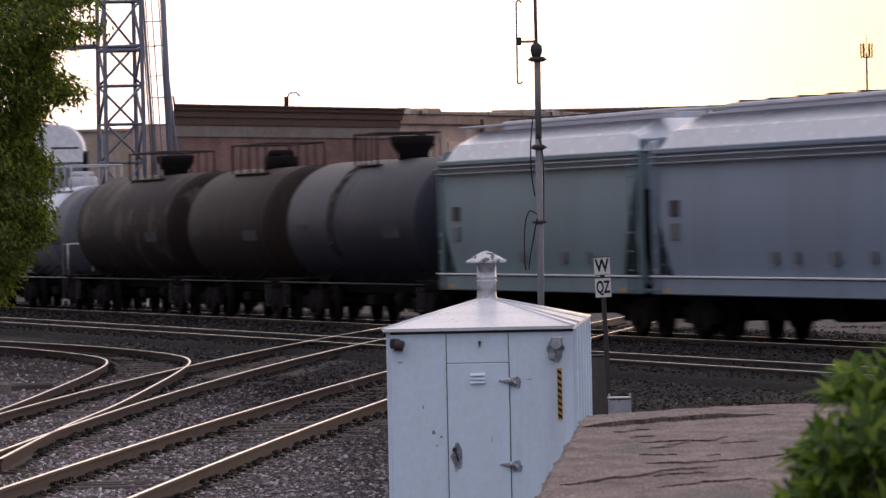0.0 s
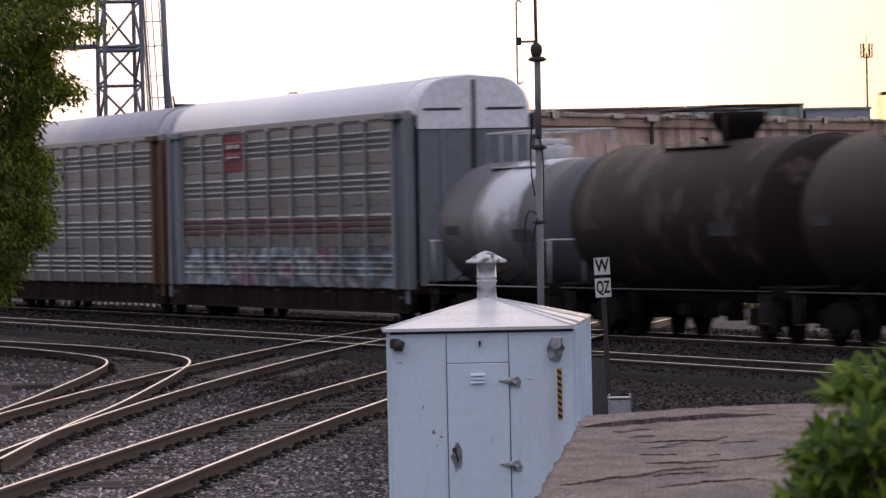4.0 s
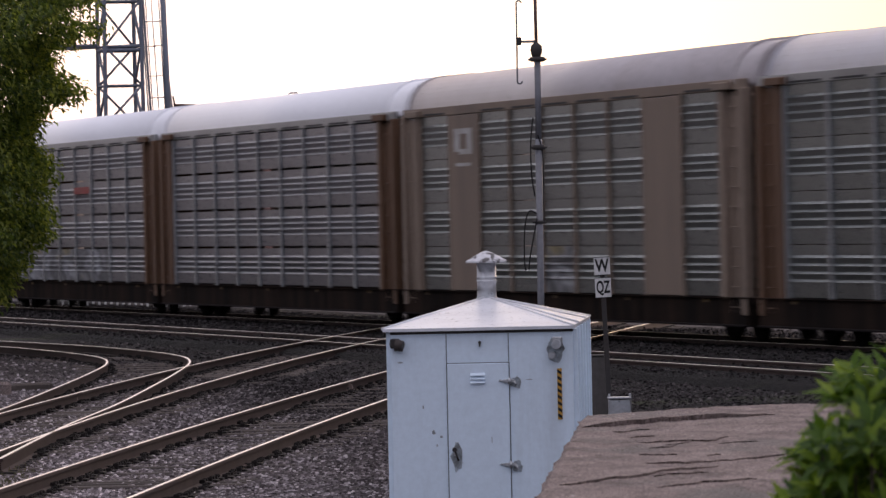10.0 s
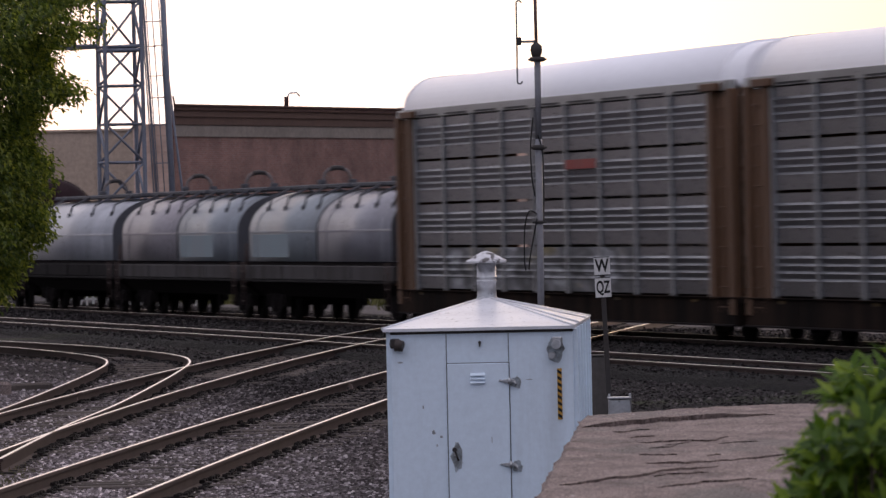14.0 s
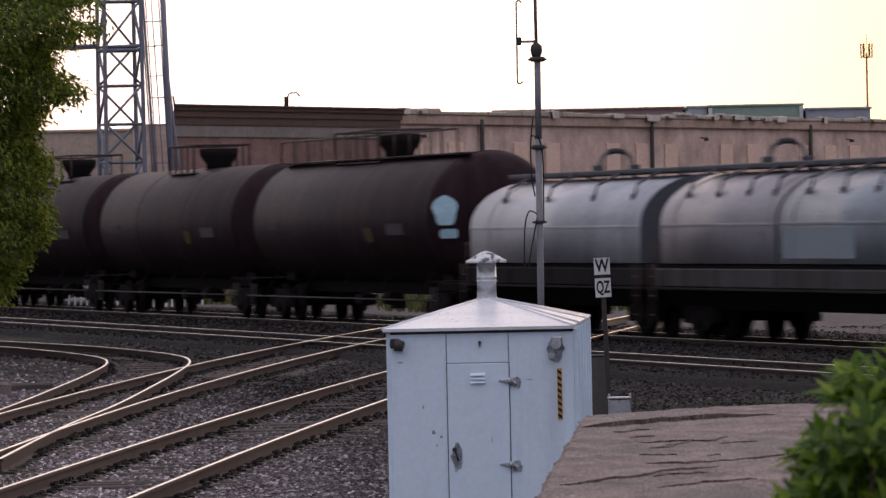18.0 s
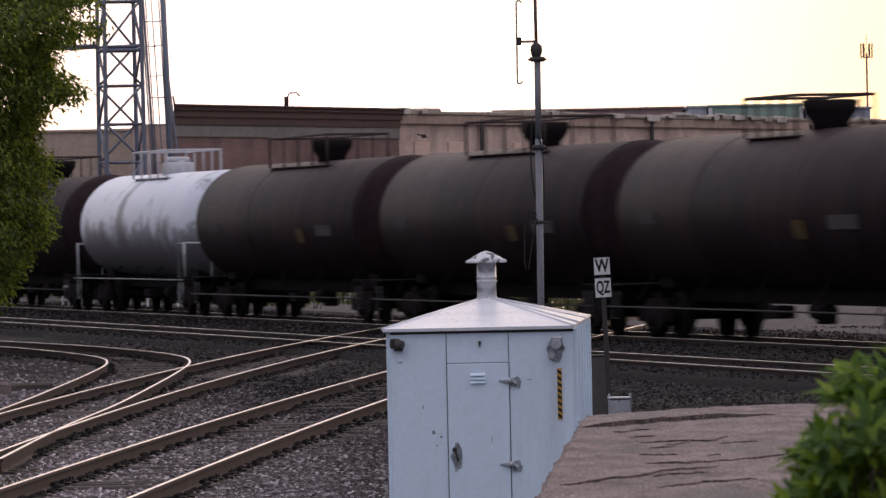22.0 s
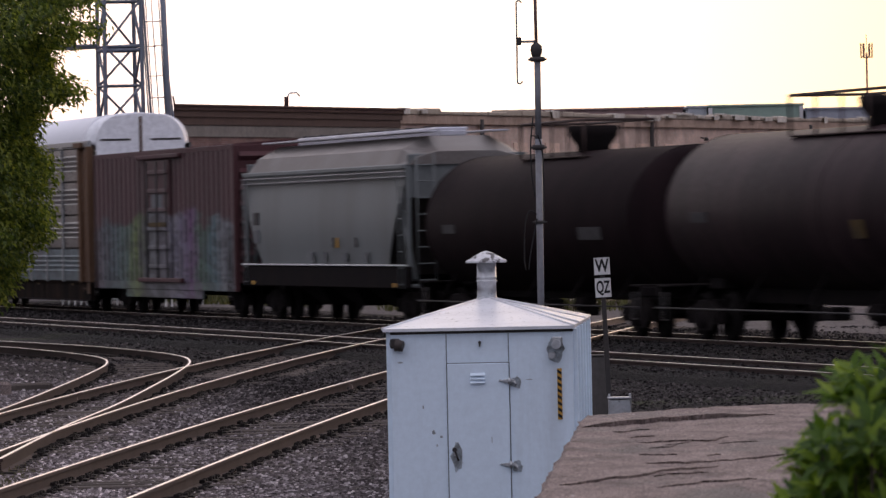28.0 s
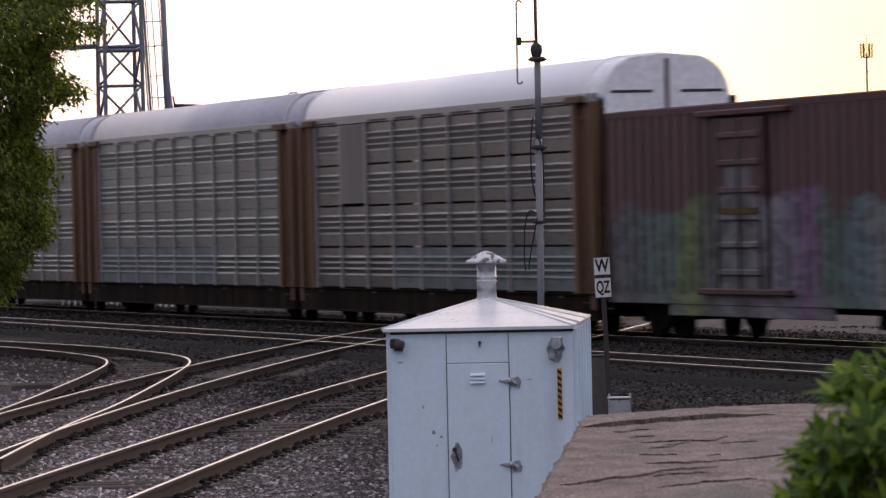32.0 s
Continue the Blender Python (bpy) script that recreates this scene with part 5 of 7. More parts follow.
def panel_outline(h):
    """A pressed side panel seen from its end: ridges above, a plain strip below."""
    prof = [(0.0, 0.0)]
    for k in range(4):
        z = h * (0.29 + 0.152 * k)
        prof += [(-0.014, z - 0.004), (-0.043, z), (-0.044, z + 0.008), (0.0, z + 0.054)]
    prof += [(-0.008, h)]
    return prof + [(0.03, z) for _, z in prof[::-1]]


def rack_panel(mat, w, h):
    key = (mat.name, round(w, 2), round(h, 2))
    if key not in PANEL_CACHE:
        PANEL_CACHE[key] = Geo().prism(panel_outline(h), -w / 2, w / 2).mesh("side_panel", mat)
    return PANEL_CACHE[key]


def autorack(front, back, label, frame_mat, panel, roof_mat, end_mat, layout="ppppppppp", marks=(), post_mat=None, sill_mat=None, spray=None, strip=None, joint=0.014, stripe=None):
    ob, half = car("autorack", front, back, label, "autorack wagon", "autorack wagons of the train")
    e = half - 0.35
    sill_mat = sill_mat or M_SILL
    running_gear(ob, half, 3.1, e)
    yw = 1.52
    part("side_sill", Geo().prism([(-yw - 0.06, 0.36), (-yw + 0.1, 0.36), (-yw + 0.1, 0.88), (-yw - 0.06, 0.88)], -e, e), sill_mat, ob, "deep dirty side sill")
    part("side_sill", Geo().prism([(yw - 0.1, 0.36), (yw + 0.06, 0.36), (yw + 0.06, 0.88), (yw - 0.1, 0.88)], -e, e), sill_mat, ob)
    part("deck", Geo().box((-e, -yw + 0.1, 0.8), (e, yw - 0.1, 0.95)), sill_mat, ob)
    part("centre_sill", Geo().box((-e, -0.3, 0.5), (e, 0.3, 0.8)), M_TRUCK, ob)
    part("far_side", Geo().box((-e + 0.2, yw - 0.03, 0.95), (e - 0.2, yw + 0.03, 4.93)), M_PANEL["grey"], ob)
    # roof shell with a rounded section
    arc = [(-yw - 0.03, 4.9)] + [(-yw - 0.03 + (yw + 0.03 - 0.72) * (1 - math.cos(a)), 4.98 + 0.79 * math.sin(a)) for a in [math.pi / 2 * k / 9 for k in range(10)]]
    arc += [(0.0, 5.83)] + [(-y, z) for y, z in arc[::-1]]
    part("roof", Geo().prism(arc, -e + 0.75, e - 0.75, smooth=True), roof_mat, ob, "smooth rounded sheet roof")
    for sx in (-1, 1):
        hood, na = Geo(), len(arc)
        for x, q in ((e - 0.75, 0.995), (e - 0.5, 0.975), (e - 0.28, 0.93), (e - 0.1, 0.855)):
            hood.v += [(sx * x, y * q, z - 0.03) for y, z in arc]
        hood.f += [(j * na + i, j * na + (i + 1) % na, j * na + na + (i + 1) % na, j * na + na + i) for j in range(3) for i in range(na)]
        hood.s += [True] * len(hood.f)
        part("roof_hood", hood, end_mat if sx > 0 else roof_mat, ob)
        part("hood_rib", Geo().prism([(y * 1.01, z + 0.02) for y, z in arc], sx * (e - 0.78) - 0.05, sx * (e - 0.78) + 0.05, smooth=True), roof_mat, ob)
    # posts, chords, panels of the near side
    x0, x1 = -e + 1.75, e - 1.75
    part("top_chord", Geo().cbox((-e + 0.1, -yw - 0.045, 4.82), (e - 0.1, -yw + 0.06, 5.02), 0.01), post_mat or M_POST, ob)
    n = len(layout)
    unit = (x1 - x0) / n
    ph = (4.82 - SIDE_Z0) / 4
    pm = post_mat or M_POST
    k = 0
    for i, kind in enumerate(layout):
        xc = x0 + unit * (i + 0.5)
        if kind == "b":
            for xa, xb, za, zb in ((-0.3, 0.3, 4.38, 4.5), (-0.3, -0.12, 3.98, 4.38), (0.14, 0.3, 4.04, 4.38), (-0.12, 0.3, 3.92, 4.04), (-0.25, 0.25, 3.66, 3.73)) if i < 3 and frame_mat is M_TAN else ():
                part("pale_marking", Geo().box((xc + unit * xa, -yw - 0.056, za), (xc + unit * xb, -yw - 0.049, zb)), M_STENCIL3, ob)
            low = SIDE_Z0 if frame_mat is M_TAN else SIDE_Z0 + ph * 2.05
            part("side_band", Geo().cbox((xc - unit / 2, -yw - 0.05, low), (xc + unit / 2, -yw, 4.8), 0.01), M_TAN if frame_mat is M_TAN else M_BANDGREY, ob)
            for row in (0, 1) if low > SIDE_Z0 else ():
                part("side_panel", rack_panel(M_PANEL[panel], unit - 0.14, ph - joint), None, ob, at=(xc, -yw, SIDE_Z0 + ph * row + joint / 2))
            continue
        part("vent_slot", Geo().cbox((xc - unit * 0.38, -yw - 0.052, 4.845), (xc + unit * 0.36, -yw - 0.04, 4.885), 0.003), M_BLACK, ob)
        for row in range(4):
            mat = M_PANEL[panel]
            if (i, row) in marks or (-1, row) in marks:
                mat = M_PANELRED
            if row == 0 and spray is not None and spray[1] <= i <= spray[2]:
                mat = spray[0]
            at = (xc, -yw, SIDE_Z0 + ph * row + joint / 2)
            if spray is not None and mat is spray[0]:
                part("side_panel", Geo().prism([(y + at[1], z + at[2]) for y, z in panel_outline(ph - joint)], xc - unit / 2 + 0.07, xc + unit / 2 - 0.07), mat, ob)
            else:
                part("side_panel", rack_panel(mat, unit - 0.14, ph - joint), None, ob, at=at)
    if stripe is not None:
        for q in (0.36, 0.51, 0.66):
            zc = SIDE_Z0 + ph * (stripe + q)
            part("red_stripe", Geo().cbox((x0, -yw - 0.053, zc), (x1, -yw - 0.046, zc + 0.085), 0.002), M_STRIPE, ob, "faded red painted line")
        xc = x0 + unit * 2.5
        for q, hh in ((0.36, 0.06), (0.62, 0.1)):
            part("pale_marking", Geo().box((xc - unit * 0.3, -yw - 0.066, SIDE_Z0 + ph * (3 + q)), (xc + unit * 0.32, -yw - 0.05, SIDE_Z0 + ph * (3 + q) + hh)), M_STENCIL3, ob)
    if strip:
        xc, zc = x0 + unit * (strip[0] + 0.5), SIDE_Z0 + ph * (strip[1] + 0.62)
        part("red_marking", Geo().cbox((xc - unit * 0.45, -yw - 0.075, zc), (xc + unit * 0.45, -yw - 0.06, zc + 0.2), 0.003), M_MARK, ob, "small red marking")
    for i in range(n + 1):
        part("side_post", Geo().cbox((x0 + unit * i - 0.07, -yw - 0.058, SIDE_Z0 - 0.03), (x0 + unit * i + 0.07, -yw + 0.02, 4.82), 0.01), pm, ob)
    # the broad end bays
    for sx in (-1, 1):
        a, b = sorted((sx * (e - 1.72), sx * (e - 0.12)))
        part("end_bay", Geo().cbox((a, -yw + 0.02, SIDE_Z0 - 0.03), (b, -yw + 0.12, 4.8), 0.01), frame_mat, ob)
        part("corner_post", Geo().cbox((sx * (e - 0.2) - 0.14, -yw - 0.09, SIDE_Z0 - 0.35), (sx * (e - 0.2) + 0.14, -yw + 0.1, 4.85), 0.015), frame_mat, ob)
        part("bay_post", Geo().cbox((sx * (e - 1.45) - 0.16, -yw - 0.1, SIDE_Z0 - 0.05), (sx * (e - 1.45) + 0.16, -yw + 0.1, 4.88), 0.015), frame_mat, ob)
        part("bay_header", Geo().cbox((sx * (e - 1.35) - 0.55, -yw - 0.16, 4.82), (sx * (e - 1.35) + 0.55, -yw + 0.05, 4.97), 0.015), frame_mat, ob)
        ladder(ob, sx * (e - 0.82), -yw - 0.05, SIDE_Z0 - 0.3, 4.7, frame_mat, 0.5)
    for i in range(5):
        x = -e + 2.2 + (2 * e - 5.0) * i / 4
        part("reflector", Geo().cbox((x - 0.14, -yw - 0.066, 0.78), (x + 0.14, -yw - 0.058, 0.84), 0.002), M_STENCIL2, ob)
        part("sill_stiffener", Geo().cbox((x + 0.9, -yw - 0.07, 0.4), (x + 0.96, -yw - 0.056, 0.86), 0.004), sill_mat, ob)
    part("sill_flange", Geo().cbox((-e, -yw - 0.12, 0.33), (e, -yw + 0.08, 0.37), 0.008), M_TRUCK, ob)
    part("sill_flange", Geo().cbox((-e, -yw - 0.11, 0.865), (e, -yw - 0.05, 0.89), 0.006), sill_mat, ob)
    # leading and trailing end doors
    for sx in (-1, 1):
        m = end_mat
        upper = [(-1.32, 4.58)] + [(y * 0.85, z - 0.035) for y, z in arc if z >= 4.88] + [(1.32, 4.58)]
        part("end_wall", Geo().prism(upper, sx * (e - 0.12), sx * e), m, ob, "rounded end gable")
        for s in (-1, 1):
            d = part("end_door", Geo().cbox((sx * (e - 0.08) - 0.05, min(s * 0.04, s * 1.31), 0.95), (sx * (e - 0.08) + 0.05, max(s * 0.04, s * 1.31), 4.575), 0.02), frame_mat, ob, "tall folding end door")
            part("hinge_bar", Geo().cyl((sx * (e + 0.01), s * 0.75, 1.0), (sx * (e + 0.01), s * 0.75, 4.55), 0.03, n=6), frame_mat, d)
        part("door_post", Geo().cbox((sx * (e - 0.02) - 0.06, -0.04, 3.6 if frame_mat is M_GREYRACK else 0.95), (sx * (e - 0.02) + 0.06, 0.04, 5.7), 0.01), M_DARK if end_mat is not M_ENDWHITE or frame_mat is M_GREYRACK else frame_mat, ob)
        for s in (-1, 1):
            part("end_marking", Geo().box((sx * (e + 0.002), s * 0.75 - 0.45, 5.0), (sx * (e + 0.008), s * 0.75 + 0.45, 5.06)), M_DARK, ob)
        part("end_platform", Geo().cbox((min(sx * (e - 0.1), sx * (half - 0.1)), -1.5, 0.75), (max(sx * (e - 0.1), sx * (half - 0.1)), 1.5, 0.9), 0.02), sill_mat, ob)
    return ob


# -- tank wagons
M_TANK = {
    "black": surface("sooty_black_tank", (0.0175, 0.0108, 0.0125), (0.037, 0.0225, 0.025), 0.48, 0.0, 0.9, 9.0, 0.85, True, bump=0.004, spec=0.045, grit=0.12, sheen=0.04, tint=(1.0, 0.64, 0.76), at=(0.44, 0.64)),
    "dull": surface("dull_black_tank", (0.013, 0.0085, 0.0095), (0.022, 0.0135, 0.0148), 0.6, 0.0, 0.75, 9.0, 0.7, True, bump=0.004, spec=0.015, grit=0.08, sheen=0.03, tint=(1.0, 0.7, 0.8)),
    "brown": surface("grimy_brown_tank", (0.024, 0.018, 0.0155), (0.042, 0.03, 0.024), 0.55, 0.0, 0.5, 9.0, 0.7, True, bump=0.03, spec=0.07, sheen=0.03, tint=(1.0, 0.84, 0.86)),
    "patchy": surface("rusty_patched_tank", (0.022, 0.0165, 0.015), (0.1, 0.074, 0.06), 0.55, 0.0, 0.8, 9.0, 0.7, bump=0.05, spec=0.07, sheen=0.04, tint=(1.0, 0.84, 0.86), at=(0.52, 0.6)),
    "slate": surface("slate_blue_tank", (0.025, 0.027, 0.04), (0.016, 0.016, 0.021), 0.5, 0.0, 0.5, 9.0, 0.6, True, bump=0.02, spec=0.15, sheen=0.02),
    "grey": surface("grey_tank", (0.12, 0.125, 0.145), (0.07, 0.065, 0.065), 0.45, 0.0, 0.5, 9.0, 0.5, True),
}


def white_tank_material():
    m, n, l, b = nodes_of("stained_shaded_white_tank")
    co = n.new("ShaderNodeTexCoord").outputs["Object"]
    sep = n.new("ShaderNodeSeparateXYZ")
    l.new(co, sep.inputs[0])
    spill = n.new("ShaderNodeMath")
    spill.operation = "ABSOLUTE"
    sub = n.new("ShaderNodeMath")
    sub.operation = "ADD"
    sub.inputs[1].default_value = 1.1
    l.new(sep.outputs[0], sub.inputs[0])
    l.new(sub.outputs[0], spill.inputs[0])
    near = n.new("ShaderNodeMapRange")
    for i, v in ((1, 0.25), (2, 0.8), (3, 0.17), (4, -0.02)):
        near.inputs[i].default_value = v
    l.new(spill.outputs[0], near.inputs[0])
    # darker towards the bottom: grime together with the tank's shaded underside, painted in
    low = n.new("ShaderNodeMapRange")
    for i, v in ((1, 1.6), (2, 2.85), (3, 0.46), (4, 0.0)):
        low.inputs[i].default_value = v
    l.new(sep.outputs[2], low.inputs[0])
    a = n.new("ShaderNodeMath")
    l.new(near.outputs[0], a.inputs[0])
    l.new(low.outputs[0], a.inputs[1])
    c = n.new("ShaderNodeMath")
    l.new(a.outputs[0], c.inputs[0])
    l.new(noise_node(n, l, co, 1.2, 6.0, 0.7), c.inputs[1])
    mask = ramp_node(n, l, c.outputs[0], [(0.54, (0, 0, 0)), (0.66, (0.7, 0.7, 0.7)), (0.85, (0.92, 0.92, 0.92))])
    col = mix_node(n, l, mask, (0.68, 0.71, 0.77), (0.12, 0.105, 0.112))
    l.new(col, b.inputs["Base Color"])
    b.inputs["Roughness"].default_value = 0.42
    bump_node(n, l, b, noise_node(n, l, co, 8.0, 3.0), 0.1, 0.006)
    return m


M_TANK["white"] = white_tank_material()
M_STENCIL = surface("faded_stencil", (0.065, 0.062, 0.064), (0.03, 0.028, 0.028), 0.7, 0.0, 3.0, 12.0, 0.9)
M_STENCIL2 = surface("faded_yellow_stencil", (0.1, 0.062, 0.018), (0.03, 0.025, 0.02), 0.7, 0.0, 3.0, 12.0, 0.9)
M_RAILING = surface("rust_brown_railing", (0.06, 0.04, 0.036), (0.1, 0.07, 0.06), 0.7)
M_WHITERAIL = surface("white_railing", (0.55, 0.55, 0.57), (0.35, 0.33, 0.33), 0.6)
M_HANDRAIL = surface("pale_handrail", (0.3, 0.3, 0.31), (0.12, 0.11, 0.11), 0.4, 0.5)


def tank_wagon(front, back, label, colour, dome="hat", platform=(-1.9, 1.9), radius=1.53, top=4.05, rail_mat=None, band=False, spot=False, walk_full=False, rings=()):
    ob, half = car("tank_wagon", front, back, label, "tank wagon", "tank wagons of the train")
    mat, rail_mat = M_TANK[colour], rail_mat or M_RAILING
    e = half - 0.55
    running_gear(ob, half, 2.35 if half > 7 else 2.0, e)
    zc, r, hd = top - radius, radius, 0.75
    prof = [(-(e - 0.15) + hd * (1 - math.sin(a)), r * math.cos(a)) for a in [math.pi / 2 * k / 8 for k in range(8, -1, -1)]]
    prof[0] = (prof[0][0], 0.0)
    body = prof + [(-x, rr) for x, rr in prof[::-1]]
    tk = part("tank", Geo().lathe(body, 48, "x", (0, 0, zc)), mat, ob)
    length = e - 0.15 - hd
    for x in [-length, *[length * q for q in rings], length]:
        part("weld_ring", Geo().lathe([(x - 0.05, r - 0.01), (x - 0.045, r + 0.006), (x + 0.045, r + 0.006), (x + 0.05, r - 0.01)], 48, "x", (0, 0, zc)), mat, tk)
    if band:
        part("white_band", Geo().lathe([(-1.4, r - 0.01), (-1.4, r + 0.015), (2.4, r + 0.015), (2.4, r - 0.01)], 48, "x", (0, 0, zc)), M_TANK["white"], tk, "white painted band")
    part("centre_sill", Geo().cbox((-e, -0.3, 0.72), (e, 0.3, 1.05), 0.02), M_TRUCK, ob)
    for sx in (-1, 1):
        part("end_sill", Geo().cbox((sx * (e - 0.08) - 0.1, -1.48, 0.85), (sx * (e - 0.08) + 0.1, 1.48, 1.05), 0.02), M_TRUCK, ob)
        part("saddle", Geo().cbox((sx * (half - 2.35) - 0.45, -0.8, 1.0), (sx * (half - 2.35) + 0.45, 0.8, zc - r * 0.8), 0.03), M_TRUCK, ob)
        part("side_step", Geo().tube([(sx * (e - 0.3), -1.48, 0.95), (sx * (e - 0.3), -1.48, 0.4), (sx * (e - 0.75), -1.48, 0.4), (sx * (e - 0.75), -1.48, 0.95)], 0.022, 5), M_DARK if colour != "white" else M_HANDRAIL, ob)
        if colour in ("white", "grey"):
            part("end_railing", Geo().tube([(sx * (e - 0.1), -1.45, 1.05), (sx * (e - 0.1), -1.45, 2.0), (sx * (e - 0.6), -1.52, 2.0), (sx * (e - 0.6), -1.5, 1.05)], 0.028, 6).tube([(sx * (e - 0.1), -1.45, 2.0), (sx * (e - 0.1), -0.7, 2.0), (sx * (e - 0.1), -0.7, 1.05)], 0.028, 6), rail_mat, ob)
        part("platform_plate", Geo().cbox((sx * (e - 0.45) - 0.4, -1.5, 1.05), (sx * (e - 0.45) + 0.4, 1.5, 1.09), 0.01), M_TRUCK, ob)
    zr = 0.64 if colour in ("black", "dull") else 1.0
    part("side_handrail", Geo().cyl((-e, -1.53, zr), (e, -1.53, zr), 0.018, n=6), M_HANDRAIL if colour in ("white", "grey") else M_DARK, ob, "thin steel side rail")
    for k in range(5):
        x = -e + 2 + (2 * e - 4) * k / 4
        part("rail_bracket", Geo().cyl((x, -1.53, zr), (x, -1.05, 1.35), 0.02, n=5), M_TRUCK, ob)
    part("brake_cylinder", Geo().cyl((1.0, -0.5, 0.62), (1.9, -0.5, 0.62), 0.16, n=12), M_TRUCK, ob)
    part("air_reservoir", Geo().cbox((-1.6, -0.7, 0.45), (-0.9, -0.3, 0.7), 0.03), M_TRUCK, ob)
    part("outlet_valve", Geo().cyl((0.1, 0, 0.5), (0.1, 0, zc - r + 0.05), 0.15, n=12).cbox((-0.1, -0.16, 0.35), (0.3, 0.16, 0.55), 0.03), M_TRUCK, ob)
    # top fittings: manway dome, walkway and railing
    x0, x1 = platform
    zt = top
    dm = M_TRUCK if colour != "white" and not band else M_WHITERAIL
    if dome == "hat":
        part("manway_dome", Geo().lathe([(zt - 0.12, 0.34), (zt + 0.1, 0.36), (zt + 0.32, 0.52), (zt + 0.5, 0.55), (zt + 0.53, 0.5)], 20, "z", (0.55, 0, 0)), dm, ob, "dark round fittings dome")
    else:
        d = part("manway_dome", Geo().lathe([(zt - 0.12, 0.45), (zt + 0.26, 0.45), (zt + 0.3, 0.4)], 20, "z", (0.2, 0, 0)), dm, ob, "squat fittings dome")
        part("dome_lid", Geo().lathe([(zt + 0.3, 0.36), (zt + 0.42, 0.34), (zt + 0.46, 0.28)], 16, "z", (0.2, 0, 0)), dm, d)
        part("valve", Geo().cyl((0.75, 0, zt - 0.05), (0.75, 0, zt + 0.35), 0.09, n=10), dm, ob)
    zp = zt - 0.13
    part("top_platform", Geo().cbox((x0, -0.78, zp - 0.03), (x1, -0.44, zp), 0.008).cbox((x0, 0.44, zp - 0.03), (x1, 0.78, zp), 0.008), rail_mat, ob)
    for s in (-1, 1):
        for x in (x0 + 0.15, (x0 + x1) / 2, x1 - 0.15):
            part("platform_foot", Geo().cyl((x, s * 0.7, zp - 0.02), (x, s * 0.8, zc + math.sqrt(r * r - 0.64) - 0.02), 0.025, n=5), rail_mat, ob)
        part("guard_rail", Geo().tube([(x0, s * 0.78, zp), (x0, s * 0.78, zp + 0.75), (x1, s * 0.78, zp + 0.75), (x1, s * 0.78, zp)], 0.03, 6), rail_mat, ob)
        for k in range(1, 4):
            x = x0 + (x1 - x0) * k / 4
            part("guard_post", Geo().cyl((x, s * 0.78, zp), (x, s * 0.78, zp + 0.75), 0.026, n=6), rail_mat, ob)
    for x in (x0, x1):
        part("guard_rail", Geo().cyl((x, -0.78, zp + 0.75), (x, 0.78, zp + 0.75), 0.03, n=6), rail_mat, ob)
    if walk_full:
        part("roof_walk", Geo().cbox((-length, -0.75, zt - 0.07), (length + 0.3, -0.45, zt - 0.04), 0.008), rail_mat, ob)
        for k in range(1, 12):
            x = -length + 2 * length * k / 12
            part("walk_post", Geo().cyl((x, -0.75, zt - 0.06), (x, -0.75, zt + 0.5), 0.022, n=5), rail_mat, ob)
        part("roof_walk_rail", Geo().tube([(-length, -0.75, zt - 0.06), (-length, -0.75, zt + 0.5), (length, -0.75, zt + 0.5), (length, -0.75, zt - 0.06)], 0.025, 5), rail_mat, ob)
    arc = [radians(d) for d in (-30, 0, 25, 50, 65)]
    for q in (-0.2, 0.2) if colour == "slate" else ():
        part("ladder_stile", Geo().tube([(x0 + 0.35 + q, -r * math.cos(a) * 1.03, zc + r * math.sin(a) * 1.03) for a in arc], 0.022, 5), rail_mat, ob)
    for d in range(-30, 66, 12) if colour == "slate" else ():
        a = radians(d)
        part("ladder_rung", Geo().cyl((x0 + 0.15, -r * math.cos(a) * 1.03, zc + r * math.sin(a) * 1.03), (x0 + 0.55, -r * math.cos(a) * 1.03, zc + r * math.sin(a) * 1.03), 0.018, n=5), rail_mat, ob)
    # stencilled data panels on the near side
    for x, a0, w, h, mt in () if colour == "white" else ((-length * 0.75, -4, 1.1, 0.2, M_STENCIL), (length * 0.66, -9, 1.7, 0.26, M_STENCIL), (length * 0.36, -14, 0.7, 0.34, M_STENCIL2))[:3 if colour == "black" else 2]:
        a = radians(a0)
        m = Matrix.Translation((x, -(r + 0.004) * math.cos(a), zc + (r + 0.004) * math.sin(a))) @ Matrix.Rotation(-a, 4, "X")
        part("data_plate", Geo().box((-w / 2, -0.012, -h / 2), (w / 2, 0.01, h / 2), m), mt, tk)
    if spot:
        sp = Geo()
        pts = [(-1.2 + 0.24 * math.cos(t) * (1 + 0.1 * math.sin(3 * t) + 0.05 * math.sin(7 * t)), zc + 0.16 + 0.38 * math.sin(t) * (1 + 0.1 * math.cos(2 * t) + 0.05 * math.sin(5 * t))) for t in [2 * math.pi * k / 28 for k in range(28)]]

        def head(y, z):
            q = min(0.999, math.hypot(y, z - zc) / r)
            return e - 0.15 - hd + hd * math.sqrt(1 - q * q) + 0.06
        n = len(pts)
        sp.add([(head(y, z), y, z) for y, z in pts] + [(head(-1.2, zc + 0.16), -1.2, zc + 0.16)], [(i, (i + 1) % n, n) for i in range(n)])
        part("sprayed_patch", sp, surface("pale_blue_spray", (0.4, 0.6, 0.68), (0.25, 0.4, 0.5), 0.6), tk, "pale blue sprayed blotch")
        pts = [(-1.13 + 0.19 * math.cos(t), zc - 0.36 + 0.13 * math.sin(t) * (1.2 + 0.4 * math.cos(2 * t))) for t in [2 * math.pi * k / 14 for k in range(14)]]
        n = len(pts)
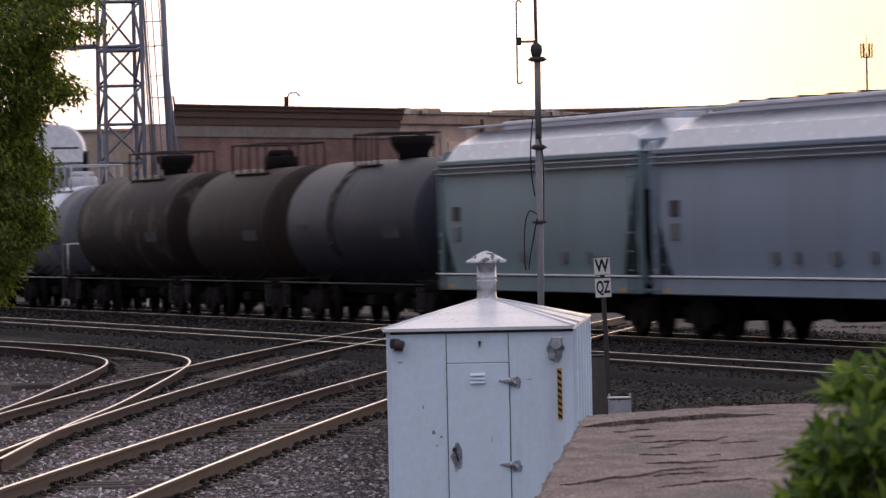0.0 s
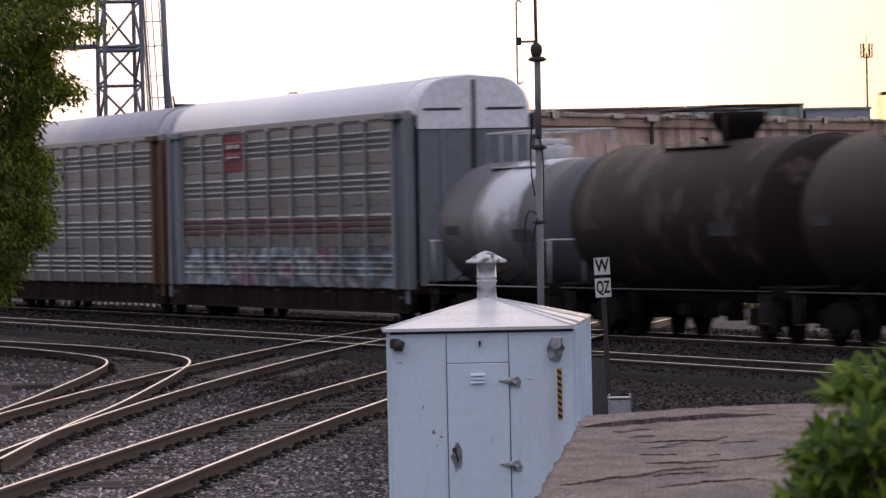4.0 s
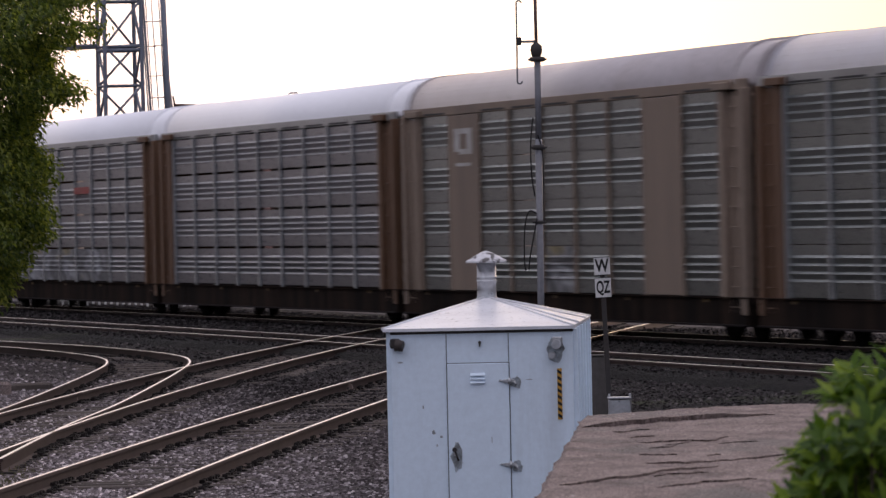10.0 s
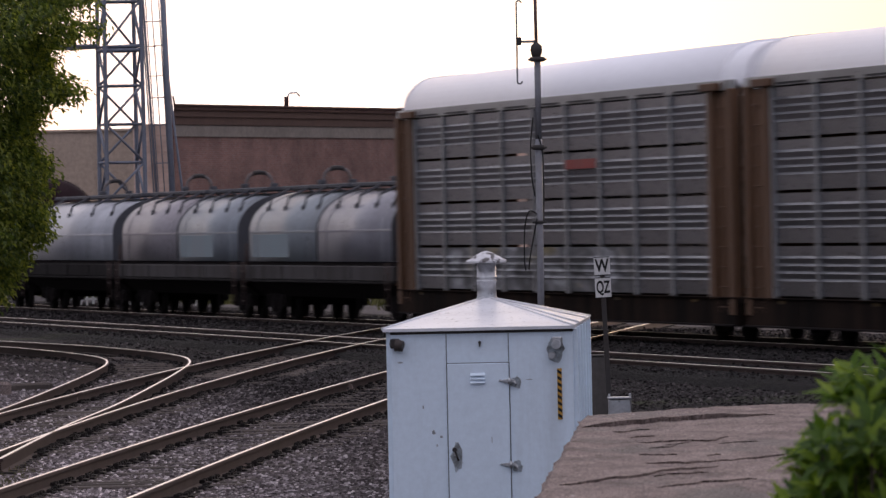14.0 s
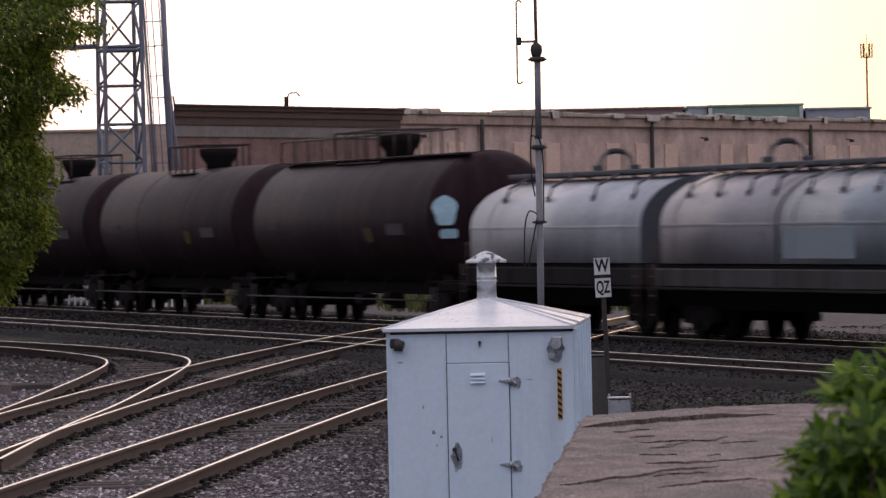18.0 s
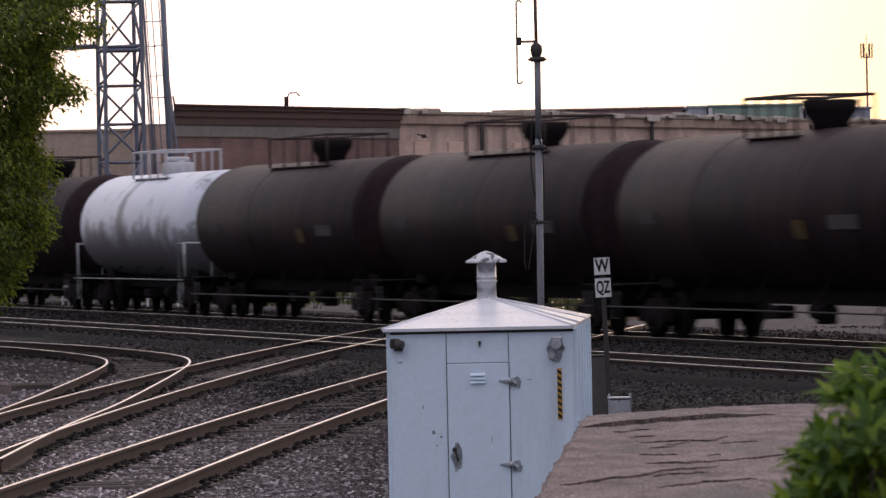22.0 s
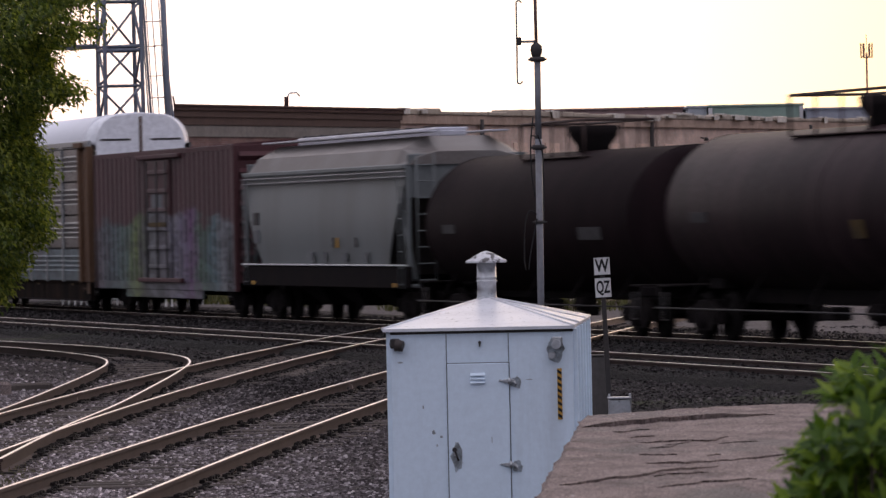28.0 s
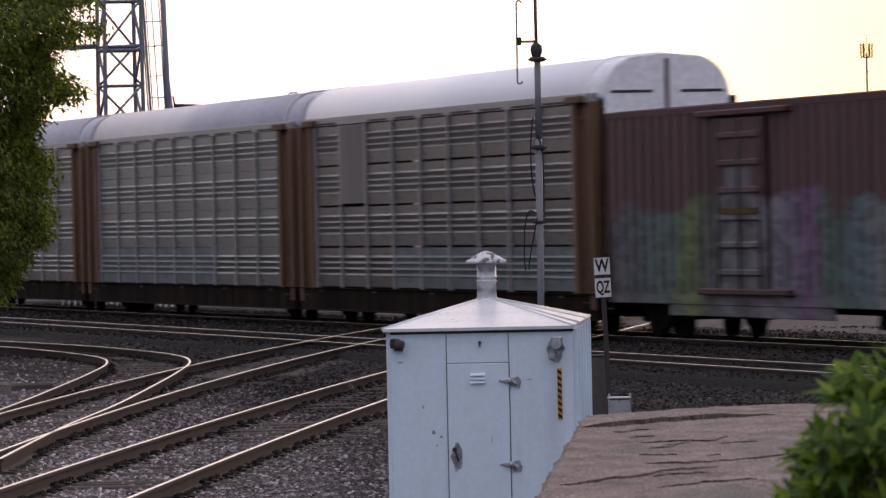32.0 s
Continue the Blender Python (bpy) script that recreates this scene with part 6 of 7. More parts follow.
        part("sprayed_patch", Geo().add([(head(y, z), y, z) for y, z in pts] + [(head(-1.13, zc - 0.36), -1.13, zc - 0.36)], [(i, (i + 1) % n, n) for i in range(n)]), bpy.data.materials["pale_blue_spray"], tk)
    return ob


# -- covered hoppers
# roof lighter than the sides: the sky highlight is put into its base colour
M_ROOFHOP = surface("highlit_hopper_roof", (0.62, 0.65, 0.7), (0.48, 0.5, 0.53), 0.25, 0.0, 0.3, 5.0, 0.5, bump=0.0, spec=0.8, grit=0.05, sheen=0.03)
M_SLOPE = surface("dirty_slope_sheet", (0.075, 0.06, 0.055), (0.045, 0.036, 0.033), 0.7, 0.0, 0.8, 8.0, 0.7, True)
M_FADE = surface("faded_grey_marking", (0.15, 0.155, 0.165), (0.11, 0.11, 0.115), 0.6)
def hopper(front, back, label, colour, dirt, roof_mat=None, cut=1.25, zb=1.22, sill=None):
    ob, half = car("covered_hopper", front, back, label, "covered hopper wagon", "hopper wagons of the train")
    mat = surface("hopper_paint", colour, dirt, 0.42, 0.0, 0.4, 8.0, 0.5, True, bump=0.02, spec=0.12, grit=0.06, sheen=0.03)
    e = half - 0.45
    running_gear(ob, half, 2.2, e)
    zt = 3.72
    # curved side sheets, cut back towards the ends below
    for s in (-1, 1):
        g = Geo()
        cols, rows = 40, 10
        vs = []
        for j in range(rows + 1):
            t = j / rows
            z = zb + (zt - zb) * t
            bulge = 1.46 + 0.09 * math.sin(math.pi * min(1, t * 1.1))
            xe = e - 0.12 - cut * (1 - t) ** 1.25
            for i in range(cols + 1):
                x = -xe + 2 * xe * i / cols
                vs.append((x, s * bulge, z))
        n = len(vs)
        vs += [(x, y - s * 0.03, z) for x, y, z in vs]
        k = cols + 1
        fs = []
        for o in (0, n):
            fs += [(o + j * k + i, o + j * k + i + 1, o + j * k + k + i + 1, o + j * k + k + i) for j in range(rows) for i in range(cols)]
        g.add(vs, fs, True)
        part("side_sheet", g, mat, ob, "smooth bulged side sheet")
        part("top_chord", Geo().cbox((-e + 0.1, s * 1.49 - 0.06, zt - 0.04), (e - 0.1, s * 1.49 + 0.06, zt + 0.07), 0.02), mat, ob)
        # two pale strips paint the glints below the chord
        for zz in (0.12, 0.24):
            part("chord_glint", Geo().cbox((-e + 0.1, s * 1.55 - 0.04, zt - zz), (e - 0.1, s * 1.55 + 0.04, zt - zz + 0.03), 0.008), M_HANDRAIL, ob, "thin pale strip standing in for a chord glint")
        part("side_sill", Geo().cbox((-e, s * 1.47 - 0.07, 0.9), (e, s * 1.47 + 0.07, zb + 0.02), 0.02), sill or mat, ob)
        part("sill_lip", Geo().cbox((-e, s * 1.55 - 0.03, zb + 0.02), (e, s * 1.55 + 0.03, zb + 0.06), 0.01), M_SIGN, ob, "pale worn sill edge")
    # roof and trough hatches
    roof = [(-1.5, zt + 0.05), (-1.32, zt + 0.42), (-0.75, zt + 0.72), (0.75, zt + 0.72), (1.32, zt + 0.42), (1.5, zt + 0.05)]
    g = Geo()
    n = len(roof)
    xs = [(-e + 0.1, 0.0), (-e + 1.1, 1.0), (e - 1.1, 1.0), (e - 0.1, 0.0)]
    vs = []
    for x, q in xs:
        vs += [(x, y * (0.93 + 0.07 * q), zt + 0.05 + (z - zt - 0.05) * (0.45 + 0.55 * q)) for y, z in roof]
    fs = [(j * n + i, j * n + i + 1, j * n + n + i + 1, j * n + n + i) for j in range(3) for i in range(n - 1)] + [tuple(range(n)), tuple(range(3 * n, 4 * n))]
    g.add(vs, fs)
    part("roof", g, roof_mat or M_ROOFHOP, ob, "sloped pale hopper roof")
    part("hatch_coaming", Geo().cbox((-e + 1.4, -0.32, zt + 0.72), (e - 1.4, 0.32, zt + 0.86), 0.02), M_ROOFGREY, ob)
    for k in range(8):
        x = -e + 1.6 + (2 * e - 3.2) * (k + 0.5) / 8
        h = part("hatch_cover", Geo().cbox((x - 0.9 * e / 8, -0.38, zt + 0.84), (x + 0.9 * e / 8, 0.38, zt + 0.93), 0.03), M_ROOFGREY, ob)
        part("hatch_bar", Geo().cbox((x - 0.05, -0.45, zt + 0.93), (x + 0.05, 0.45, zt + 0.97), 0.01), M_DARK, h)
    for s in (-1, 1):
        part("running_board", Geo().cbox((-e + 0.4, s * 0.85 - 0.22, zt + 0.8), (e - 0.4, s * 0.85 + 0.22, zt + 0.84), 0.01), M_ROOFGREY, ob)
    # ends: slope sheets, posts, ladders
    for sx in (-1, 1):
        part("slope_sheet", Geo().add([(sx * (e - 0.25), -1.45, zt), (sx * (e - 0.25), 1.45, zt), (sx * (e - 3.2), 1.4, 1.2), (sx * (e - 3.2), -1.4, 1.2), (sx * (e - 0.3), -1.45, zt), (sx * (e - 0.3), 1.45, zt), (sx * (e - 3.3), 1.4, 1.2), (sx * (e - 3.3), -1.4, 1.2)], [(0, 1, 2, 3), (7, 6, 5, 4), (0, 4, 5, 1), (1, 5, 6, 2), (2, 6, 7, 3), (3, 7, 4, 0)]), M_SLOPE, ob)
        part("end_panel", Geo().cbox((sx * (e - 0.2) - 0.04, -1.42, 3.0), (sx * (e - 0.2) + 0.04, 1.42, zt + 0.3), 0.02), mat, ob)
        for s in (-1, 1):
            part("end_post", Geo().cbox((sx * (e - 0.12) - 0.06, s * 1.44 - 0.05, 0.95), (sx * (e - 0.12) + 0.06, s * 1.44 + 0.05, zt), 0.01), mat, ob)
            part("end_brace", Geo().cyl((sx * (e - 0.15), s * 1.3, 1.1), (sx * (e - 1.3), s * 1.3, 2.7), 0.06, n=6), mat, ob)
        ladder(ob, sx * (e - 0.42), -1.56, 0.9, zt - 0.1, mat, 0.42)
        ladder(ob, sx * (e + 0.02), -1.05, 1.0, zt + 0.3, mat, 0.42, at_end=True)
        part("end_platform", Geo().cbox((sx * (e - 0.4) - 0.4, -1.45, 0.92), (sx * (e - 0.4) + 0.4, 1.45, 1.0), 0.02), mat, ob)
        for z in (2.15, 2.6) if sx < 0 else ():
            part("placard", Geo().cbox((sx * (e - 1.75) - 0.3, -1.575, z - 0.16), (sx * (e - 1.75) + 0.3, -1.552, z + 0.16), 0.005), M_DARK if z > 2.4 else M_FADE, ob)
    for k in (-1, 0, 1):
        x = k * e * 0.42
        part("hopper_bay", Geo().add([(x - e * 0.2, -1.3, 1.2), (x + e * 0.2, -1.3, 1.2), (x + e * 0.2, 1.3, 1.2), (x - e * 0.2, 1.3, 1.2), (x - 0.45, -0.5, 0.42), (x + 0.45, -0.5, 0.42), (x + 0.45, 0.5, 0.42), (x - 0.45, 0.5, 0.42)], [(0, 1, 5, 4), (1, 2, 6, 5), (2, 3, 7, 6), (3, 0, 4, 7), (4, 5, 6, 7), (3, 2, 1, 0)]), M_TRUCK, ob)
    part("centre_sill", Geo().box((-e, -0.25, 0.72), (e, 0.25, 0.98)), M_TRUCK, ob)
    for k in (0, 6):
        x = -e + 1.2 + (2 * e - 2.4) * k / 6
        part("reflector", Geo().cbox((x - 0.16, -1.552, 0.93), (x + 0.16, -1.538, 1.02), 0.003), M_YELLOW, ob)
    for x, w in ((-e * 0.1, 0.4), (e * 0.3, 0.5), (e * 0.06, 0.25), (e * 0.55, 0.3)):
        part("stencil", Geo().box((x - w / 2, -1.567, 1.52), (x + w / 2, -1.548, 1.75)), M_FADE, ob)
    for x, w, mt in ((e * 0.22, 0.2, M_YELLOW), (e * 0.17, 0.12, M_DARK), (e * 0.44, 0.16, M_DARK)) if sill else ():
        part("stencil", Geo().box((x - w / 2, -1.57, 1.86), (x + w / 2, -1.55, 2.1)), mt, ob)
    return ob


# -- coil wagons
M_BEAM = surface("dark_walkway_steel", (0.075, 0.078, 0.09), (0.05, 0.04, 0.037), 0.6)
M_EYE = surface("grey_hoop_steel", (0.17, 0.15, 0.15), (0.1, 0.06, 0.045), 0.6, 0.0, 2.0, 12.0, 0.8)
M_COILPALE = surface("worn_grey_coil_sill", (0.075, 0.07, 0.07), (0.03, 0.025, 0.023), 0.7, 0.0, 0.8, 8.0, 0.8, True, spec=0.05)
M_TEAL = surface("teal_touch_up_paint", (0.2, 0.265, 0.295), (0.23, 0.24, 0.255), 0.5, 0.0, 1.2, 8.0, 0.8, True)
# near-black sill colour, with the shade below the hoods painted in
M_COILSHADE = surface("shade_coloured_coil_sill", (0.026, 0.024, 0.024), (0.016, 0.0135, 0.013), 0.8, 0.0, 0.6, 8.0, 0.7, True, spec=0.03)


def coil_wagon(front, back, label, hoods, sill, patches=()):
    ob, half = car("coil_wagon", front, back, label, "coil wagon", "coil wagons of the train")
    e = half - 0.4
    running_gear(ob, half, 2.0, e)
    part("trough", Geo().prism([(-1.4, 1.5), (-1.4, 0.95), (-1.0, 0.62), (1.0, 0.62), (1.4, 0.95), (1.4, 1.5)], -e, e), M_TRUCK, ob)
    part("side_sill", Geo().cbox((-e, -1.52, 1.06), (e, -1.38, 1.42), 0.02), sill, ob, "dull side sill")
    part("sill_lip", Geo().cbox((-e - 0.1, -1.6, 1.0), (e + 0.1, -1.4, 1.05), 0.01), M_COILSHADE, ob)
    for k in range(5):
        x = -e + 0.5 + (2 * e - 1.0) * k / 4
        part("sill_rib", Geo().cbox((x - 0.04, -1.545, 1.055), (x + 0.04, -1.522, 1.415), 0.006), sill, ob)
    for sx in (-1, 1):
        part("end_platform", Geo().cbox((sx * (e + 0.1) - 0.35, -1.5, 0.95), (sx * (e + 0.1) + 0.35, 1.5, 1.05), 0.02), M_SILL, ob)
        ladder(ob, sx * (e - 0.2), -1.62, 0.4, 1.5, M_RAILING, 0.4)
        part("end_railing", Geo().tube([(sx * (e + 0.3), -1.4, 1.05), (sx * (e + 0.3), -1.4, 1.95), (sx * (e + 0.3), -0.5, 1.95), (sx * (e + 0.3), -0.5, 1.05)], 0.025, 5), M_RAILING, ob)
    n = len(hoods)
    wd = (2 * e - 0.5) / n
    for i, mat in enumerate(hoods):
        a, b = -e + 0.25 + wd * i, -e + 0.25 + wd * (i + 1) - 0.06
        arc = [(-1.45, 1.52), (-1.45, 2.28)] + [(-1.45 * math.cos(t), 2.28 + 1.0 * math.sin(t)) for t in [math.pi * k / 24 for k in range(1, 24)]] + [(1.45, 2.28), (1.45, 1.52)]
        h = part("hood", Geo().prism(arc, a, b, smooth=True), mat, ob, "rounded pale steel coil hood")
        if i in patches:
            part("touched_up_panel", Geo().cbox((a + 0.3, -1.456, 1.62), (a + 0.3 + (b - a) * 0.55, -1.449, 2.2), 0.003), M_TEAL, h, "teal touched-up lower panel")
        part("hood_end_lip", Geo().prism([(y * 1.012, z + 0.012) for y, z in arc], b - 0.05, b + 0.01, smooth=True), M_BEAM, h)
        g = Geo()
        x = a + 0.05
        while x < b - 0.05:
            w = min(0.4, b - x - 0.02)
            g.cbox((x, -1.462, 2.235), (x + w, -1.44, 2.29), 0.006)
            x += 0.44
        part("hood_seam", g, mat, h)
        for q in (0.12, 0.88):
            x = a + (b - a) * q
            part("hood_rib", Geo().prism([(y * 1.008, 2.28 + (z - 2.28) * 1.01) if z > 2.28 else (y * 1.008, z) for y, z in arc], x - 0.025, x + 0.025, smooth=True), mat, h)
        for q in (0.16, 0.42, 0.68, 0.9):
            x = a + (b - a) * q
            for s in (-1, 1):
                part("lifting_bracket", Geo().tube([(x, s * 1.2, 2.86), (x + 0.02, s * 1.12, 3.12), (x, s * 0.55, 3.4)], 0.032, 6).cbox((x - 0.08, s * 1.22 - 0.03, 2.78), (x + 0.08, s * 1.22 + 0.03, 2.92), 0.01), M_BEAM, h)
        part("ridge_beam", Geo().cbox((a + 0.15, -0.6, 3.34), (b - 0.15, 0.6, 3.44), 0.02), M_BEAM, h, "dark flat ridge walkway")
        lug = [((a + b) / 2, 0.36 * math.cos(t), 3.44 + 0.42 * math.sin(t) ** 0.6) for t in [math.pi * k / 12 for k in range(13)]]
        eye = part("lifting_eye", Geo().tube(lug, 0.045, 6), M_EYE, h, "grey lifting hoop with a rusted crown")
        part("wear_plate", Geo().tube([p for p in lug[4:9]], 0.062, 6), M_DARK, eye)
        for sy in (-1, 1):
            part("eye_foot", Geo().cbox(((a + b) / 2 - 0.14, sy * 0.4 - 0.09, 3.44), ((a + b) / 2 + 0.14, sy * 0.4 + 0.09, 3.56), 0.02), M_BEAM, eye)
    return ob


# -- boxcar
def boxcar(front, back, label):
    ob, half = car("boxcar", front, back, label, "boxcar", "boxcar of the train")
    e = half - 0.5
    body = surface("oxide_red_boxcar", (0.083, 0.034, 0.037), (0.05, 0.025, 0.027), 0.55, 0.0, 0.5, 8.0, 0.6, True)
    side = painted_over("sprayed_oxide_side", (0.085, 0.035, 0.038), ((0.15, 0.135, 0.15), (0.075, 0.105, 0.12), (0.0825, 0.128, 0.135), (0.09, 0.15, 0.128), (0.15, 0.21, 0.0675), (0.06, 0.0675, 0.0675), (0.18, 0.195, 0.21), (0.075, 0.075, 0.09), (0.24, 0.232, 0.27), (0.18, 0.165, 0.225), (0.165, 0.075, 0.18), (0.075, 0.15, 0.105), (0.09, 0.165, 0.18), (0.18, 0.195, 0.21)), 0.7, 2.7, 0.85, 1.1, along=(-9.0, 8.0))
    running_gear(ob, half, 2.4, e)
    zb, zt, yw = 0.95, 4.55, 1.5
    part("inner_wall", Geo().box((-e, -yw + 0.04, zb), (e, yw, zt)), body, ob)
    dx0, dx1 = -1.6, 1.5
    for a, b in ((-e, dx0), (dx1, e)):
        n = int((b - a) / 0.62)
        u = (b - a) / n
        for k in range(n):
            x = a + u * k
            part("side_panel", Geo().add([(x, -yw, zb), (x + u * 0.28, -yw, zb), (x + u * 0.4, -yw - 0.07, zb), (x + u * 0.88, -yw - 0.07, zb), (x + u, -yw, zb), (x, -yw, zt - 0.1), (x + u * 0.28, -yw, zt - 0.1), (x + u * 0.4, -yw - 0.07, zt - 0.1), (x + u * 0.88, -yw - 0.07, zt - 0.1), (x + u, -yw, zt - 0.1)], [(0, 1, 6, 5), (1, 2, 7, 6), (2, 3, 8, 7), (3, 4, 9, 8)]), side, ob)
    door = part("sliding_door", Geo().cbox((dx0 + 0.05, -yw - 0.12, zb + 0.05), (dx1 - 0.05, -yw - 0.02, zt - 0.25), 0.02), side, ob, "ribbed sliding door")
    for k in range(6):
        z = zb + 0.35 + 0.52 * k
        part("door_rib", Geo().cbox((dx0 + 0.15, -yw - 0.17, z), (dx1 - 0.15, -yw - 0.11, z + 0.12), 0.02), side, door)
    for x in (dx0 + 0.2, 0.0, dx1 - 0.2):
        part("lock_rod", Geo().cyl((x, -yw - 0.17, zb + 0.1), (x, -yw - 0.17, zt - 0.3), 0.03, n=6), M_DARK, door)
    for xa in (-0.95, -0.1):
        part("pale_patch", Geo().box((xa, -yw - 0.126, 2.95), (xa + 0.65, -yw - 0.118, 3.35)), M_FADE, door)
    part("yellow_patch", Geo().box((-1.2, -yw - 0.176, 2.46), (1.2, -yw - 0.171, 2.58)), M_STENCIL2, door)
    for z in (zt - 0.22, zb - 0.02):
        part("door_track", Geo().cbox((dx0 - 1.2, -yw - 0.2, z), (dx1 + 1.6, -yw - 0.05, z + 0.12), 0.02), body, ob)
    part("top_chord", Geo().cbox((-e, -yw - 0.06, zt - 0.12), (e, -yw + 0.05, zt + 0.02), 0.015), body, ob)
    part("side_sill", Geo().cbox((-e, -yw - 0.05, 0.72), (e, -yw + 0.05, zb), 0.015), side, ob)
    part("deep_sill", Geo().cbox((-e * 0.55, -yw - 0.03, 0.5), (e * 0.55, -yw + 0.04, 0.74), 0.015), side, ob)
    part("roof", Geo().prism([(-yw - 0.03, zt), (0, zt + 0.1), (yw + 0.03, zt), (yw + 0.03, zt - 0.08), (-yw - 0.03, zt - 0.08)], -e, e), body, ob)
    for k in range(14):
        x = -e + 0.6 + (2 * e - 1.2) * k / 13
        part("roof_rib", Geo().prism([(-yw, zt + 0.03), (0, zt + 0.13), (yw, zt + 0.03), (yw, zt), (0, zt + 0.09), (-yw, zt)], x - 0.05, x + 0.05), body, ob)
    for sx in (-1, 1):
        part("end_wall", Geo().cbox((sx * e - 0.03, -yw, zb), (sx * e + 0.03, yw, zt), 0.01), body, ob)
        for k in range(8):
            z = zb + 0.3 + 0.43 * k
            part("end_rib", Geo().prism([(sx * (e + 0.02), z - 0.13), (sx * (e + 0.14), z), (sx * (e + 0.02), z + 0.13)], -yw + 0.1, yw - 0.1, axis="y"), body, ob)
        part("corner_post", Geo().cbox((sx * e - 0.08, -yw - 0.07, 0.72), (sx * e + 0.08, -yw + 0.06, zt), 0.015), body, ob)
        ladder(ob, sx * (e - 0.35), -yw - 0.12, 0.5, 2.4, M_DARK, 0.42)
        part("end_platform", Geo().cbox((sx * (e + 0.2) - 0.2, -1.2, 0.85), (sx * (e + 0.2) + 0.2, 1.2, 0.93), 0.01), M_TRUCK, ob)
    part("centre_sill", Geo().box((-e, -0.3, 0.55), (e, 0.3, 0.95)), M_TRUCK, ob)
    return ob


def build_train():
    hood = [surface("coil_hood_" + n, c, d, 0.36, 0.15, 0.45, 8.0, 0.6, True) for n, c, d in (("pale", (0.46, 0.475, 0.51), (0.27, 0.275, 0.3)), ("blue", (0.28, 0.315, 0.35), (0.17, 0.175, 0.19)), ("mauve", (0.32, 0.3, 0.32), (0.17, 0.155, 0.16)), ("teal", (0.27, 0.3, 0.325), (0.2, 0.165, 0.16)), ("grey", (0.32, 0.32, 0.355), (0.18, 0.175, 0.19)))]
    hopper(-101.5, -121.3, "pale blue-grey covered hopper wagon", (0.21, 0.265, 0.34), (0.155, 0.185, 0.23))
    hopper(-121.3, -139.2, "greenish grey covered hopper wagon", (0.175, 0.25, 0.27), (0.13, 0.18, 0.2))
    tank_wagon(-139.7, -156.3, "slate grey tank wagon with dark dome", "slate", platform=(-2.2, 0.1), rings=(-0.1,), top=3.98)
    tank_wagon(-156.3, -168.9, "short grimy brown tank wagon", "brown", "squat", (-2.2, 1.9), top=3.95)
    tank_wagon(-168.9, -185.3, "rust-patched dark brown tank wagon", "patchy", "hat", (-2.2, 2.2), top=3.95)
    tank_wagon(-185.3, -197.3, "grey tank wagon with a white band", "grey", "squat", (-2.4, 2.4), top=3.75, radius=1.42, rail_mat=M_WHITERAIL, band=True)
    spray = painted_over("sprayed_grey_panel", (0.15, 0.16, 0.165), ((0.04, 0.09, 0.2), (0.45, 0.45, 0.45), (0.2, 0.32, 0.42), (0.03, 0.03, 0.04), (0.4, 0.4, 0.42), (0.24, 0.08, 0.15)), 0.7, 2.4, 0.85, 0.9)
    spray2 = painted_over("sprayed_pale_panel", (0.15, 0.155, 0.165), ((0.28, 0.22, 0.09), (0.22, 0.22, 0.23), (0.04, 0.04, 0.045), (0.42, 0.43, 0.46), (0.22, 0.22, 0.23)), 0.7, 2.4, 0.8, 1.0)
    autorack(-197.8, -226.9, "grey autorack wagon with white roof and red markings", M_GREYRACK, "green", M_ROOFWHITE, M_ENDWHITE, marks={(2, 3)}, spray=(spray, 0, 8), stripe=1)
    autorack(-226.9, -255.6, "autorack wagon with brown end posts and grey panels", M_BROWN, "green", M_ROOFGREY, M_ROOFGREY)
    autorack(-255.6, -284.3, "tan-framed autorack wagon with wide side bands", M_TAN, "green", M_ROOFTAN, M_ROOFTAN, "pbpppppbp", post_mat=M_TAN, spray=(spray2, 4, 4))
    autorack(-284.3, -313.2, "brown-framed autorack wagon with bluish panels and white roof", M_BROWN, "blue", M_ROOFWHITE, M_ROOFWHITE, joint=0.06)
    autorack(-313.2, -341.7, "brown-framed autorack wagon with grey panels and sprayed lettering", M_BROWN, "blue", M_ROOFWHITE, M_ROOFWHITE, strip=(5, 2), joint=0.06, spray=(spray2, 1, 6))
    coil_wagon(-341.7, -359.2, "coil wagon with two weathered pale hoods", [hood[3], hood[4]], M_COILPALE, (0,))
    coil_wagon(-359.2, -376.7, "coil wagon with two pale blue-grey hoods", [hood[2], hood[1]], M_COILPALE, (1,))
    coil_wagon(-376.7, -392.3, "coil wagon with one long pale hood", [hood[0]], M_COILSHADE)
    tank_wagon(-394.0, -415.9, "black tank wagon with a pale blue blotch on its end", "black", "hat", (-3.0, 1.6), spot=True, walk_full=True)
    tank_wagon(-415.9, -437.25, "sooty black tank wagon", "black", "hat", (-2.4, 0.9), rings=(-0.4, 0.3))
    tank_wagon(-437.25, -458.45, "sooty black tank wagon with pale stencils", "black", "hat", (-3.4, 3.4), rings=(0.0,))
    tank_wagon(-458.45, -480.05, "dusty brown-black tank wagon", "black", "hat", (-3.2, 3.4), rings=(-0.3, 0.35))
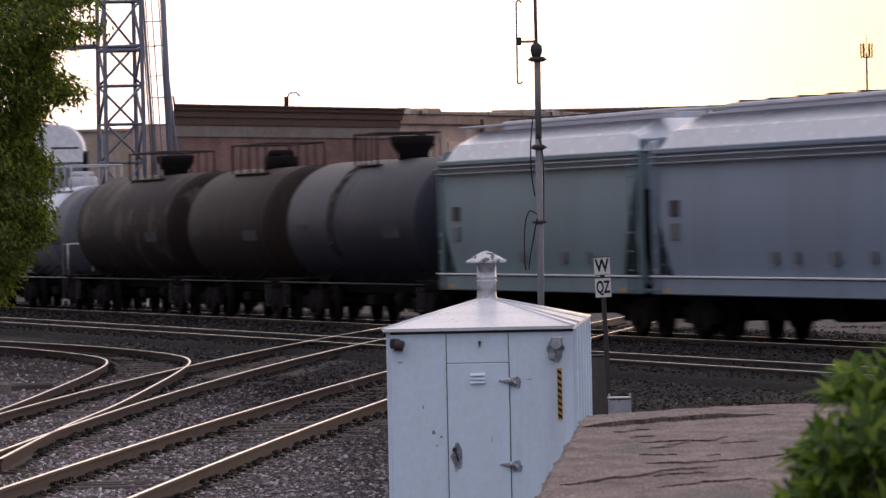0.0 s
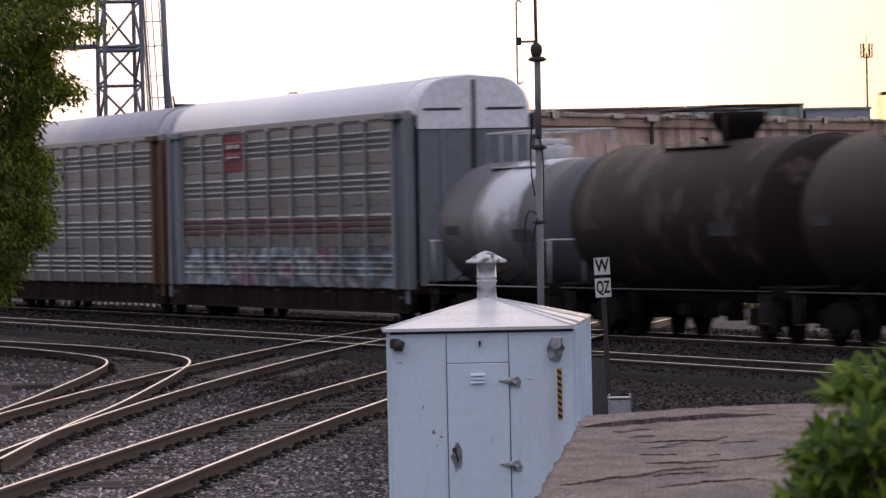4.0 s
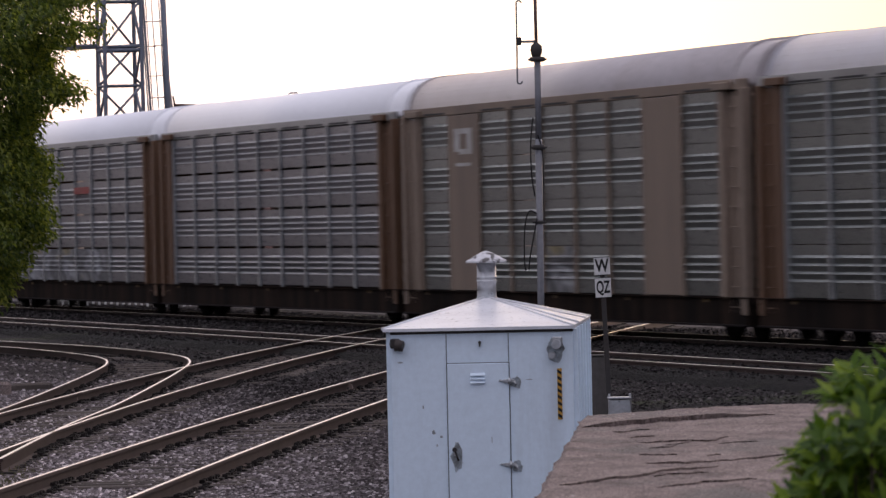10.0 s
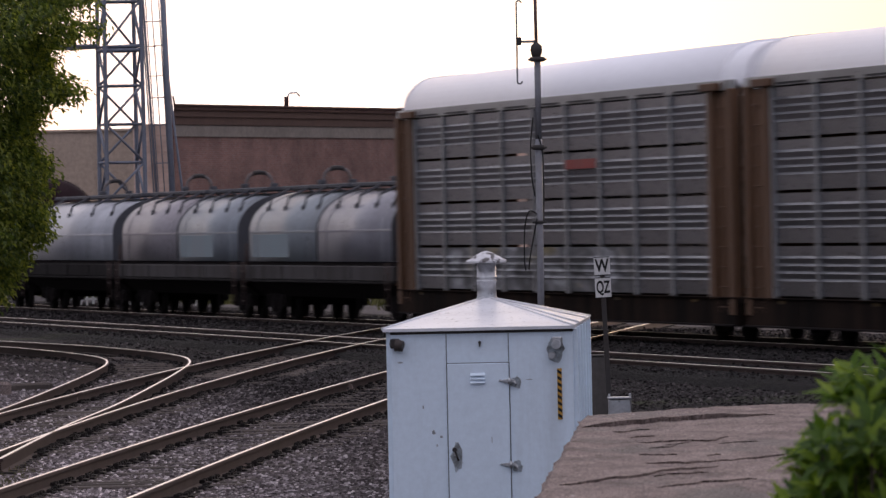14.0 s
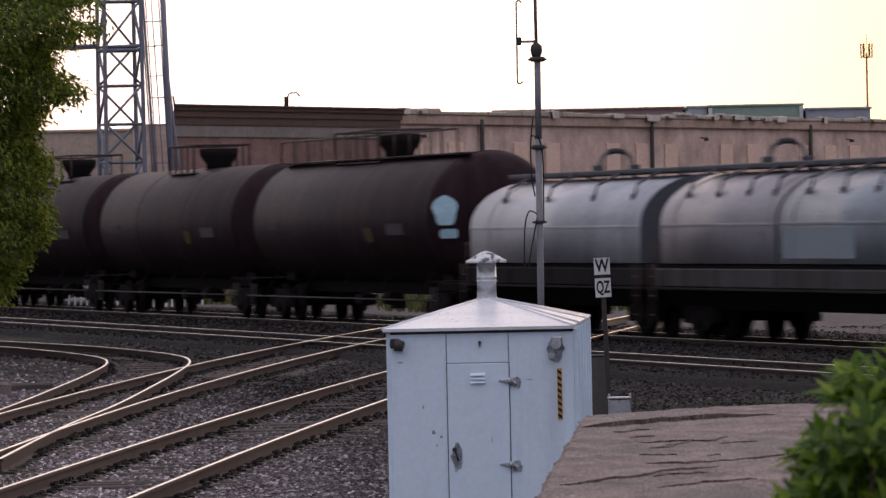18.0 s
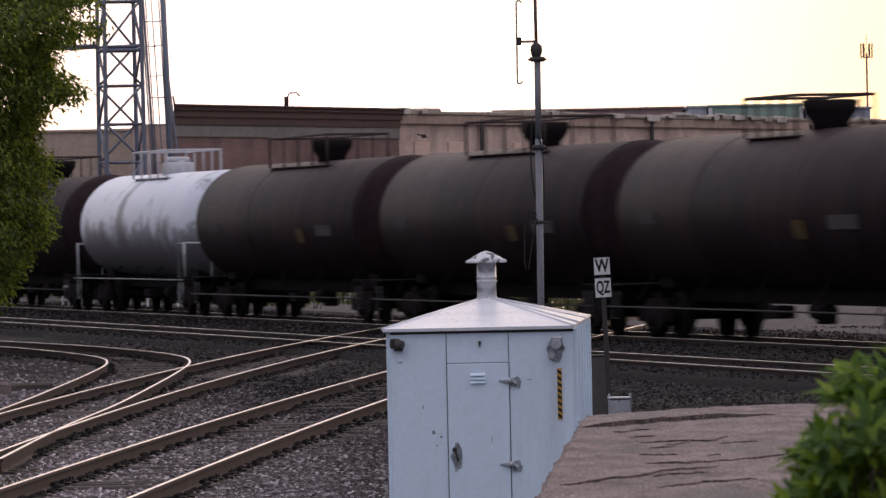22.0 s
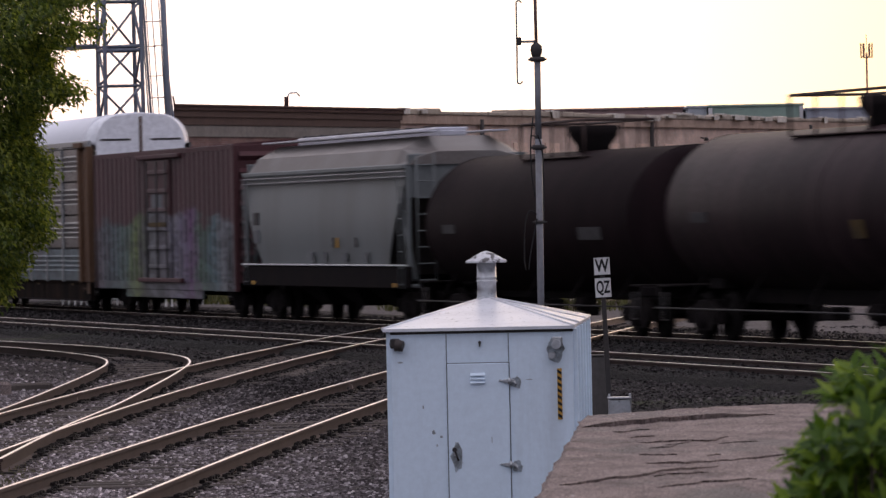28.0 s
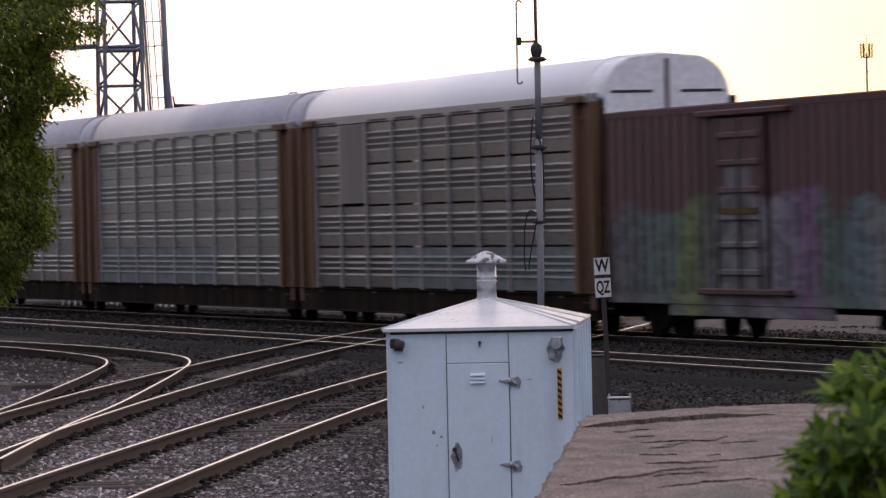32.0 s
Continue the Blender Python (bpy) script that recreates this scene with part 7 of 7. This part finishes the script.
    tank_wagon(-480.05, -497.5, "white tank wagon with dark spill stains and a darkened lower half", "white", "squat", (-2.4, 2.4), rail_mat=M_WHITERAIL, top=3.98, radius=1.47)
    tank_wagon(-497.5, -518.8, "black tank wagon with a tall dome railing", "black", "hat", (-3.0, 3.4), rings=(0.1,))
    tank_wagon(-518.8, -539.0, "dull black tank wagon", "dull", "hat", (-2.6, 2.6), top=3.9)
    hopper(-539.0, -558.2, "dusty beige-grey covered hopper wagon", (0.172, 0.188, 0.19), (0.12, 0.118, 0.114), surface("dusty_hopper_roof", (0.17, 0.15, 0.14), (0.24, 0.23, 0.22), 0.45), 1.95, 1.4, M_TRUCK)
    boxcar(-558.2, -578.9, "oxide red boxcar covered with sprayed colours")
    spray3 = painted_over("sprayed_low_panel", (0.13, 0.132, 0.138), ((0.13, 0.13, 0.14), (0.13, 0.22, 0.24), (0.2, 0.2, 0.22)), 0.7, 2.2, 0.45, 0.9)
    autorack(-578.9, -607.8, "brown-framed autorack wagon with white roof end", M_BROWN, "grey", M_ROOFWHITE, M_ENDWHITE, "pbppppppp", joint=0.05, spray=(spray3, 3, 8))
    autorack(-607.8, -636.6, "brown-framed autorack wagon with greenish panels", M_BROWN, "green", M_ROOFGREY, M_ROOFGREY, spray=(spray3, 0, 5))
    autorack(-636.6, -665.3, "brown-framed autorack wagon with grey roof", M_BROWN, "grey", M_ROOFGREY, M_ROOFGREY)


build_train()


# ---- what moves: every wagon runs along the main track, its wheels turn
def motions():
    for ob, s in CARS:
        rows = []
        for t in (0.0, 16.0, 32.0):
            x, y, _ = on_line(P_MAIN, s + SPEED * t)
            rows.append((t, pose(x, y, 0, 0, 0, -(90 - math.degrees(TH)))))
        walk(ob, rows)
    turn = SPEED / 0.46
    first = WHEELS[0]
    walk(first, [(i / FPS, Matrix.Rotation(turn * i / FPS, 4, "Y")) for i in range(32 * FPS + 1)])
    for w in WHEELS[1:]:
        w.rotation_mode = "QUATERNION"
        a = w.animation_data_create()
        a.action = first.animation_data.action
        a.action_slot = first.animation_data.action_slot


motions()
